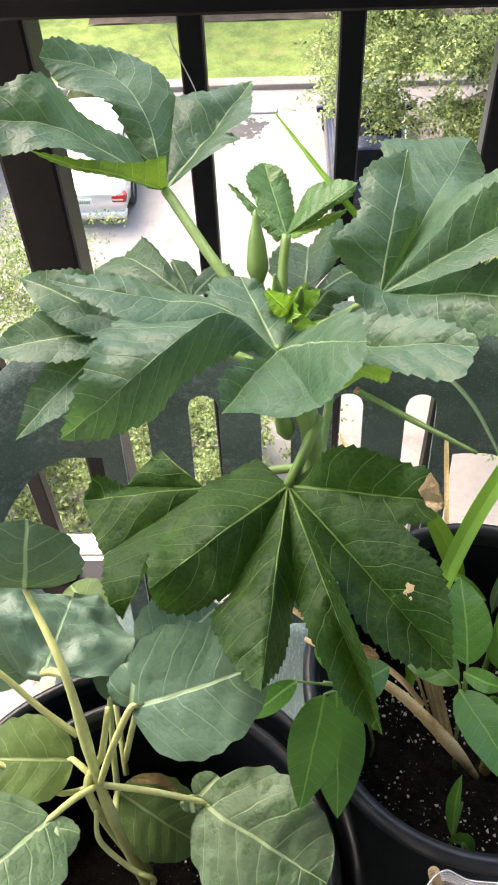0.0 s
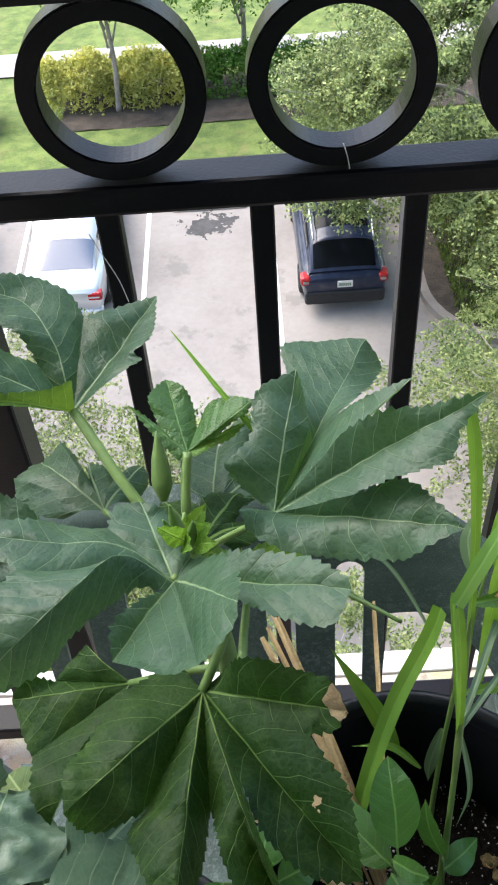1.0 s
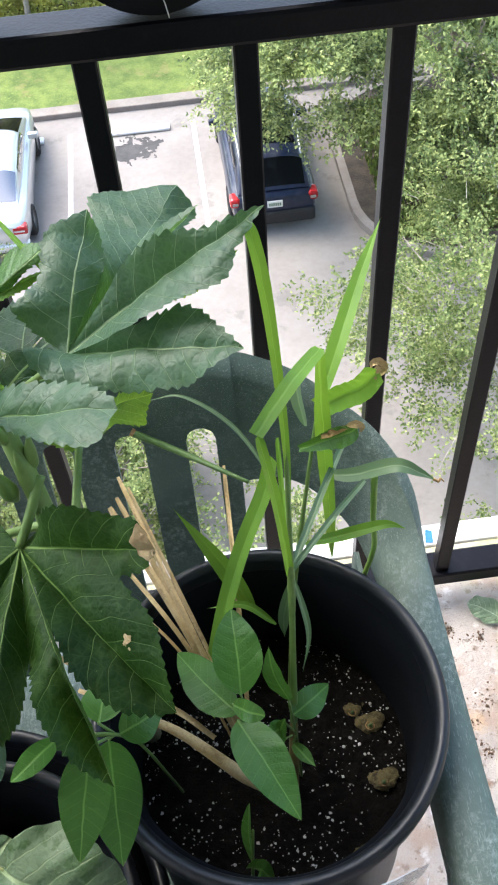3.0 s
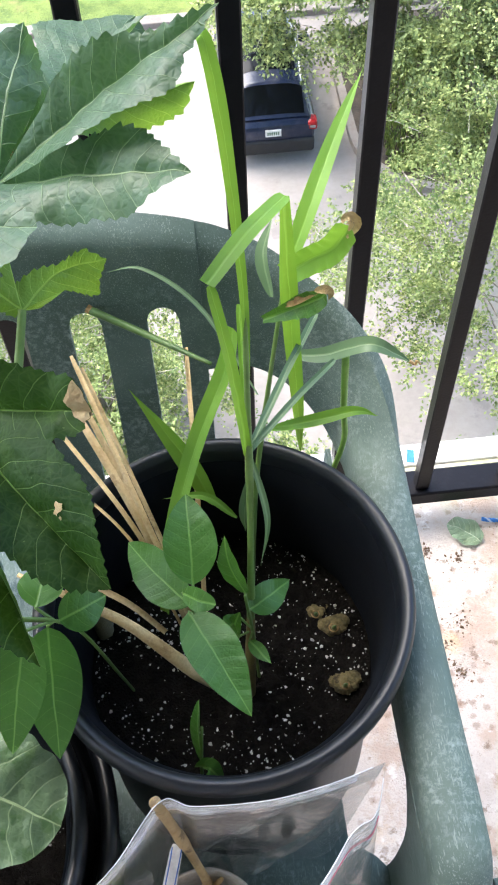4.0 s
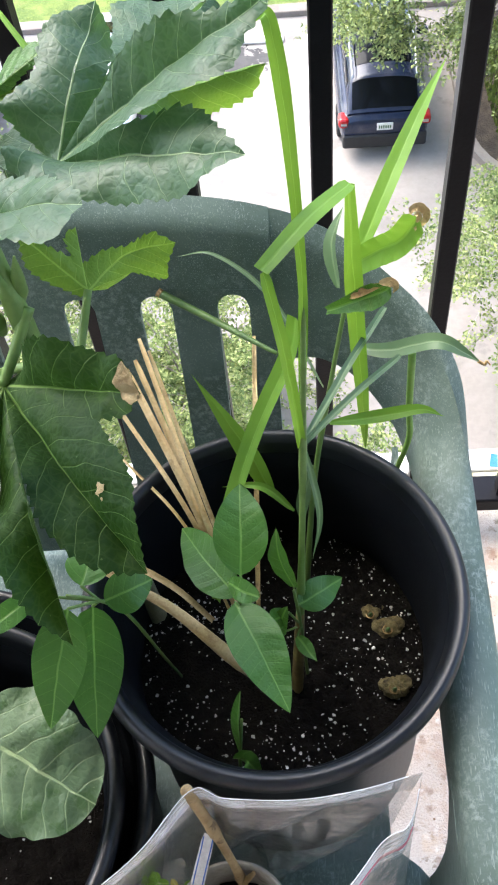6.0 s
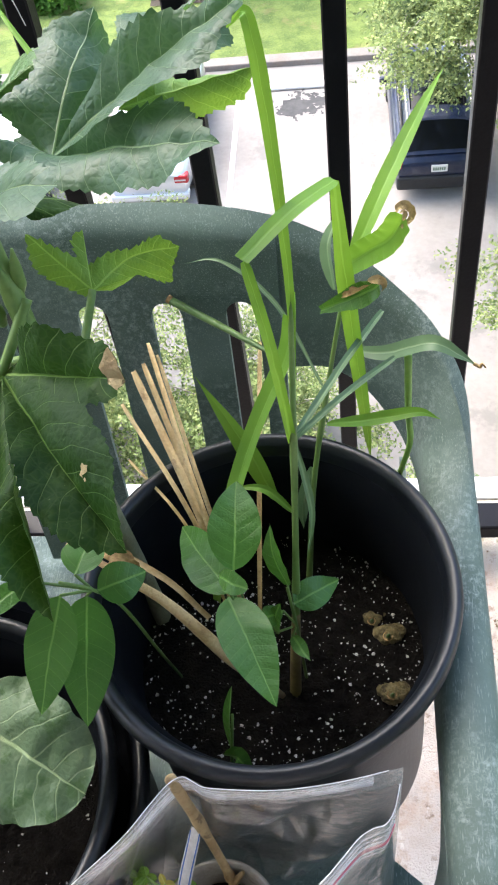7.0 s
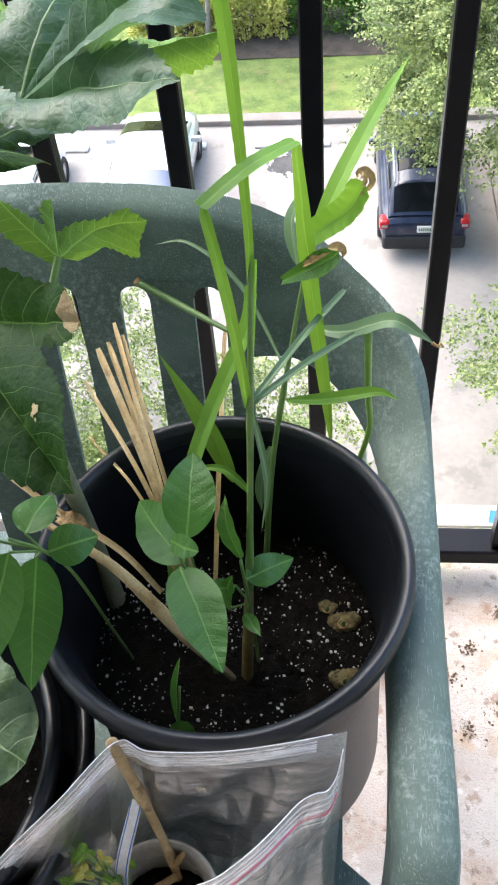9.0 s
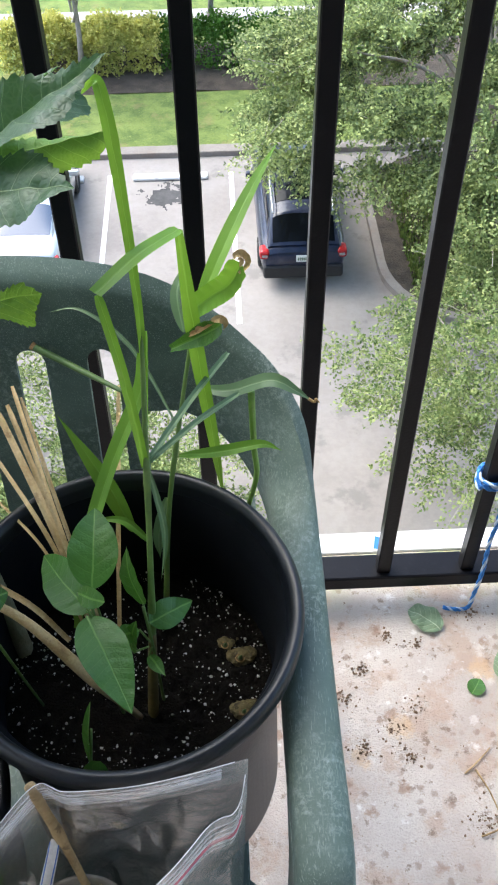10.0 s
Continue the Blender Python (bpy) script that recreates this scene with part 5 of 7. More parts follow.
# ---- ginger, straw and seedlings in the large pot ----
def ginger():
    ob = thing("ginger_plant", "tall green ginger shoots with long folded strap leaves", "plant", (0.1929, -0.4344, 0.5648))
    stem("stem", [(0.1939, -0.4375, 0.56), (0.2008, -0.4031, 0.6719), (0.2057, -0.3695, 0.7744), (0.2088, -0.3385, 0.8513)], [0.0026, 0.0021, 0.0018, 0.0014], STEM, ob, "", 24, 9, (0.3, 0.62))
    stem("sheath", [(0.1937, -0.4385, 0.56), (0.197, -0.4225, 0.612), (0.1992, -0.4115, 0.645)], [0.0042, 0.0036, 0.0027], SHEATH, ob, "reddish brown sheath", 12, 9)
    strap = blade("leaf", [(0.2058, -0.3623, 0.7806), (0.2087, -0.3405, 0.8512), (0.205, -0.3216, 0.9332), (0.2005, -0.309, 0.972), (0.1965, -0.303, 0.9775), (0.189, -0.298, 0.968)], 0.0073, (0.2, -1, 0.35), GRASSY, ob, "long strap leaf bent over at its top", shape="rise", fold=0.3, rows=60, cols=7)
    blade("leaf_end", [(0.118, -0.258, 0.9), (0.094, -0.258, 0.925), (0.05, -0.205, 0.955)], 0.004, (0.1, -0.9, 0.5), GRASSY, strap, shape="strap", fold=0.3, rows=30, cols=7)
    folded = blade("leaf", [(0.2047, -0.3706, 0.7704), (0.1992, -0.3669, 0.8399), (0.192, -0.3647, 0.8965)], 0.00592, (0.3, -1, 0.2), GRASSY, ob, "sharply folded strap leaf", shape="band", fold=0.5, rows=24, cols=7)
    blade("fold", [(0.191, -0.3646, 0.897), (0.2117, -0.3375, 0.8999), (0.2323, -0.3096, 0.8952)], 0.00925, (-0.3, -0.6, 0.9), GRASSY, folded, shape="band", fold=0.1, rows=24, cols=7)
    blade("fold_end", [(0.2323, -0.3096, 0.8952), (0.2372, -0.3001, 0.8038), (0.2444, -0.2894, 0.7073), (0.2495, -0.2787, 0.6268)], 0.00999, (-0.1, -1, 0.2), GRASSY, folded, shape="strap", fold=0.25, rows=36, cols=7)
    stem("stem", [(0.2027, -0.3657, 0.575), (0.2116, -0.3334, 0.6759), (0.2259, -0.3013, 0.7546), (0.2363, -0.2801, 0.8048)], [0.0024, 0.0015, 0.0013], STEM, ob, "", 20, 8, (0.5,))
    blade("leaf", [(0.2363, -0.2781, 0.8048), (0.2539, -0.2499, 0.8312), (0.2786, -0.2048, 0.855), (0.2965, -0.1724, 0.867)], 0.01184, (-0.5, -0.7, 0.6), GRASSY, ob, shape="spear", fold=0.3, rows=34, cols=9)
    curled = blade("leaf", [(0.2371, -0.285, 0.8188), (0.2484, -0.292, 0.8335), (0.2595, -0.3, 0.8489), (0.2668, -0.305, 0.868)], 0.0155, (-0.4, -0.8, 0.5), GRASSY, ob, "curled leaf with a withered brown tip", shape="band", fold=0.55, wave=0.09, rows=28, cols=11)
    blade("withered_tip", [(0.2648, -0.306, 0.861), (0.2698, -0.3052, 0.866), (0.2702, -0.3046, 0.8705), (0.267, -0.304, 0.8738), (0.2632, -0.3045, 0.8728), (0.2622, -0.3056, 0.8702)], 0.0052, (-0.5, -0.8, 0.3), STRAW, curled, shape="rise", fold=0.35, wave=0.08, rows=40, cols=7)
    blade("withered_tip", [(0.2655, -0.306, 0.8655), (0.2668, -0.3062, 0.8695), (0.2655, -0.3066, 0.8718), (0.2635, -0.307, 0.8705)], 0.0028, (-0.4, -0.8, 0.5), STRAW, curled, shape="spear", fold=0.4, wave=0.1, rows=18, cols=5)
    low = blade("leaf", [(0.2217, -0.302, 0.8015), (0.2385, -0.31, 0.8167), (0.25, -0.316, 0.829), (0.254, -0.318, 0.8346)], 0.0145, (-0.4, -0.8, 0.5), SEEDLING, ob, "rolled leaf with a scorched brown rim", shape="rise", fold=0.6, wave=0.08, rows=24, cols=9)
    blade("withered_rim", [(0.2335, -0.3078, 0.8165), (0.244, -0.3135, 0.829), (0.2545, -0.3185, 0.839)], 0.0042, (-0.4, -0.8, 0.5), BROWN, low, shape="spear", fold=0.3, wave=0.15, rows=16, cols=5)
    blade("withered_tip", [(0.2478, -0.3162, 0.8355), (0.2535, -0.3175, 0.8372), (0.2562, -0.318, 0.834), (0.2548, -0.3187, 0.8295)], 0.0052, (-0.4, -0.8, 0.5), STRAW, low, shape="spear", fold=0.3, wave=0.08, rows=18, cols=5)
    blade("leaf", [(0.2295, -0.28, 0.795), (0.2263, -0.265, 0.8154), (0.2335, -0.2505, 0.8301)], 0.011, (-0.8, -0.5, 0.4), GRASSY_BLUE, ob, shape="spear", fold=0.4, rows=20, cols=7)
    # pale rolled young leaves from the node
    for tip, w in (((0.2573, -0.272, 0.768), 0.0046), ((0.2633, -0.306, 0.7637), 0.004)):
        a, b = Vector((0.2057, -0.3696, 0.7704)), Vector(tip)
        blade("leaf", [a, a.lerp(b, 0.5) + Vector((0, 0, 0.003)), b], w, (-0.3, -0.7, 0.7), GRASSY_BLUE, ob, shape="band", fold=0.6, rows=22, cols=7)
    arching = blade("leaf", [(0.2388, -0.285, 0.7483), (0.2583, -0.292, 0.752), (0.2839, -0.302, 0.7704), (0.3001, -0.306, 0.7642), (0.3117, -0.308, 0.7552)], 0.0105, (-0.2, -0.4, 0.9), GRASSY_BLUE, ob, "arching bluish leaf", shape="spear", fold=0.25, rows=30, cols=7)
    stem("withered_tip", [(0.309, -0.3075, 0.7572), (0.3128, -0.3082, 0.7548), (0.3136, -0.3075, 0.7572), (0.316, -0.3085, 0.7545)], [0.0012, 0.0005], BROWN, arching, "", 14, 5)
    blade("leaf", [(0.2218, -0.322, 0.722), (0.2499, -0.316, 0.7179), (0.2772, -0.316, 0.724), (0.2916, -0.319, 0.7198)], 0.0085, (-0.2, -0.4, 0.9), GRASSY, ob, shape="spear", fold=0.3, rows=24, cols=7)
    stem("leaf_stalk", [(0.2715, -0.3, 0.7585), (0.2729, -0.302, 0.7072), (0.2747, -0.304, 0.6772), (0.2681, -0.308, 0.6457)], [0.0024, 0.0019], GRASSY_STALK, ob)
    # wide blade leaning towards the straw, and narrow ones behind it
    blade("leaf", [(0.2045, -0.301, 0.795), (0.199, -0.304, 0.765), (0.18, -0.322, 0.728), (0.163, -0.345, 0.69), (0.15, -0.368, 0.65), (0.143, -0.385, 0.61)], 0.0125, (-0.6, -0.6, 0.6), GRASSY, ob, shape="band", fold=0.3, rows=36, cols=9)
    blade("leaf", [(0.1834, -0.3237, 0.6422), (0.1649, -0.3071, 0.6855), (0.1361, -0.2825, 0.7269)], 0.0148, (-0.2, -0.9, 0.6), GRASSY, ob, shape="spear", fold=0.3, rows=28, cols=9)
    blade("leaf", [(0.1975, -0.3388, 0.6466), (0.1771, -0.3279, 0.6608), (0.1487, -0.3224, 0.6536)], 0.00592, (-0.2, -0.6, 0.9), GRASSY, ob, shape="spear", fold=0.3, rows=20, cols=7)
    blade("leaf", [(0.2203, -0.2691, 0.6892), (0.1879, -0.2275, 0.7339), (0.1524, -0.2057, 0.754), (0.126, -0.2025, 0.7511)], 0.0033, (0, -0.5, 0.9), GRASSY_BLUE, ob, "thin drooping bluish leaf", shape="spear", fold=0.2, rows=28, cols=7)
    rolled = stem("leaf", [(0.1905, -0.262, 0.7181), (0.1468, -0.225, 0.7128), (0.1105, -0.204, 0.7191)], [0.0014, 0.0026, 0.003], STEM_DARK, ob, "rolled cut-off leaf", 20, 9)
    stem("cut_end", [(0.1118, -0.2048, 0.7188), (0.1105, -0.2039, 0.7194), (0.1092, -0.2032, 0.72)], [0.0031, 0.0032], BROWN, rolled, "", 5, 9)
    blade("leaf", [(0.2058, -0.3686, 0.7705), (0.207, -0.3347, 0.7967), (0.2081, -0.307, 0.8208)], 0.0037, (-0.5, -0.8, 0.3), GRASSY, ob, shape="band", fold=0.6, rows=18, cols=5)
    blade("leaf", [(0.2106, -0.3281, 0.6857), (0.2035, -0.3387, 0.6563), (0.2026, -0.3442, 0.6352)], 0.009, (-0.2, -0.8, 0.5), GRASSY_BLUE, ob, shape="spear", fold=0.4, rows=18, cols=7)
    blade("leaf", [(0.2057, -0.3696, 0.7704), (0.213, -0.387, 0.726), (0.208, -0.395, 0.6822)], 0.00444, (0.4, -0.8, 0.2), GRASSY_BLUE, ob, shape="spear", fold=0.4, rows=18, cols=5)


ginger()


def straw():
    ob = thing("dry_ginger_stalks", "bundle of dry straw-coloured ginger stalks", "dry stalks", (0.1566, -0.3938, 0.5854))
    ends = [
        ((0.1717, -0.4191, 0.5748), (0.1398, -0.3525, 0.6707), (0.0964, -0.2355, 0.709), 0.0035), ((0.1687, -0.4142, 0.5753), (0.1368, -0.3535, 0.6687), (0.0897, -0.2626, 0.7101), 0.005),
        ((0.1748, -0.4144, 0.5756), (0.144, -0.3517, 0.667), (0.1025, -0.2416, 0.7029), 0.0028), ((0.1667, -0.4092, 0.5755), (0.1327, -0.3554, 0.6665), (0.0813, -0.2805, 0.6972), 0.003),
        ((0.1728, -0.4094, 0.5758), (0.139, -0.3497, 0.6632), (0.0941, -0.2511, 0.705), 0.004), ((0.1646, -0.4141, 0.5752), (0.1296, -0.3596, 0.6585), (0.0852, -0.3107, 0.6741), 0.002),
    ]
    for a, b, c, w in ends:
        blade("stalk", [a, b, c], w * 1.1, (0.3, -0.8, 0.6), STRAW, ob, shape="band", fold=0.5, wave=0.05, rows=26, cols=7, seed=w * 900)
    stem("stalk", [(0.1866, -0.441, 0.5829), (0.1614, -0.4437, 0.6469), (0.1291, -0.4283, 0.6874), (0.1052, -0.4184, 0.7029), (0.067, -0.3994, 0.7123)], [0.0022, 0.0045, 0.0032, 0.0026, 0.0014], STRAW, ob, "", 26, 8)
    blade("stalk", [(0.1453, -0.4172, 0.65), (0.1224, -0.406, 0.6788), (0.083, -0.3899, 0.6984), (0.052, -0.374, 0.7136)], 0.004, (0, -0.4, 1), STRAW, ob, shape="band", fold=0.5, rows=22, cols=5)
    blade("stalk", [(0.169, -0.3844, 0.5771), (0.1723, -0.3234, 0.6419), (0.1749, -0.2332, 0.7035)], 0.004, (-0.4, -0.8, 0.5), STRAW, ob, "thin brown stalk", shape="band", fold=0.4, rows=22, cols=5)
    blade("withered_leaf", [(0.1114, -0.4155, 0.7052), (0.0999, -0.41, 0.7141), (0.0877, -0.4038, 0.7103)], 0.014, (-0.2, -0.5, 0.9), BROWN, ob, "crumpled brown leaf", shape="egg", wave=0.25, fold=0.3, rows=16, cols=9)


straw()


def seedlings():
    ob = thing("longan_seedling", "small seedling with glossy pointed green leaves", "plant", (0.1766, -0.4342, 0.574))
    stem("stem", [(0.1746, -0.434, 0.564), (0.168, -0.4282, 0.6311), (0.1654, -0.4167, 0.7008)], [0.0015, 0.001], STEM, ob)
    stem("stem", [(0.2021, -0.425, 0.5665), (0.1998, -0.419, 0.633), (0.1965, -0.4129, 0.6808)], [0.0012, 0.001], STEM, ob)
    leaves = [
        ((0.1665, -0.4127, 0.702), (0.167, -0.36, 0.7173), 0.032, "oval", (0.1, -0.6, 0.8)),
        ((0.1635, -0.417, 0.6842), (0.1263, -0.3632, 0.6717), 0.03, "oval", (-0.3, -0.5, 0.8)),
        ((0.1623, -0.4229, 0.6887), (0.1926, -0.4874, 0.6841), 0.031, "egg", (0.2, -0.3, 1)),
        ((0.161, -0.4244, 0.7177), (0.1794, -0.4389, 0.7293), 0.013, "round", (0, -0.6, 0.8)),
        ((0.1965, -0.4108, 0.6809), (0.1874, -0.3858, 0.7098), 0.02, "spear", (-0.8, -0.5, 0.5)),
        ((0.1987, -0.4133, 0.6618), (0.2265, -0.3912, 0.6515), 0.02, "egg", (0.1, -0.5, 0.9)),
        ((0.1925, -0.4182, 0.6613), (0.1819, -0.4327, 0.6793), 0.013, "oval", (-0.5, -0.6, 0.7)),
        ((0.1864, -0.4234, 0.6417), (0.1923, -0.4229, 0.6802), 0.012, "oval", (-0.5, -0.6, 0.5)),
        ((0.1967, -0.4238, 0.6373), (0.2087, -0.4439, 0.646), 0.009, "spear", (0.1, -0.5, 0.9)),
    ]
    for n, (a, b, w, shape, up) in enumerate(leaves):
        a, b = Vector(a), Vector(b)
        mid = a.lerp(b, 0.5) + Vector(up).normalized() * 0.004
        blade("leaf", [a, mid, b], w, up, SEEDLING, ob, shape=shape, fold=0.12, wave=0.02, rows=24, cols=9, seed=n * 2.3)
        stem("petiole", [a, a.lerp(Vector((0.1742, -0.4233, 0.6316)) if n < 4 else Vector((0.1997, -0.4188, 0.6425)), 0.8)], [0.0008, 0.0007], STEM, ob, "", 5, 6)
    low = thing("longan_seedling", "tiny seedling with two narrow drooping leaves", "plant", (0.1585, -0.4936, 0.5692))
    stem("stem", [(0.1586, -0.4947, 0.5644), (0.1592, -0.4934, 0.6074), (0.163, -0.478, 0.6467)], [0.0014, 0.0009], STEM, low)
    blade("leaf", [(0.1592, -0.4914, 0.6124), (0.1652, -0.4965, 0.6248), (0.1725, -0.5018, 0.6094)], 0.014, (0.2, -0.6, 0.8), SEEDLING, low, shape="egg", fold=0.2, rows=16, cols=7)
    blade("leaf", [(0.1602, -0.4894, 0.6125), (0.16, -0.478, 0.6369), (0.1631, -0.4646, 0.657)], 0.013, (-0.9, -0.4, 0.2), SEEDLING, low, shape="oval", fold=0.3, rows=16, cols=7)
    vine = thing("hanging_seedling", "seedling with five broad leaves hanging over the pot rim", "plant", (0.1153, -0.4226, 0.5818))
    stem("stem", [(0.1156, -0.4228, 0.5675), (0.1124, -0.4318, 0.6287), (0.101, -0.4307, 0.6915), (0.09, -0.4341, 0.7203), (0.0769, -0.4397, 0.7395)], [0.001, 0.0011, 0.001], STEM, vine, "", 22, 7)
    for n, (a, b, w, up) in enumerate((((0.0769, -0.4449, 0.7343), (0.0622, -0.4944, 0.6879), 0.03, (-0.1, -0.8, 0.5)), ((0.0849, -0.4341, 0.7134), (0.0846, -0.4949, 0.6711), 0.033, (0.1, -0.8, 0.5)),
                                       ((0.0921, -0.4332, 0.7175), (0.1175, -0.4185, 0.713), 0.024, (0, -0.6, 0.8)), ((0.0815, -0.4297, 0.7303), (0.0905, -0.4015, 0.7291), 0.026, (-0.2, -0.5, 0.8)), ((0.0615, -0.4405, 0.7425), (0.032, -0.4585, 0.733), 0.0145, (-0.3, -0.5, 0.8)))):
        a, b = Vector(a), Vector(b)
        blade("leaf", [a, a.lerp(b, 0.5) + Vector(up).normalized() * 0.003, b], w, up, SEEDLING, vine, shape="egg" if n < 2 else "oval", fold=0.08, wave=0.015, rows=26, cols=11, seed=n + 0.4)
        stem("petiole", [(0.09, -0.4341, 0.7203), a], [0.001, 0.0009], STEM, vine, "", 5, 6)


seedlings()


def rhizome(at, size, seed):
    """A ringed, knobbly root with a side knob."""
    bm = bmesh.new()
    for off, k0 in (((0, 0, 0), 1.0), ((0.75, 0.5, -0.1), 0.7), ((-0.8, 0.35, -0.2), 0.6)):
        ball = bmesh.ops.create_icosphere(bm, subdivisions=4, radius=1.0)["verts"]
        for v in ball:
            p = v.co.copy()
            k = k0 * (1 + 0.22 * noise.noise(p * 1.7 + Vector((seed, 0, 0))) + 0.1 * noise.noise(p * 4 + Vector((0, seed, 0))) + 0.05 * noise.noise(p * 11) + 0.035 * math.sin((p.x + 0.4 * p.z) * 13 + seed))
            v.co = Vector((at[0] + (p.x * 1.2 * k + off[0]) * size, at[1] + (p.y * k + off[1]) * size, at[2] + (p.z * 0.75 * k + off[2]) * size))
    for f in bm.faces:
        f.smooth = True
    root = tagged(part("ginger_rhizome", bm, RHIZOME, None), "knobbly tan ginger rhizome half sunk in the soil", "root", "rhizomes in the soil")
    top = Vector(at) + Vector((-0.1, -0.35, 0.62)) * size
    ring = [top + Vector((math.cos(k * 0.7) * 0.42, math.sin(k * 0.7) * 0.42, 0.04 * math.sin(k * 2.1 + seed))) * size for k in range(10)]
    stem("scar_ring", ring, [0.0005, 0.0005], BROWN, root, "", 30, 5)
    stem("bud", [top - Vector((0, 0, 0.2 * size)), top + Vector((0.05, -0.1, 0.35)) * size, top + Vector((0.15, -0.15, 0.75)) * size], [0.24 * size, 0.18 * size, 0.03 * size], STEM_DARK, root, "small green bud", 10, 8)
    return root


for at, size, seed in (((0.2595, -0.4366, 0.5769), 0.0085, 1), ((0.2475, -0.3815, 0.5732), 0.0075, 2), ((0.2585, -0.394, 0.5756), 0.009, 3), ((0.2382, -0.4823, 0.5699), 0.007, 4), ((0.1718, -0.504, 0.5634), 0.006, 5)):
    rhizome((at[0], at[1], at[2] - 0.001), size * 0.85, seed)


# ---- the ground outside ----
G = -11.5


def sheet(name, x0, x1, y0, y1, z, mat, label, category, nx=2, ny=2, rough=0.0):
    v = [(x0 + (x1 - x0) * i / (nx - 1), y0 + (y1 - y0) * j / (ny - 1), z + rough * noise.noise((i * 0.7, j * 0.7, 0))) for i in range(nx) for j in range(ny)]
    return structure(name, mesh_of(name, v, [(a, b, c, d)[::-1] for a, b, c, d in grid_faces(nx, ny)], mat, None, False), mat, label, category)


sheet("ground", -900, 900, -300, 1500, G - 0.03, GRASS, "mown green lawn reaching into the distance", "lawn")
sheet("road", -60, 60, 4.6, 20.35, G, ASPHALT, "pale worn asphalt of the car park", "road")
structure("kerb", box(-60, 60, 20.35, 20.72, G - 0.1, G + 0.14, 0.03), KERB, "weathered concrete kerb along the lawn", "kerb")
sheet("lawn_strip", -60, 60, 20.72, 23.5, G + 0.1, GRASS, "green grass strip behind the kerb", "lawn", 120, 12, 0.02)
sheet("mulch_bed", -5.0, 60, 23.5, 26.4, G + 0.12, MULCH, "brown mulch bed under the hedge", "mulch bed", 70, 12, 0.06)
sheet("pavement", -60, 60, 27.35, 28.95, G + 0.02, FOOTPATH, "pale concrete footpath behind the hedge", "pavement")
sheet("planting_bed", -60, 60, -1.9, 4.4, G + 0.05, MULCH, "brown mulched bed at the foot of the building", "mulch bed", 80, 10, 0.06)
structure("kerb", box(-60, 60, 4.4, 4.6, G - 0.1, G + 0.12, 0.03), KERB, "concrete kerb beside the building's planting bed", "kerb")
for x in (-8.32, -5.34, -2.36, 0.62):
    structure("parking_line", box(x - 0.055, x + 0.055, 13.9, 19.62, G + 0.001, G + 0.008), LINE_PAINT, "white painted parking bay line", "road marking")
for x in (-6.85, -3.9, -0.87, 2.1):
    wheel_stop = part("wheel_stop", box(x - 0.92, x + 0.92, 19.3, 19.55, G, G + 0.09, 0.04), LINE_PAINT, None)
    tagged(wheel_stop, "white painted concrete wheel stop in the parking bay", "wheel stop", "wheel stops")


def stain(cx, cy, r, seed):
    """A ragged patch with spatters round it, in one mesh."""
    step = r / 22
    v, f, at = [], [], {}
    for i in range(-40, 40):
        for j in range(-40, 40):
            x, y = i * step, j * step
            n = noise.noise((x * 2.4 / r * 0.6 + seed, y * 2.4 / r * 0.6, 0.3)) * 0.55 + noise.noise((x * 5 / r + seed, y * 5 / r, 1.3)) * 0.4 + noise.noise((x * 12 / r, y * 12 / r + seed, 2.3)) * 0.25
            if math.hypot(x, y) / r < 0.78 + n:
                q = []
                for a, b in ((i, j), (i + 1, j), (i + 1, j + 1), (i, j + 1)):
                    if (a, b) not in at:
                        at[(a, b)] = len(v)
                        v.append((cx + a * step, cy + b * step, G + 0.006))
                    q.append(at[(a, b)])
                f.append(tuple(q))
    return mesh_of("stain", v, f, STAIN, None, False)


structure("oil_stain", stain(-0.9, 18.65, 0.62, 4.0), STAIN, "dark blotchy oil stain on the asphalt", "stain")
# island with a rounded kerb
isl = []
n = 40
for k in range(n):
    q, c = divmod(k, 10)
    a = math.pi / 2 * (q + c / 9)
    mx, my = (1, 1, -1, -1)[q], (1, -1, -1, 1)[q]
    isl.append((7.0 + mx * 1.3 + 2.0 * math.sin(a), 16.85 + my * 1.3 + 2.0 * math.cos(a)))
isl = isl[::-1]
iv = [(x, y, G + z) for z in (0.0, 0.15) for x, y in isl] + [(7.0 + (x - 7.0) * 0.945, 16.85 + (y - 16.85) * 0.945, G + 0.15) for x, y in isl] + [(7.0, 16.85, G + 0.2)]
structure("island_kerb", mesh_of("island_kerb", iv[:-1], grid_faces(3, n, True), KERB, None, False), KERB, "rounded concrete kerb of the planted island", "kerb")
structure("island_bed", mesh_of("island_bed", [*[(x, y, z - 0.012) for x, y, z in iv[2 * n : 3 * n]], iv[-1]], [(k, (k + 1) % n, n) for k in range(n)], MULCH), MULCH, "planted island with dark mulch and low growth", "planting bed")


# ---- foliage ----
TWIG = plain("pale_twig_bark", (0.3, 0.27, 0.22, 1), (0.46, 0.42, 0.36, 1), 0.9, scale=5, fine=40, bump=0.2)

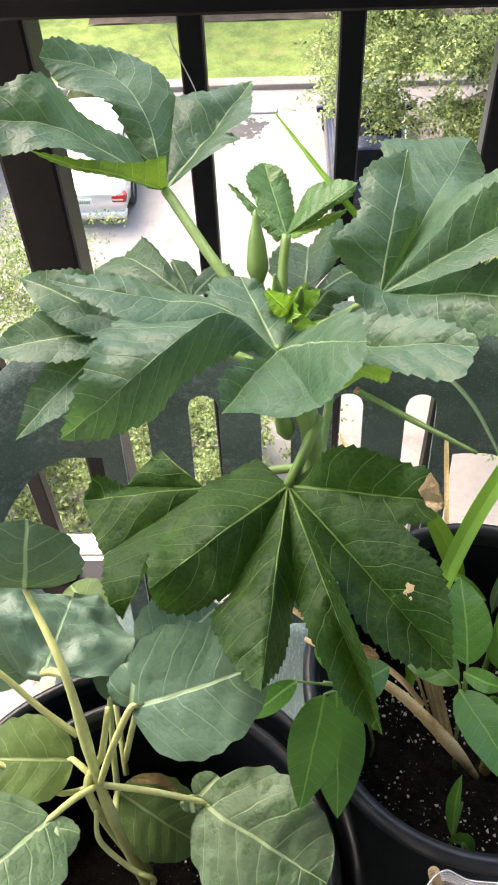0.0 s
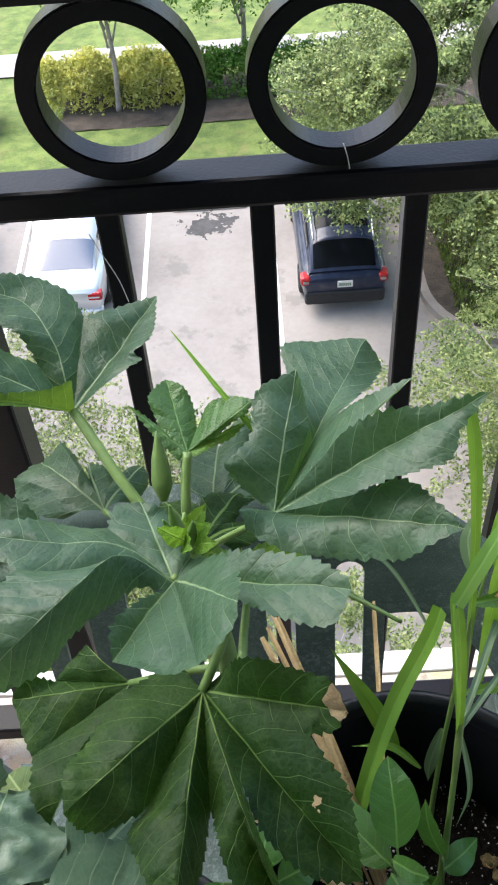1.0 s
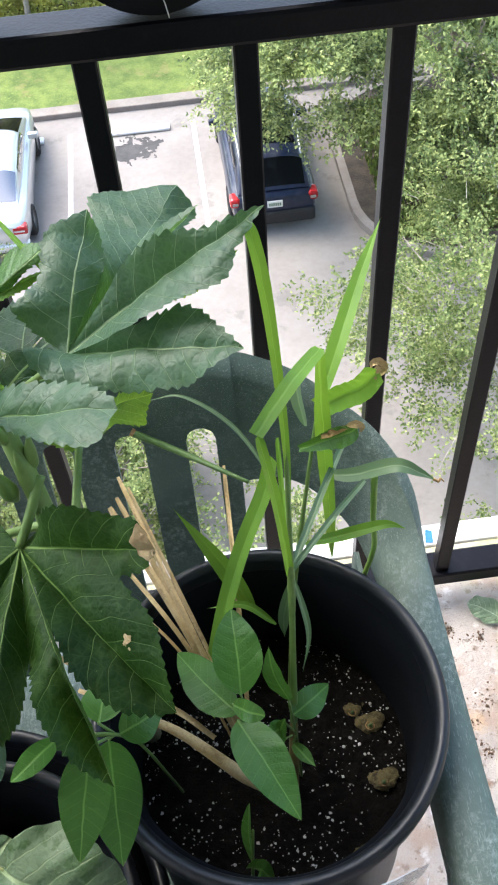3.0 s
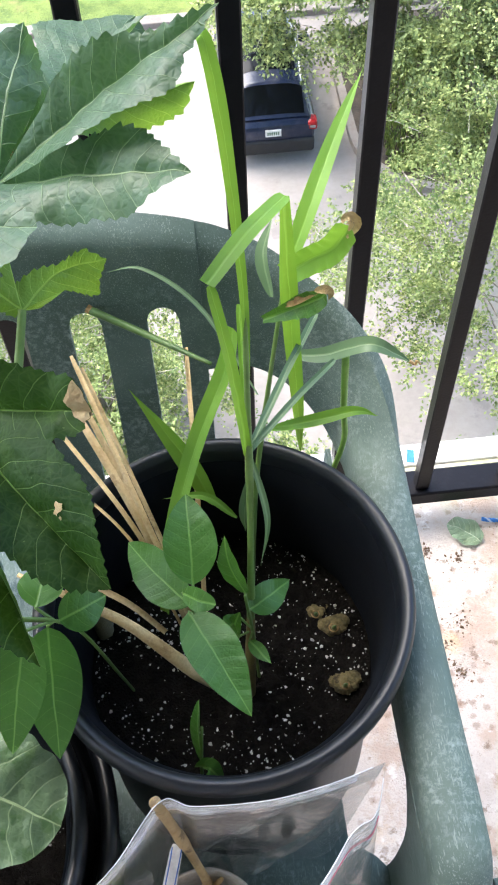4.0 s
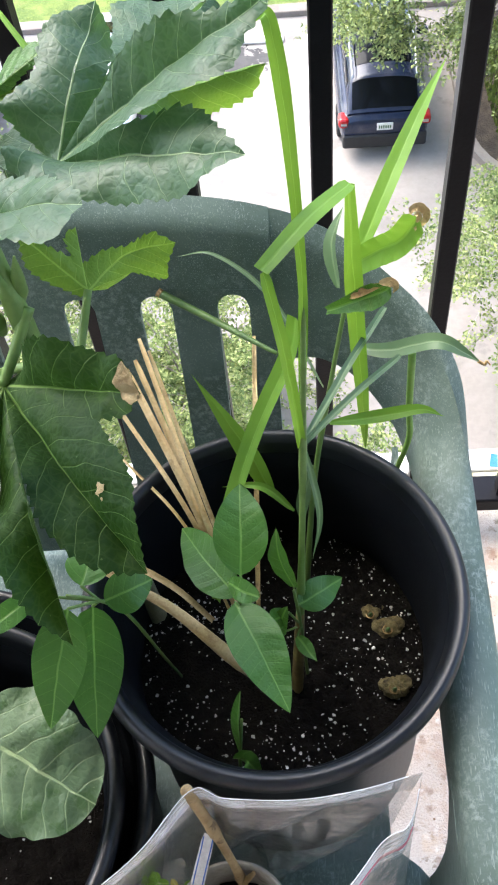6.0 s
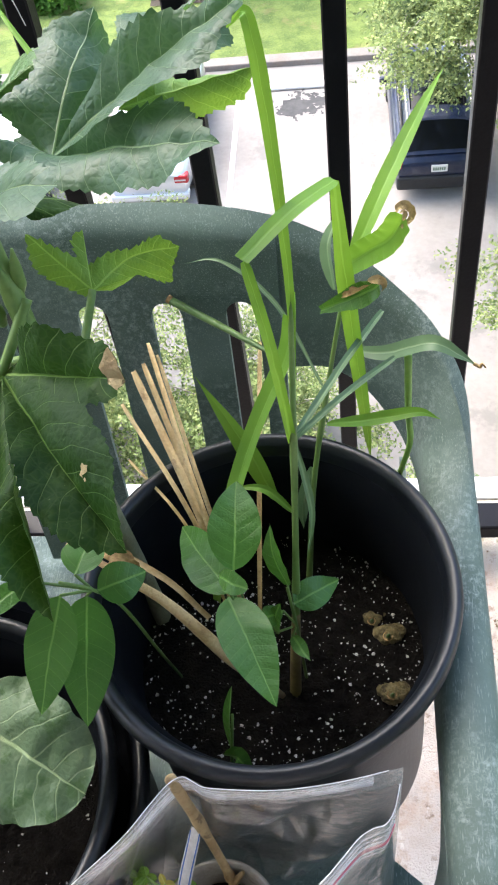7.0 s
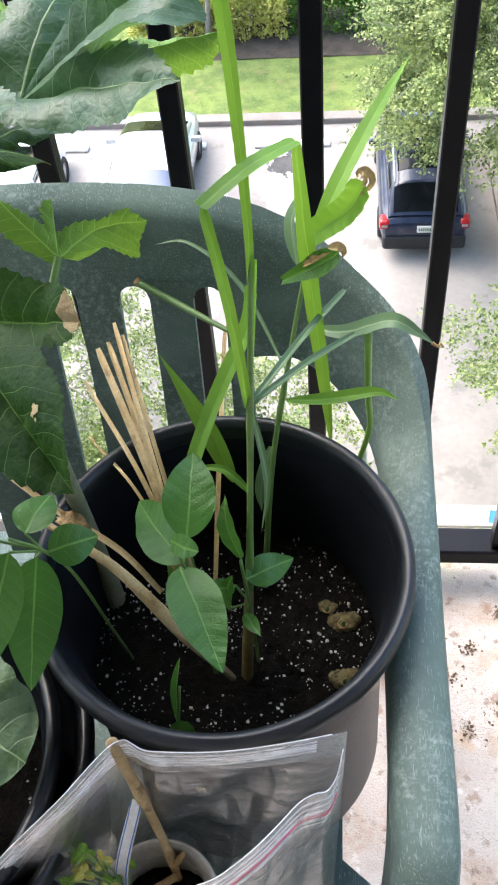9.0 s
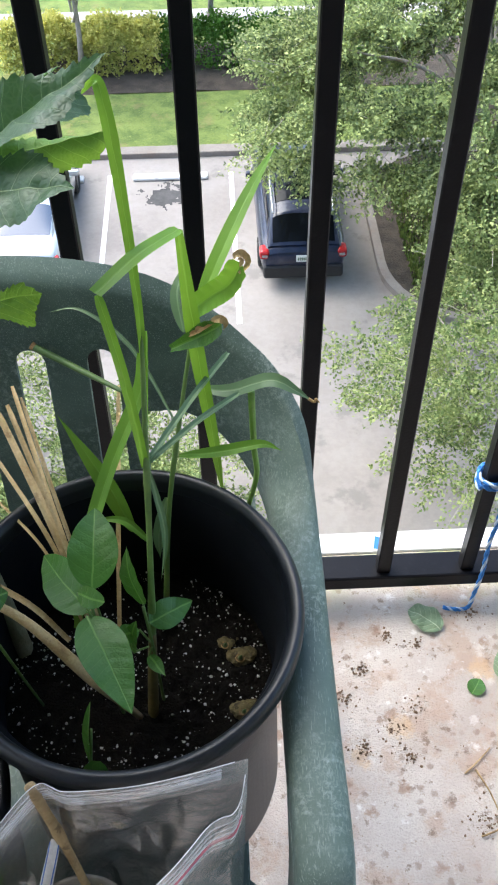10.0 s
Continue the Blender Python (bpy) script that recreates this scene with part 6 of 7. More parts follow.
def leaf_cloud(name, centres, ways, per, size, spread, mat, seed, parent, droop=0.2, label=""):
    """Small folded leaves along many twigs, in one mesh."""
    rng = np.random.default_rng(seed)
    c, d = np.repeat(centres, per, 0), np.repeat(ways, per, 0)
    m = len(c)
    s = np.tile(np.linspace(0, 1, per), len(centres))[:, None]
    p = c + d * s * spread[0] + rng.normal(0, spread[1], (m, 3)) - np.array([0, 0, droop]) * spread[0] * s**2
    a = rng.normal(0, 1, (m, 3)) + d * 0.8
    a /= np.linalg.norm(a, axis=1)[:, None]
    b = np.cross(a, rng.normal(0, 0.45, (m, 3)) + np.array([0, 0, 1.0]))
    b /= np.linalg.norm(b, axis=1)[:, None] + 1e-9
    up = np.cross(b, a)
    l = size * rng.uniform(0.6, 1.25, (m, 1))
    v = np.stack([p, p + a * l * 0.5 + b * l * 0.3 + up * l * 0.06, p + a * l, p + a * l * 0.5 - b * l * 0.3 + up * l * 0.06], 1).reshape(-1, 3)
    f = np.arange(4 * m).reshape(-1, 4)
    me = bpy.data.meshes.new(name)
    me.from_pydata(v.tolist(), [], f.tolist())
    me.materials.append(mat)
    return part(name, me, mat, parent, label)


def tree(name, label, foot, crown, radii, clumps, twigs, per, size, mat, seed, trunk=0.12, group="", reach=0.5, fill=0.5, limbs=9, clump=0.2):
    """Trunk, limbs, and a crown of leafy sprays gathered in clumps round the limbs' ends."""
    ob = thing(name, label, "tree", foot, group)
    rng = np.random.default_rng(seed)
    top, base = Vector(crown), Vector(foot)
    stem("trunk", [base, base.lerp(top, 0.4) + Vector((0.1, 0.05, 0)), top], [trunk, trunk * 0.75, trunk * 0.3], BARK, ob, "", 14, 10)
    ways = rng.normal(0, 1, (clumps, 3))
    ways[:, 2] = np.abs(ways[:, 2]) * 0.95 - 0.4
    ways /= np.linalg.norm(ways, axis=1)[:, None]
    bulge = np.array([1 + 0.3 * noise.noise(Vector(w) * 1.9 + Vector((seed, 0, 0))) + 0.22 * noise.noise(Vector(w) * 4.6 + Vector((0, seed, 0))) for w in ways])
    hearts = np.array(crown) + ways * np.array(radii) * (rng.uniform(fill, 1, clumps) ** 0.6 * bulge)[:, None]
    for k in range(limbs):
        end = Vector(hearts[k * 5 % clumps])
        start = base.lerp(top, 0.4 + 0.55 * k / limbs)
        stem("limb", [start, start.lerp(end, 0.5) + Vector((0, 0, 0.12 * (end - start).length)), end], [trunk * 0.4, trunk * 0.22, 0.01], BARK, ob, "", 12, 6)
    c = np.repeat(hearts, twigs, 0) + rng.normal(0, clump, (clumps * twigs, 3)) * np.array([1, 1, 0.55])
    out = np.repeat(ways, twigs, 0) * 0.7 + rng.normal(0, 0.6, (clumps * twigs, 3)) * np.array([1, 1, 0.5])
    out /= np.linalg.norm(out, axis=1)[:, None]
    leaf_cloud("crown", c, out, per, size, (reach, size * 0.55), mat, seed, ob, 0.3)
    pick = rng.random(len(c)) < 0.22
    a, d = c[pick], out[pick]
    wide = np.cross(d, rng.normal(0, 1, d.shape))
    wide *= 0.0045 / np.linalg.norm(wide, axis=1)[:, None]
    mid = a + d * reach * 0.5 - np.array([0, 0, 0.3]) * reach * 0.25
    end = a + d * reach - np.array([0, 0, 0.3]) * reach
    back = a - d * reach * 0.5
    v = np.stack([back - wide, back + wide, mid - wide, mid + wide, end], 1).reshape(-1, 3)
    k = np.arange(len(a))[:, None] * 5
    f = (k + np.array([0, 1, 3, 2])).tolist() + (k + np.array([2, 3, 4])).tolist()
    me = bpy.data.meshes.new("twig")
    me.from_pydata(v.tolist(), [], f)
    me.materials.append(TWIG)
    tagged(part("twig", me, TWIG, ob, "pale grey twigs"), "pale grey twigs", "", "", "stuff")
    return ob


tree("oak_tree", "broad spreading oak with small grey-green leaves", (6.6, 16.4, G + 0.15), (5.3, 15.1, -7.1), (4.1, 3.3, 2.9), 330, 14, 40, 0.078, OAK, 11, 0.2, "", 0.6, 0.62, 14, 0.13)
tree("oak_tree", "tall oak with fine leaves behind the parking bays", (7.2, 22.0, G + 0.1), (6.8, 21.4, -5.9), (4.8, 3.4, 4.0), 330, 14, 36, 0.09, OAK, 12, 0.22, "", 0.65, 0.62, 14, 0.14)
tree("young_tree", "airy young tree with yellow-green leaves by the building", (4.6, 5.0, G), (5.2, 9.0, -8.9), (2.9, 3.3, 2.1), 260, 10, 26, 0.064, YELLOW, 13, 0.05, "young trees by the building", 0.42, 0.25, 20, 0.12)
tree("young_tree", "airy young tree with yellow-green leaves by the building", (-1.5, 8.2, G), (-1.5, 8.2, -9.7), (2.2, 2.0, 1.4), 130, 8, 26, 0.06, YELLOW, 14, 0.05, "young trees by the building", 0.45, 0.1, 12, 0.14)
tree("young_tree", "low leafy young tree at the building's foot", (0.4, 3.4, G), (0.5, 4.6, -9.6), (2.6, 1.3, 1.6), 130, 8, 30, 0.058, YELLOW, 15, 0.05, "young trees by the building", 0.42, 0.1, 12, 0.13)
tree("young_tree", "airy young tree with yellow-green leaves by the building", (-4.7, 9.8, G), (-4.7, 9.8, -9.3), (2.3, 2.8, 1.6), 160, 8, 24, 0.06, YELLOW, 16, 0.05, "young trees by the building", 0.45, 0.1, 12, 0.14)
tree("garden_tree", "small garden tree with slim grey trunk behind the hedge", (-3.4, 24.5, G + 0.1), (-3.5, 24.9, -7.7), (1.5, 1.3, 1.1), 90, 9, 16, 0.1, DARKBUSH, 17, 0.09, "", 0.4, 0.3, 8, 0.15)
tree("garden_tree", "small garden tree with dense green crown behind the hedge", (0.2, 27.0, G + 0.1), (0.2, 27.0, -8.4), (2.2, 1.8, 1.9), 130, 9, 16, 0.1, DARKBUSH, 18, 0.1, "", 0.45, 0.3, 8, 0.15)


def shrub_row(name, label, x0, x1, y0, y1, h, mat, count, size, seed):
    rng = np.random.default_rng(seed)
    u = rng.uniform(0, 1, (count, 3))
    x = x0 + (x1 - x0) * u[:, 0]
    lump = np.array([0.85 + 0.22 * noise.noise((a * 1.3, seed, 0)) + 0.12 * noise.noise((a * 3.7, seed, 4)) for a in x])
    ang = math.pi * u[:, 1]
    k = 0.75 + 0.25 * u[:, 2]
    y = (y0 + y1) / 2 + (y1 - y0) / 2 * np.cos(ang) * lump * k
    z = G + 0.1 + h * np.abs(np.sin(ang)) ** 0.6 * lump * k
    c = np.stack([x, y, z], 1)
    w = np.stack([rng.normal(0, 0.5, count), np.cos(ang), np.sin(ang)], 1)
    return tagged(leaf_cloud(name, c, w, 9, size, (0.16, 0.05), mat, seed, None, 0.0), label, "hedge", "", "stuff")


shrub_row("hedge", "golden yellow-green clipped hedge", -5.6, -1.2, 24.5, 26.2, 1.3, HEDGE, 2300, 0.11, 31)
shrub_row("hedge", "dull green clipped hedge", -1.2, 4.8, 24.7, 26.2, 1.2, DARKBUSH, 1600, 0.11, 32)
shrub_row("hedge", "green fern-like border shrubs", -12.0, -6.9, 23.5, 25.0, 0.9, DARKBUSH, 1400, 0.16, 33)
shrub_row("hedge", "leafy shrubs along the foot of the building", -12, 8, 2.0, 4.3, 1.6, YELLOW, 3600, 0.09, 34)
shrub_row("hedge", "loose light green shrubs in a bed beside the car park", -6.4, -0.3, 6.4, 9.8, 1.2, YELLOW, 3200, 0.085, 35)


def tufts(name, label, x0, x1, y0, y1, z, count, h, mat, seed):
    rng = np.random.default_rng(seed)
    p = np.stack([rng.uniform(x0, x1, count), rng.uniform(y0, y1, count), np.full(count, z)], 1)
    w = rng.normal(0, 0.02, (count, 3))
    w[:, 2] = 0
    t = p + np.stack([rng.normal(0, 0.03, count), rng.normal(0, 0.03, count), h * rng.uniform(0.5, 1.3, count)], 1)
    v = np.stack([p - w, p + w, t], 1).reshape(-1, 3)
    me = bpy.data.meshes.new(name)
    me.from_pydata(v.tolist(), [], np.arange(3 * count).reshape(-1, 3).tolist())
    me.materials.append(mat)
    return tagged(part(name, me, mat, None), label, "grass", "", "stuff")


tufts("grass", "short green grass blades on the strip", -12, 8, 20.74, 23.5, G + 0.1, 6000, 0.012, BLADES, 41)
tufts("grass", "low green growth on the planted island", 4.35, 9.6, 14.2, 19.4, G + 0.14, 15000, 0.15, ISLAND_GREEN, 42)


# ---- cars ----
def paint(name, colour, rough=0.22, metal=0.6, coat=0.8, gloss=0.5):
    n = Nodes(name)
    co = n.coords()
    flake = n.noise(co, 900.0, 1.0)
    dust = n.step(n.noise(co, 2.2, 5.0), 0.4, 0.8)
    col = n.mix(n.math("MULTIPLY", dust, 0.08), colour, (0.5, 0.48, 0.44, 1))
    p = n.principled(Base_Color=col, Metallic=metal, Roughness=n.math("ADD", rough, n.math("MULTIPLY", flake, 0.06)), Coat_Weight=coat, Coat_Roughness=0.08, Specular_IOR_Level=gloss)
    return n.done(p.outputs[0])


SILVER = paint("silver_car_paint", (0.62, 0.64, 0.66, 1), 0.3, 0.7)
WHITE_CAR = paint("white_car_paint", (0.75, 0.75, 0.74, 1), 0.25, 0.0)
NAVY = paint("navy_car_paint", (0.006, 0.012, 0.034, 1), 0.25, 0.0, 0.3, 0.3)
def car_glass(name, ior, coat):
    n = Nodes(name)
    dust = n.noise(n.coords(), 3.0, 4.0)
    p = n.principled(Base_Color=(0.004, 0.005, 0.006, 1), Roughness=n.math("ADD", 0.03, n.math("MULTIPLY", dust, 0.06)), IOR=ior, Coat_Weight=coat, Coat_Roughness=0.02)
    return n.done(p.outputs[0])


GLASS_CAR = car_glass("tinted_car_glass", 1.2, 0.0)
GLASS_PALE = car_glass("sky_reflecting_car_glass", 3.2, 1.0)
RUBBER = plain("tyre_rubber", (0.015, 0.015, 0.015, 1), (0.03, 0.03, 0.03, 1), 0.85, scale=8, fine=80, bump=0.3)
RIM = plain("alloy_rim", (0.4, 0.4, 0.41, 1), (0.55, 0.55, 0.56, 1), 0.3, 0.8, scale=8, fine=60, bump=0.05)
RED_LAMP = plain("red_lamp_plastic", (0.3, 0.01, 0.013, 1), (0.42, 0.017, 0.018, 1), 0.15, scale=20, fine=90, bump=0.1)
TRIM = plain("black_bumper_plastic", (0.008, 0.009, 0.011, 1), (0.015, 0.016, 0.019, 1), 0.6, scale=8, fine=90, bump=0.15)
PLATE = plain("licence_plate", (0.6, 0.62, 0.6, 1), (0.7, 0.71, 0.7, 1), 0.5, scale=10, fine=60, bump=0.1)
PLATE_INK = plain("plate_ink", (0.05, 0.12, 0.06, 1), (0.07, 0.16, 0.08, 1), 0.6, scale=10, fine=60, bump=0.1)


def interp(table, y):
    ys = [r[0] for r in table]
    return [float(np.interp(y, ys, [r[k] for r in table])) for k in range(1, len(table[0]))]


def car(name, label, x, rear, length, width, low, roof, colour, rails=False, glass=GLASS_PALE, crisp=0.42):
    """A parked car with its tail towards the building. low: (y, half width, underside, belt); roof: (y, half width, height)."""
    ob = thing(name, label, "car", (x, rear + length / 2, G))
    ys = sorted({round(length * k / 60, 4) for k in range(61)} | {0.01, 0.03, 0.07, length - 0.03, length - 0.01})
    sides = 28

    def body(y, a):
        w, z0, z1 = interp(low, y)
        c, s = math.cos(a), math.sin(a)
        return (x + w * math.copysign(abs(c) ** 0.35, c), rear + y, G + (z0 + z1) / 2 + (z1 - z0) / 2 * math.copysign(abs(s) ** 0.45, s))

    v = [body(y, 2 * math.pi * k / sides) for y in ys for k in range(sides)]
    f = grid_faces(len(ys), sides, True) + [tuple(range(sides))[::-1], tuple(range((len(ys) - 1) * sides, len(ys) * sides))]
    part("body", mesh_of("body", v, f, colour), colour, ob)

    def cabin(y, a, grow=0.0):
        w, h = interp(roof, y)
        belt = interp(low, min(max(y, 0), length))[2] - 0.04
        c, s = math.cos(a), math.sin(a)
        return (x + (w + grow) * math.copysign(abs(s) ** 0.62, s), rear + y, G + belt + (max(h - belt, 0.01) + grow) * abs(c) ** crisp)

    y0, y1 = roof[0][0], roof[-1][0]
    rows, cols = 44, 33
    v = [cabin(y0 + (y1 - y0) * i / (rows - 1), math.pi * (j / (cols - 1) - 0.5)) for i in range(rows) for j in range(cols)]
    top = part("roof", mesh_of("roof", v, grid_faces(rows, cols), colour), colour, ob)

    def pane(pname, ya, yb, aa, ab, glass=glass):
        v = [cabin(ya + (yb - ya) * i / 11, radians(aa + (ab - aa) * j / 11), 0.008) for i in range(12) for j in range(12)]
        part(pname, mesh_of(pname, v, grid_faces(12, 12), glass), glass, ob)

    pane("rear_window", roof[0][0] + 0.1 * (roof[1][0] - roof[0][0]), roof[1][0] - 0.02, -50 if rails else -60, 50 if rails else 60)
    # added dark pane, standing in for the tree reflected in the roof paint
    if rails:
        pane("roof_reflection", roof[1][0] + 0.35, roof[-2][0] - 0.15, -38, 38)
    pane("windscreen", roof[-2][0] + 0.04, roof[-1][0] - 0.12 * (roof[-1][0] - roof[-2][0]), -60, 60, GLASS_CAR)
    mid = (roof[1][0] + roof[-2][0]) / 2
    for s in (-1, 1):
        pane("side_window", roof[1][0] + 0.12, mid - 0.05, s * 66, s * 83)
        pane("side_window", mid + 0.05, roof[-2][0] + 0.15, s * 66, s * 83)
        if rails:
            edge = x + s * (width / 2 - 0.11)
            lamp = part("tail_lamp", box(edge - 0.12, edge + 0.1, rear - 0.008, rear + 0.3, G + low[1][3] - 0.28, G + low[1][3] - 0.06, 0.07, 3), RED_LAMP, ob)
            part("lens_stripe", box(edge - 0.07, edge + 0.05, rear - 0.014, rear, G + low[1][3] - 0.2, G + low[1][3] - 0.14, 0.02, 2), RIM, lamp)
        else:
            lamp = part("tail_lamp", box(x + s * (width / 2 - 0.2) - 0.16, x + s * (width / 2 - 0.2) + 0.16, rear - 0.012, rear + 0.2, G + low[1][3] - 0.3, G + low[1][3] - 0.1, 0.05, 3), RED_LAMP, ob)
            part("lens_stripe", box(x + s * (width / 2 - 0.2) - 0.13, x + s * (width / 2 - 0.2) + 0.1, rear - 0.016, rear, G + low[1][3] - 0.225, G + low[1][3] - 0.185, 0.005, 1), RIM, lamp)
        part("wing_mirror", box(min(x + s * width * 0.47, x + s * width * 0.6), max(x + s * width * 0.47, x + s * width * 0.6), rear + roof[-2][0] + 0.25, rear + roof[-2][0] + 0.38, G + low[1][3] + 0.0, G + low[1][3] + 0.14, 0.04, 3), colour, ob)
        for wy in (0.19, 0.8):
            cy, r = rear + length * wy, 0.33
            prof = [(0.2, -0.1), (r - 0.03, -0.105), (r, -0.08), (r, 0.08), (r - 0.03, 0.105), (0.2, 0.1)]
            v, f = lathe(prof, (0, 0, 0), 28)
            cx = x + s * (width / 2 - 0.1)
            wheel = part("wheel", mesh_of("tyre", [(cx + z, cy + px, G + r + py) for px, py, z in v], f, RUBBER), RUBBER, ob)
            v, f = lathe([(0.0, 0.07), (0.06, 0.085), (0.17, 0.06), (0.215, 0.098), (0.215, -0.09), (0.0, -0.09)], (0, 0, 0), 20)
            part("rim", mesh_of("rim", [(cx + s * z, cy + px, G + r + py) for px, py, z in v], f, RIM), RIM, wheel)
        if rails:
            stem("roof_rail", [(x + s * width * 0.34, rear + 0.5, G + roof[1][2] + 0.02), (x + s * width * 0.35, rear + 1.4, G + roof[2][2] + 0.075), (x + s * width * 0.34, rear + 2.4, G + roof[2][2] + 0.03)], [0.018, 0.018], RIM, ob)
    part("bumper", box(x - width * 0.46, x + width * 0.46, rear - 0.05, rear + 0.22, G + 0.26, G + (0.58 if rails else 0.44), 0.06, 3), TRIM if rails else colour, ob)
    plate = part("licence_plate", box(x - 0.16, x + 0.16, rear - 0.035, rear + 0.02, G + low[1][3] - 0.32, G + low[1][3] - 0.17, 0.004, 1), PLATE, ob)
    for k in range(6):
        part("plate_bar", box(x - 0.125 + 0.043 * k, x - 0.098 + 0.043 * k, rear - 0.039, rear - 0.034, G + low[1][3] - 0.28, G + low[1][3] - 0.21), PLATE_INK, plate)
    return ob


car("suv", "dark navy blue SUV with red tail lamps facing the kerb", 2.02, 15.05, 4.5, 1.84,
    [(0, 0.80, 0.34, 0.9), (0.1, 0.86, 0.3, 1.0), (0.5, 0.91, 0.24, 1.02), (3.4, 0.92, 0.24, 1.02), (4.1, 0.88, 0.26, 0.96), (4.42, 0.78, 0.32, 0.82), (4.5, 0.66, 0.4, 0.72)],
    [(0.1, 0.76, 1.02), (0.55, 0.74, 1.52), (1.3, 0.75, 1.66), (2.4, 0.76, 1.64), (3.35, 0.8, 1.04)], NAVY, True, GLASS_CAR, 0.5)
sedan_low = [(0, 0.78, 0.36, 0.86), (0.1, 0.85, 0.3, 0.95), (0.6, 0.9, 0.24, 0.97), (3.6, 0.91, 0.24, 0.95), (4.3, 0.87, 0.26, 0.86), (4.7, 0.78, 0.3, 0.74), (4.8, 0.64, 0.38, 0.64)]
sedan_roof = [(0.62, 0.72, 0.95), (1.35, 0.76, 1.36), (2.0, 0.78, 1.46), (2.7, 0.78, 1.43), (3.9, 0.78, 1.0)]
car("sedan", "silver saloon car with red tail lamps parked nose to the kerb", -3.98, 15.15, 4.8, 1.84, sedan_low, sedan_roof, SILVER)
car("sedan", "white saloon car parked beside the silver one", -7.1, 14.2, 4.8, 1.84, sedan_low, sedan_roof, WHITE_CAR)


# ---- the zip bag and the little pot in it ----
def plastic_film(name="clear_plastic_film", least=0.09, more=0.2):
    n = Nodes(name)
    co = n.coords()
    wrinkle = n.noise(co, 55.0, 5.0, 0.6, 1.2)
    fold = n.noise(n.add("ShaderNodeMapping", {"Vector": co, "Scale": (14.0, 30.0, 70.0), "Rotation": (0.5, 0.35, 0.4)}).outputs[0], 1.0, 4.0, 0.6, 1.5)
    haze = n.math("ADD", least, n.math("MULTIPLY", n.math("MAXIMUM", n.step(n.noise(co, 30.0, 5.0, 0.65, 0.8), 0.5, 0.8), n.step(fold, 0.58, 0.72)), more))
    nrm = n.bump(n.math("ADD", wrinkle, fold), 0.55, 0.004)
    clear = n.add("ShaderNodeBsdfTransparent", {"Color": (0.97, 0.97, 0.97, 1)})
    milky = n.add("ShaderNodeBsdfDiffuse", {"Color": (0.75, 0.76, 0.78, 1), "Normal": nrm})
    shine = n.add("ShaderNodeBsdfGlossy", {"Color": (1, 1, 1, 1), "Roughness": 0.22, "Normal": nrm})
    rim = n.add("ShaderNodeFresnel", {"IOR": 1.5, "Normal": nrm}).outputs[0]
    a = n.add("ShaderNodeMixShader", {0: haze, 1: clear.outputs[0], 2: milky.outputs[0]})
    b = n.add("ShaderNodeMixShader", {0: n.math("MULTIPLY", rim, 0.4), 1: a.outputs[0], 2: shine.outputs[0]})
    return n.done(b.outputs[0])


FILM = plastic_film("clear_plastic_film", 0.06, 0.34)
FROST = plastic_film("frosted_plastic_film", 0.22, 0.35)
ZIP_RED = plain("red_zip_strip", (0.55, 0.12, 0.16, 1), (0.66, 0.2, 0.24, 1), 0.4, scale=60, fine=300, bump=0.1)
ZIP_WHITE = plain("white_zip_strip", (0.6, 0.61, 0.63, 1), (0.75, 0.76, 0.78, 1), 0.35, scale=60, fine=300, bump=0.1)
CREAM = plain("dirty_cream_plastic", (0.26, 0.235, 0.2, 1), (0.46, 0.43, 0.38, 1), 0.6, scale=45, fine=300, bump=0.25, spots=((0.1, 0.08, 0.06, 1), 70.0, 0.75))
CANE = plain("dry_cane", (0.3, 0.19, 0.08, 1), (0.5, 0.36, 0.18, 1), 0.65, scale=60, fine=400, bump=0.35, spots=((0.1, 0.06, 0.03, 1), 110.0, 0.7))
LABEL_BLUE = plain("blue_ink", (0.05, 0.13, 0.4, 1), (0.07, 0.17, 0.5, 1), 0.5, scale=60, fine=300, bump=0.05)


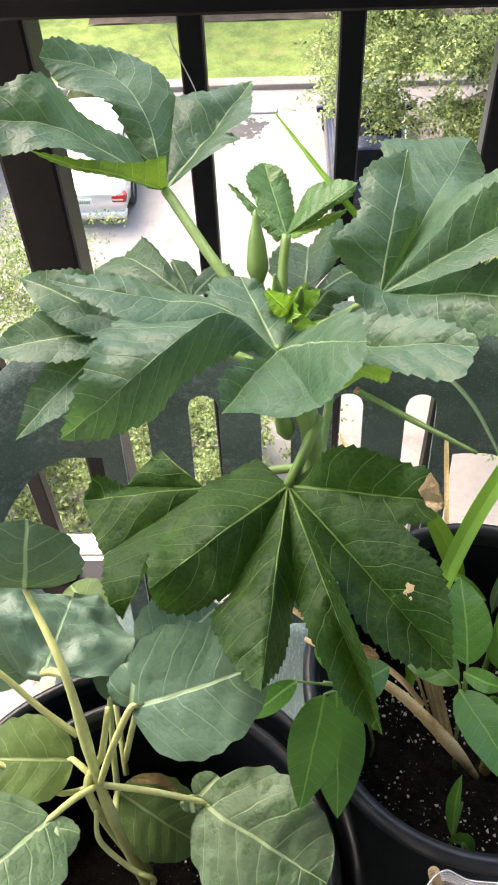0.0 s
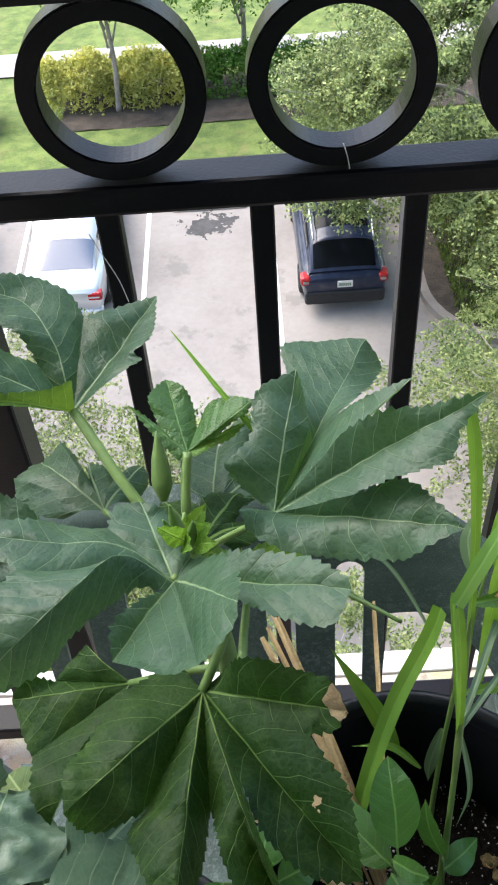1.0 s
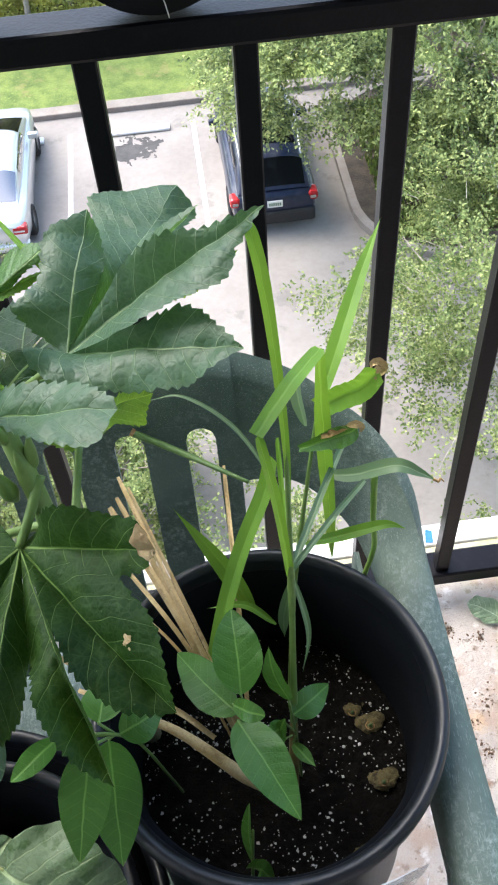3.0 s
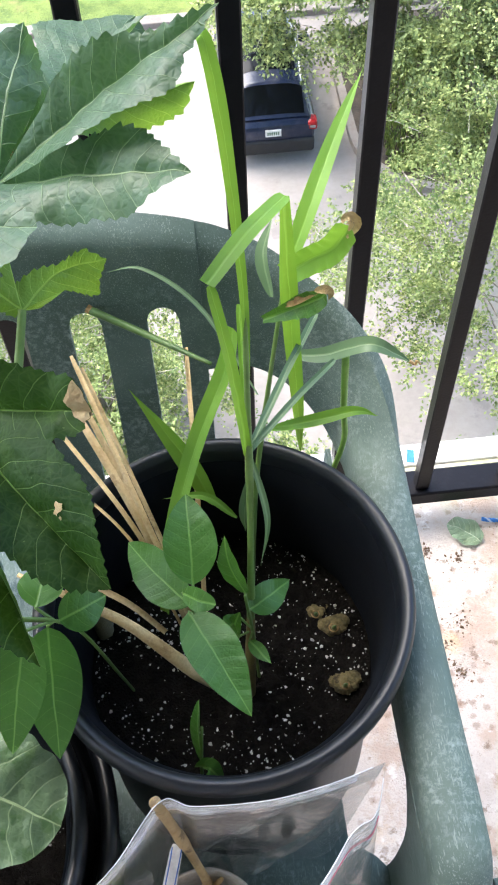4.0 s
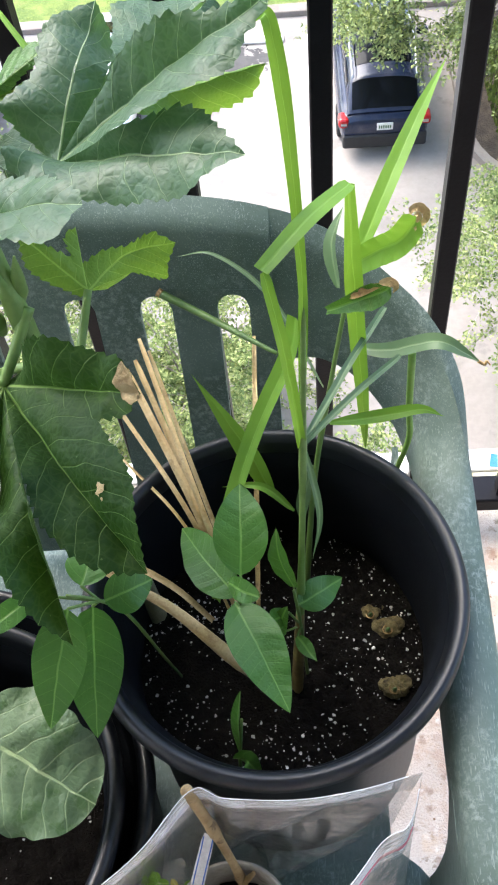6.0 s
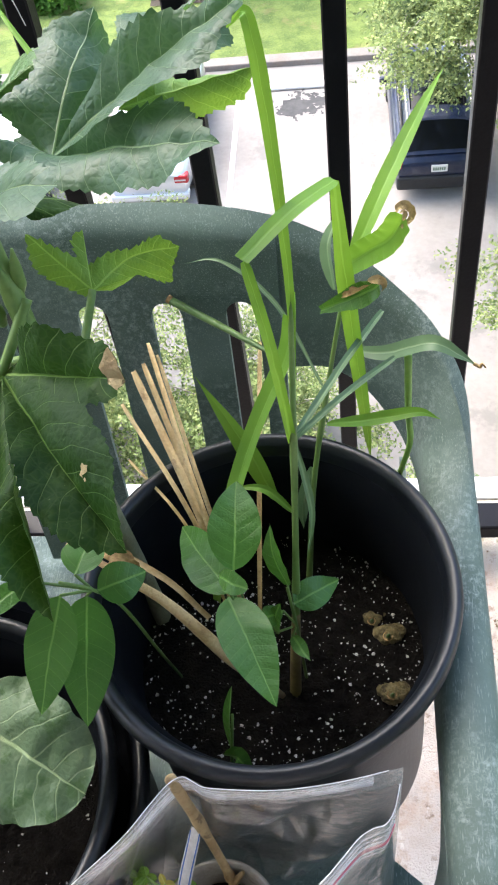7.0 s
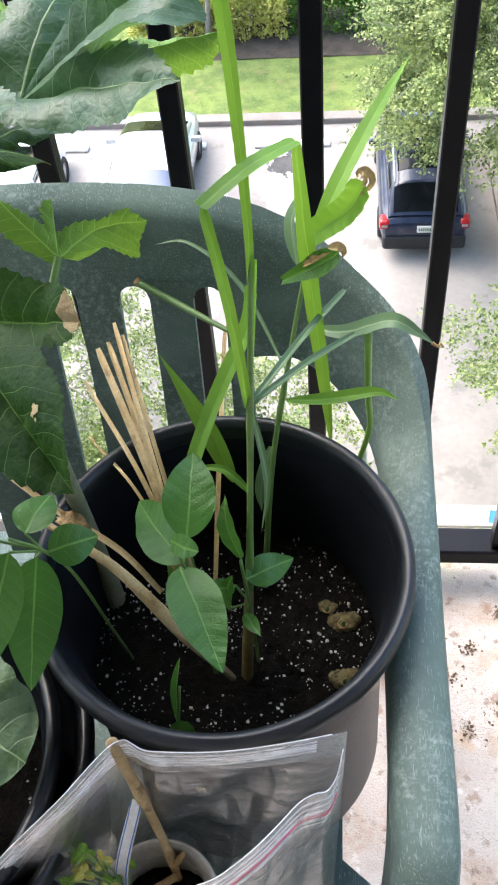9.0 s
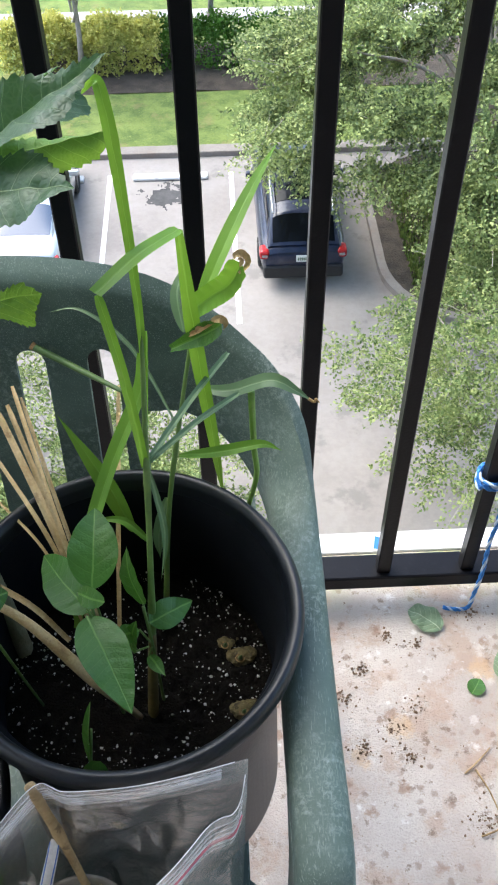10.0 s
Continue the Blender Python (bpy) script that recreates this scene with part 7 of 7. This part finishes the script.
def zip_bag():
    ob = thing("zip_bag", "open clear plastic zip bag with a red seal line, crumpled", "plastic bag", (0.15, -0.56, 0.43))
    left, right = (0.045, -0.592, 0.6), (0.259, -0.524, 0.7)
    back = [left, (0.075, -0.572, 0.632), (0.112, -0.5545, 0.672), (0.139, -0.5264, 0.6815), (0.157, -0.531, 0.6831), (0.195, -0.536, 0.698), (0.228, -0.533, 0.704), right]
    front = [left, (0.0769, -0.6034, 0.63), (0.1127, -0.5987, 0.65), (0.1544, -0.5997, 0.668), (0.1891, -0.5942, 0.683), (0.2035, -0.588, 0.6875), (0.2204, -0.5739, 0.69), (0.2382, -0.553, 0.686), (0.2522, -0.5445, 0.682), right]
    for name, lip, base_y, seed in (("back_wall", back, -0.535, 1.0), ("front_wall", front, -0.635, 5.0)):
        cols, rows = 60, 26
        line = spline(lip, cols)
        pts = []
        for i in range(rows):
            s = i / (rows - 1)
            for j, p in enumerate(line):
                q = j / (cols - 1)
                foot = Vector((0.075 + 0.17 * q, base_y - 0.01 + 0.03 * q, 0.436))
                w = p.lerp(foot, s)
                crease = 0.005 * math.sin(s * 9 + q * 14 + seed) + 0.006 * noise.noise((q * 9 + seed, s * 6, 0.2)) + 0.0035 * noise.noise((q * 26, s * 14, seed)) + 0.0015 * noise.noise((q * 70, s * 40, seed))
                w += Vector((0.35 * crease, crease, 0.3 * crease)) * min(1.0, s * 6) * min(1, 6 * q, 6 * (1 - q))
                pts.append(w)
        part(name, mesh_of(name, pts, grid_faces(rows, cols), FILM), FILM, ob)
        edge = []
        for k in range(4):
            for j in range(cols):
                a, b = pts[j], pts[(rows - 1) * cols + j]
                edge.append(a + (b - a).normalized() * (0.022 + 0.012 * (1 - j / cols) ** 2 + 0.01 * (j / cols) ** 2) * k / 3 + Vector((0, -0.0006, 0.0004)))
        part("lip_band", mesh_of("lip_band", edge, grid_faces(4, cols), FROST), FROST, ob)
        for drop, r, mat in ((0.0195, 0.0011, ZIP_RED), (0.0225, 0.0007, ZIP_WHITE), (0.0165, 0.0006, ZIP_WHITE), (0.012, 0.0004, ZIP_WHITE), (0.007, 0.0004, ZIP_WHITE), (0.0265, 0.0004, ZIP_WHITE)) if name == "front_wall" else ((0.006, 0.0004, ZIP_WHITE), (0.01, 0.0004, ZIP_WHITE), (0.0135, 0.0008, ZIP_WHITE), (0.0165, 0.0006, ZIP_WHITE), (0.0195, 0.0004, ZIP_WHITE)):
            seal = []
            for j in range(4, cols - 3, 3):
                a, b = pts[j], pts[(rows - 1) * cols + j]
                seal.append(a + (b - a).normalized() * drop)
            stem("seal", seal, [r, r], mat, ob, "", 60, 6)
        stem("lip", [pts[j] for j in range(0, cols, 3)], [0.0003, 0.0003], ZIP_WHITE, ob, "", 70, 5)


zip_bag()


STRAW_LEAF = leaf_material("yellowed_clover_leaf", (0.26, 0.27, 0.05, 1), (0.38, 0.36, 0.08, 1), (0.45, 0.45, 0.15, 1), 0.006, 0.0004, 0.9, 0.25, 0.5, 0.4, 0.4)


def small_pot():
    at = (0.153, -0.578, 0.436)
    ob = thing("small_pot", "small dirty cream plastic pot inside the bag", "plant pot", at)
    h, r = 0.142, 0.0365
    prof = [(0.0, 0.0), (0.0255, 0.0), (0.027, 0.003), (r - 0.004, h - 0.016), (r - 0.0005, h - 0.015), (r, h - 0.002), (r - 0.001, h), (r - 0.0025, h - 0.0005), (r - 0.0045, h - 0.014), (0.0255, 0.02), (0.0, 0.02)]
    v, f = lathe(prof, at, 64)
    part("body", mesh_of("body", v, f, CREAM), CREAM, ob)
    soil("potting_soil", "dark dry soil in the small pot", (0.153, -0.578), 0.548, 0.0305, 21, 40)
    cane = thing("cane", "broken dry cane stuck in the small pot", "stick", (0.158, -0.555, 0.545))
    stem("cane_stalk", [(0.159, -0.557, 0.535), (0.1555, -0.5485, 0.57), (0.1475, -0.5375, 0.622), (0.1365, -0.5255, 0.679)], [0.0028, 0.0026, 0.0028, 0.0034], CANE, cane, "", 24, 10, (0.3, 0.72))
    stem("side_twig", [(0.159, -0.556, 0.553), (0.146, -0.565, 0.556), (0.132, -0.574, 0.559)], [0.0026, 0.0016], CANE, cane, "", 10, 7)
    stem("side_twig", [(0.157, -0.5525, 0.56), (0.165, -0.549, 0.575)], [0.0028, 0.0014], CANE, cane, "", 5, 7)
    tag = thing("plant_label", "white plastic plant label with blue edge lines", "plant label", (0.14, -0.582, 0.546))
    blade("strip", [(0.14, -0.582, 0.546), (0.131, -0.5665, 0.58), (0.143, -0.537, 0.626)], 0.0085, (-0.3, -0.8, 0.4), PERLITE, tag, shape="band", fold=0.0, rows=20, cols=5)
    for off in (-0.0028, 0.0028):
        stem("edge_line", [(0.14 + off, -0.5832, 0.547), (0.131 + off, -0.5677, 0.581), (0.143 + off, -0.5382, 0.627)], [0.0004, 0.0004], LABEL_BLUE, tag, "", 16, 5)
    herb = thing("clover_plant", "sprig of small round yellow-green leaves in the bag", "plant", (0.138, -0.574, 0.546))
    rng = random.Random(5)
    for k in range(14):
        end = Vector((0.116 + rng.uniform(-0.016, 0.018), -0.566 + rng.uniform(-0.012, 0.012), 0.572 + rng.uniform(-0.012, 0.028)))
        start = Vector((0.138, -0.574, 0.546))
        stem("stalk", [start, start.lerp(end, 0.6) + Vector((0, 0, 0.02)), end], [0.0006, 0.0005], STEM, herb, "", 10, 5)
        for a in range(3):
            d = Vector((math.cos(a * 2.1 + k), math.sin(a * 2.1 + k), rng.uniform(-0.2, 0.3))) * 0.0065
            blade("leaf", [end, end + d * 0.5, end + d], 0.005, (rng.uniform(-0.4, 0.4), -0.4, 1), SPROUT if k % 3 else STRAW_LEAF, herb, shape="round", fold=0.1, rows=8, cols=5)


small_pot()

# ---- things on the floor and the railing ----
ROPE = plain("blue_rope", (0.02, 0.14, 0.42, 1), (0.04, 0.22, 0.6, 1), 0.7, scale=120, fine=600, bump=0.4)
ROPE_PALE = plain("pale_blue_rope", (0.4, 0.5, 0.62, 1), (0.55, 0.64, 0.75, 1), 0.7, scale=120, fine=600, bump=0.4)
FLOOR = 0.008


def rope():
    ob = thing("rope", "blue braided rope knotted round a railing bar", "rope", (0.59, 0.0, 0.28))
    loops = []
    for k in range(34):
        a = k / 33 * 2 * math.pi * 2.6
        loops.append((0.5905 + 0.0165 * math.cos(a), 0.0115 + 0.0165 * math.sin(a), 0.285 - 0.022 * k / 33))
    tail = [(0.60, -0.008, 0.265), (0.606, -0.012, 0.22), (0.604, -0.012, 0.16), (0.606, -0.014, 0.1), (0.603, -0.016, 0.05), (0.598, -0.02, 0.014), (0.58, -0.022, 0.0125), (0.562, -0.018, 0.0125)]
    for line, count in ((loops, 80), (tail, 70)):
        core = spline(line, count)
        for strand in range(3):
            pts = []
            for i, p in enumerate(core):
                d = (core[min(i + 1, count - 1)] - core[max(i - 1, 0)]).normalized()
                s = d.orthogonal().normalized()
                o = d.cross(s)
                a = i * 0.75 + strand * 2.094
                pts.append(p + 0.0016 * (math.cos(a) * s + math.sin(a) * o))
            stem("strand", pts, [0.0018, 0.0018], ROPE_PALE if strand == 2 else ROPE, ob, "", count, 6)


rope()
tape = thing("tape_scrap", "scrap of blue tape on the slab edge", "tape", (0.482, 0.1, 0.012))
part("scrap", mesh_of("scrap", [(0.474, 0.092, 0.0128), (0.486, 0.09, 0.0133), (0.489, 0.112, 0.0128), (0.479, 0.114, 0.0145), (0.474, 0.092, 0.0122), (0.486, 0.09, 0.0125), (0.489, 0.112, 0.0122), (0.479, 0.114, 0.0136)],
                      [(0, 1, 2, 3), (7, 6, 5, 4), (0, 4, 5, 1), (1, 5, 6, 2), (2, 6, 7, 3), (3, 7, 4, 0)], ROPE, None, False), ROPE, tape)
fallen = thing("fallen_leaf", "pale green collard leaf lying on the concrete", "leaf", (0.53, -0.035, FLOOR), "fallen leaves")
blade("leaf_blade", [(0.552, -0.055, FLOOR + 0.004), (0.532, -0.035, FLOOR + 0.008), (0.51, -0.02, FLOOR + 0.005)], 0.042, (0, 0, 1), FALLEN, fallen, shape="round", fold=0.05, wave=0.1, rows=24, cols=11)
fallen = thing("fallen_leaf", "small round green leaf lying on the concrete", "leaf", (0.585, -0.145, FLOOR), "fallen leaves")
blade("leaf_blade", [(0.577, -0.155, FLOOR + 0.002), (0.585, -0.145, FLOOR + 0.005), (0.592, -0.133, FLOOR + 0.003)], 0.025, (0, 0, 1), SEEDLING, fallen, shape="round", fold=0.08, wave=0.03, rows=16, cols=9)
fallen = thing("fallen_leaf", "pale green leaf lying on the concrete", "leaf", (0.635, -0.12, FLOOR), "fallen leaves")
blade("leaf_blade", [(0.628, -0.14, FLOOR + 0.003), (0.632, -0.118, FLOOR + 0.007), (0.636, -0.09, FLOOR + 0.004)], 0.036, (0, 0, 1), FALLEN, fallen, shape="round", fold=0.05, wave=0.05, rows=20, cols=9)


def crumbs():
    """Dirt crumbs in loose heaps over the floor."""
    rng = random.Random(77)
    v, f = [], []
    heaps = [(0.43, -0.11, 0.012), (0.42, -0.225, 0.014), (0.48, -0.235, 0.012), (0.5, -0.17, 0.014), (0.46, -0.2, 0.012), (0.56, -0.33, 0.02), (0.47, -0.06, 0.01), (0.6, -0.03, 0.015), (0.62, -0.25, 0.02), (0.4, -0.15, 0.012), (0.51, -0.075, 0.012)]
    for k in range(1000):
        if k % 3:
            hx, hy, hs = heaps[k % len(heaps)]
            x, y = rng.gauss(hx, hs * (0.35 + 0.9 * rng.random() ** 2)), rng.gauss(hy, hs * (0.3 + 0.8 * rng.random() ** 2))
        else:
            x, y = rng.uniform(0.33, 0.75), rng.uniform(-0.5, 0.06)
        size = (0.0006 + 0.0024 * rng.random() ** 3) if k % 3 else (0.0004 + 0.0012 * rng.random() ** 3)
        b = len(v)
        turn = Euler((rng.random() * 6, rng.random() * 6, rng.random() * 6)).to_matrix()
        for p in ((1, 0, 0), (-1, 0.1, 0), (0.1, 1, 0), (0, -0.9, 0.1), (0, 0, 1), (0.1, 0, -0.8)):
            v.append(Vector((x, y, FLOOR + size * 0.5)) + turn @ Vector([c * size * (0.6 + 0.8 * rng.random()) for c in p]))
        f += [(b + i, b + j, b + m) for i, j, m in ((0, 2, 4), (2, 1, 4), (1, 3, 4), (3, 0, 4), (2, 0, 5), (1, 2, 5), (3, 1, 5), (0, 3, 5))]
    tagged(part("dirt_crumbs", mesh_of("dirt_crumbs", v, f, DIRT, None, False), DIRT, None), "scattered dark dirt crumbs on the concrete", "dirt", "", "stuff")


crumbs()
for line in ([(0.545, -0.265, 0.0105), (0.565, -0.25, 0.012), (0.585, -0.232, 0.0105)], [(0.56, -0.26, 0.0105), (0.572, -0.29, 0.0115), (0.578, -0.315, 0.0105)], [(0.55, -0.345, 0.0115), (0.585, -0.335, 0.013), (0.62, -0.33, 0.0115)]):
    twig = thing("twig", "thin dry brown twig lying on the concrete", "twig", line[0], "twigs on the floor")
    stem("twig_stalk", line, [0.0014, 0.0009], CANE, twig, "", 10, 6)
THREAD = plain("pale_thread", (0.6, 0.6, 0.58, 1), (0.75, 0.75, 0.72, 1), 0.6, scale=60, fine=300, bump=0.05)
for line, label in (([(-0.025, -0.0035, 0.888), (-0.02, -0.004, 0.874), (-0.009, -0.0045, 0.845), (-0.004, -0.0035, 0.82)], "thin pale thread hanging on the railing"),
                    ([(0.172, -0.0005, 0.948), (0.175, -0.0008, 0.938), (0.177, -0.0012, 0.9275)], "wisp of cobweb under a railing ring")):
    wisp = thing("thread", label, "thread", line[0])
    stem("strand", line, [0.0005, 0.0004], THREAD, wisp, "", 14, 5)
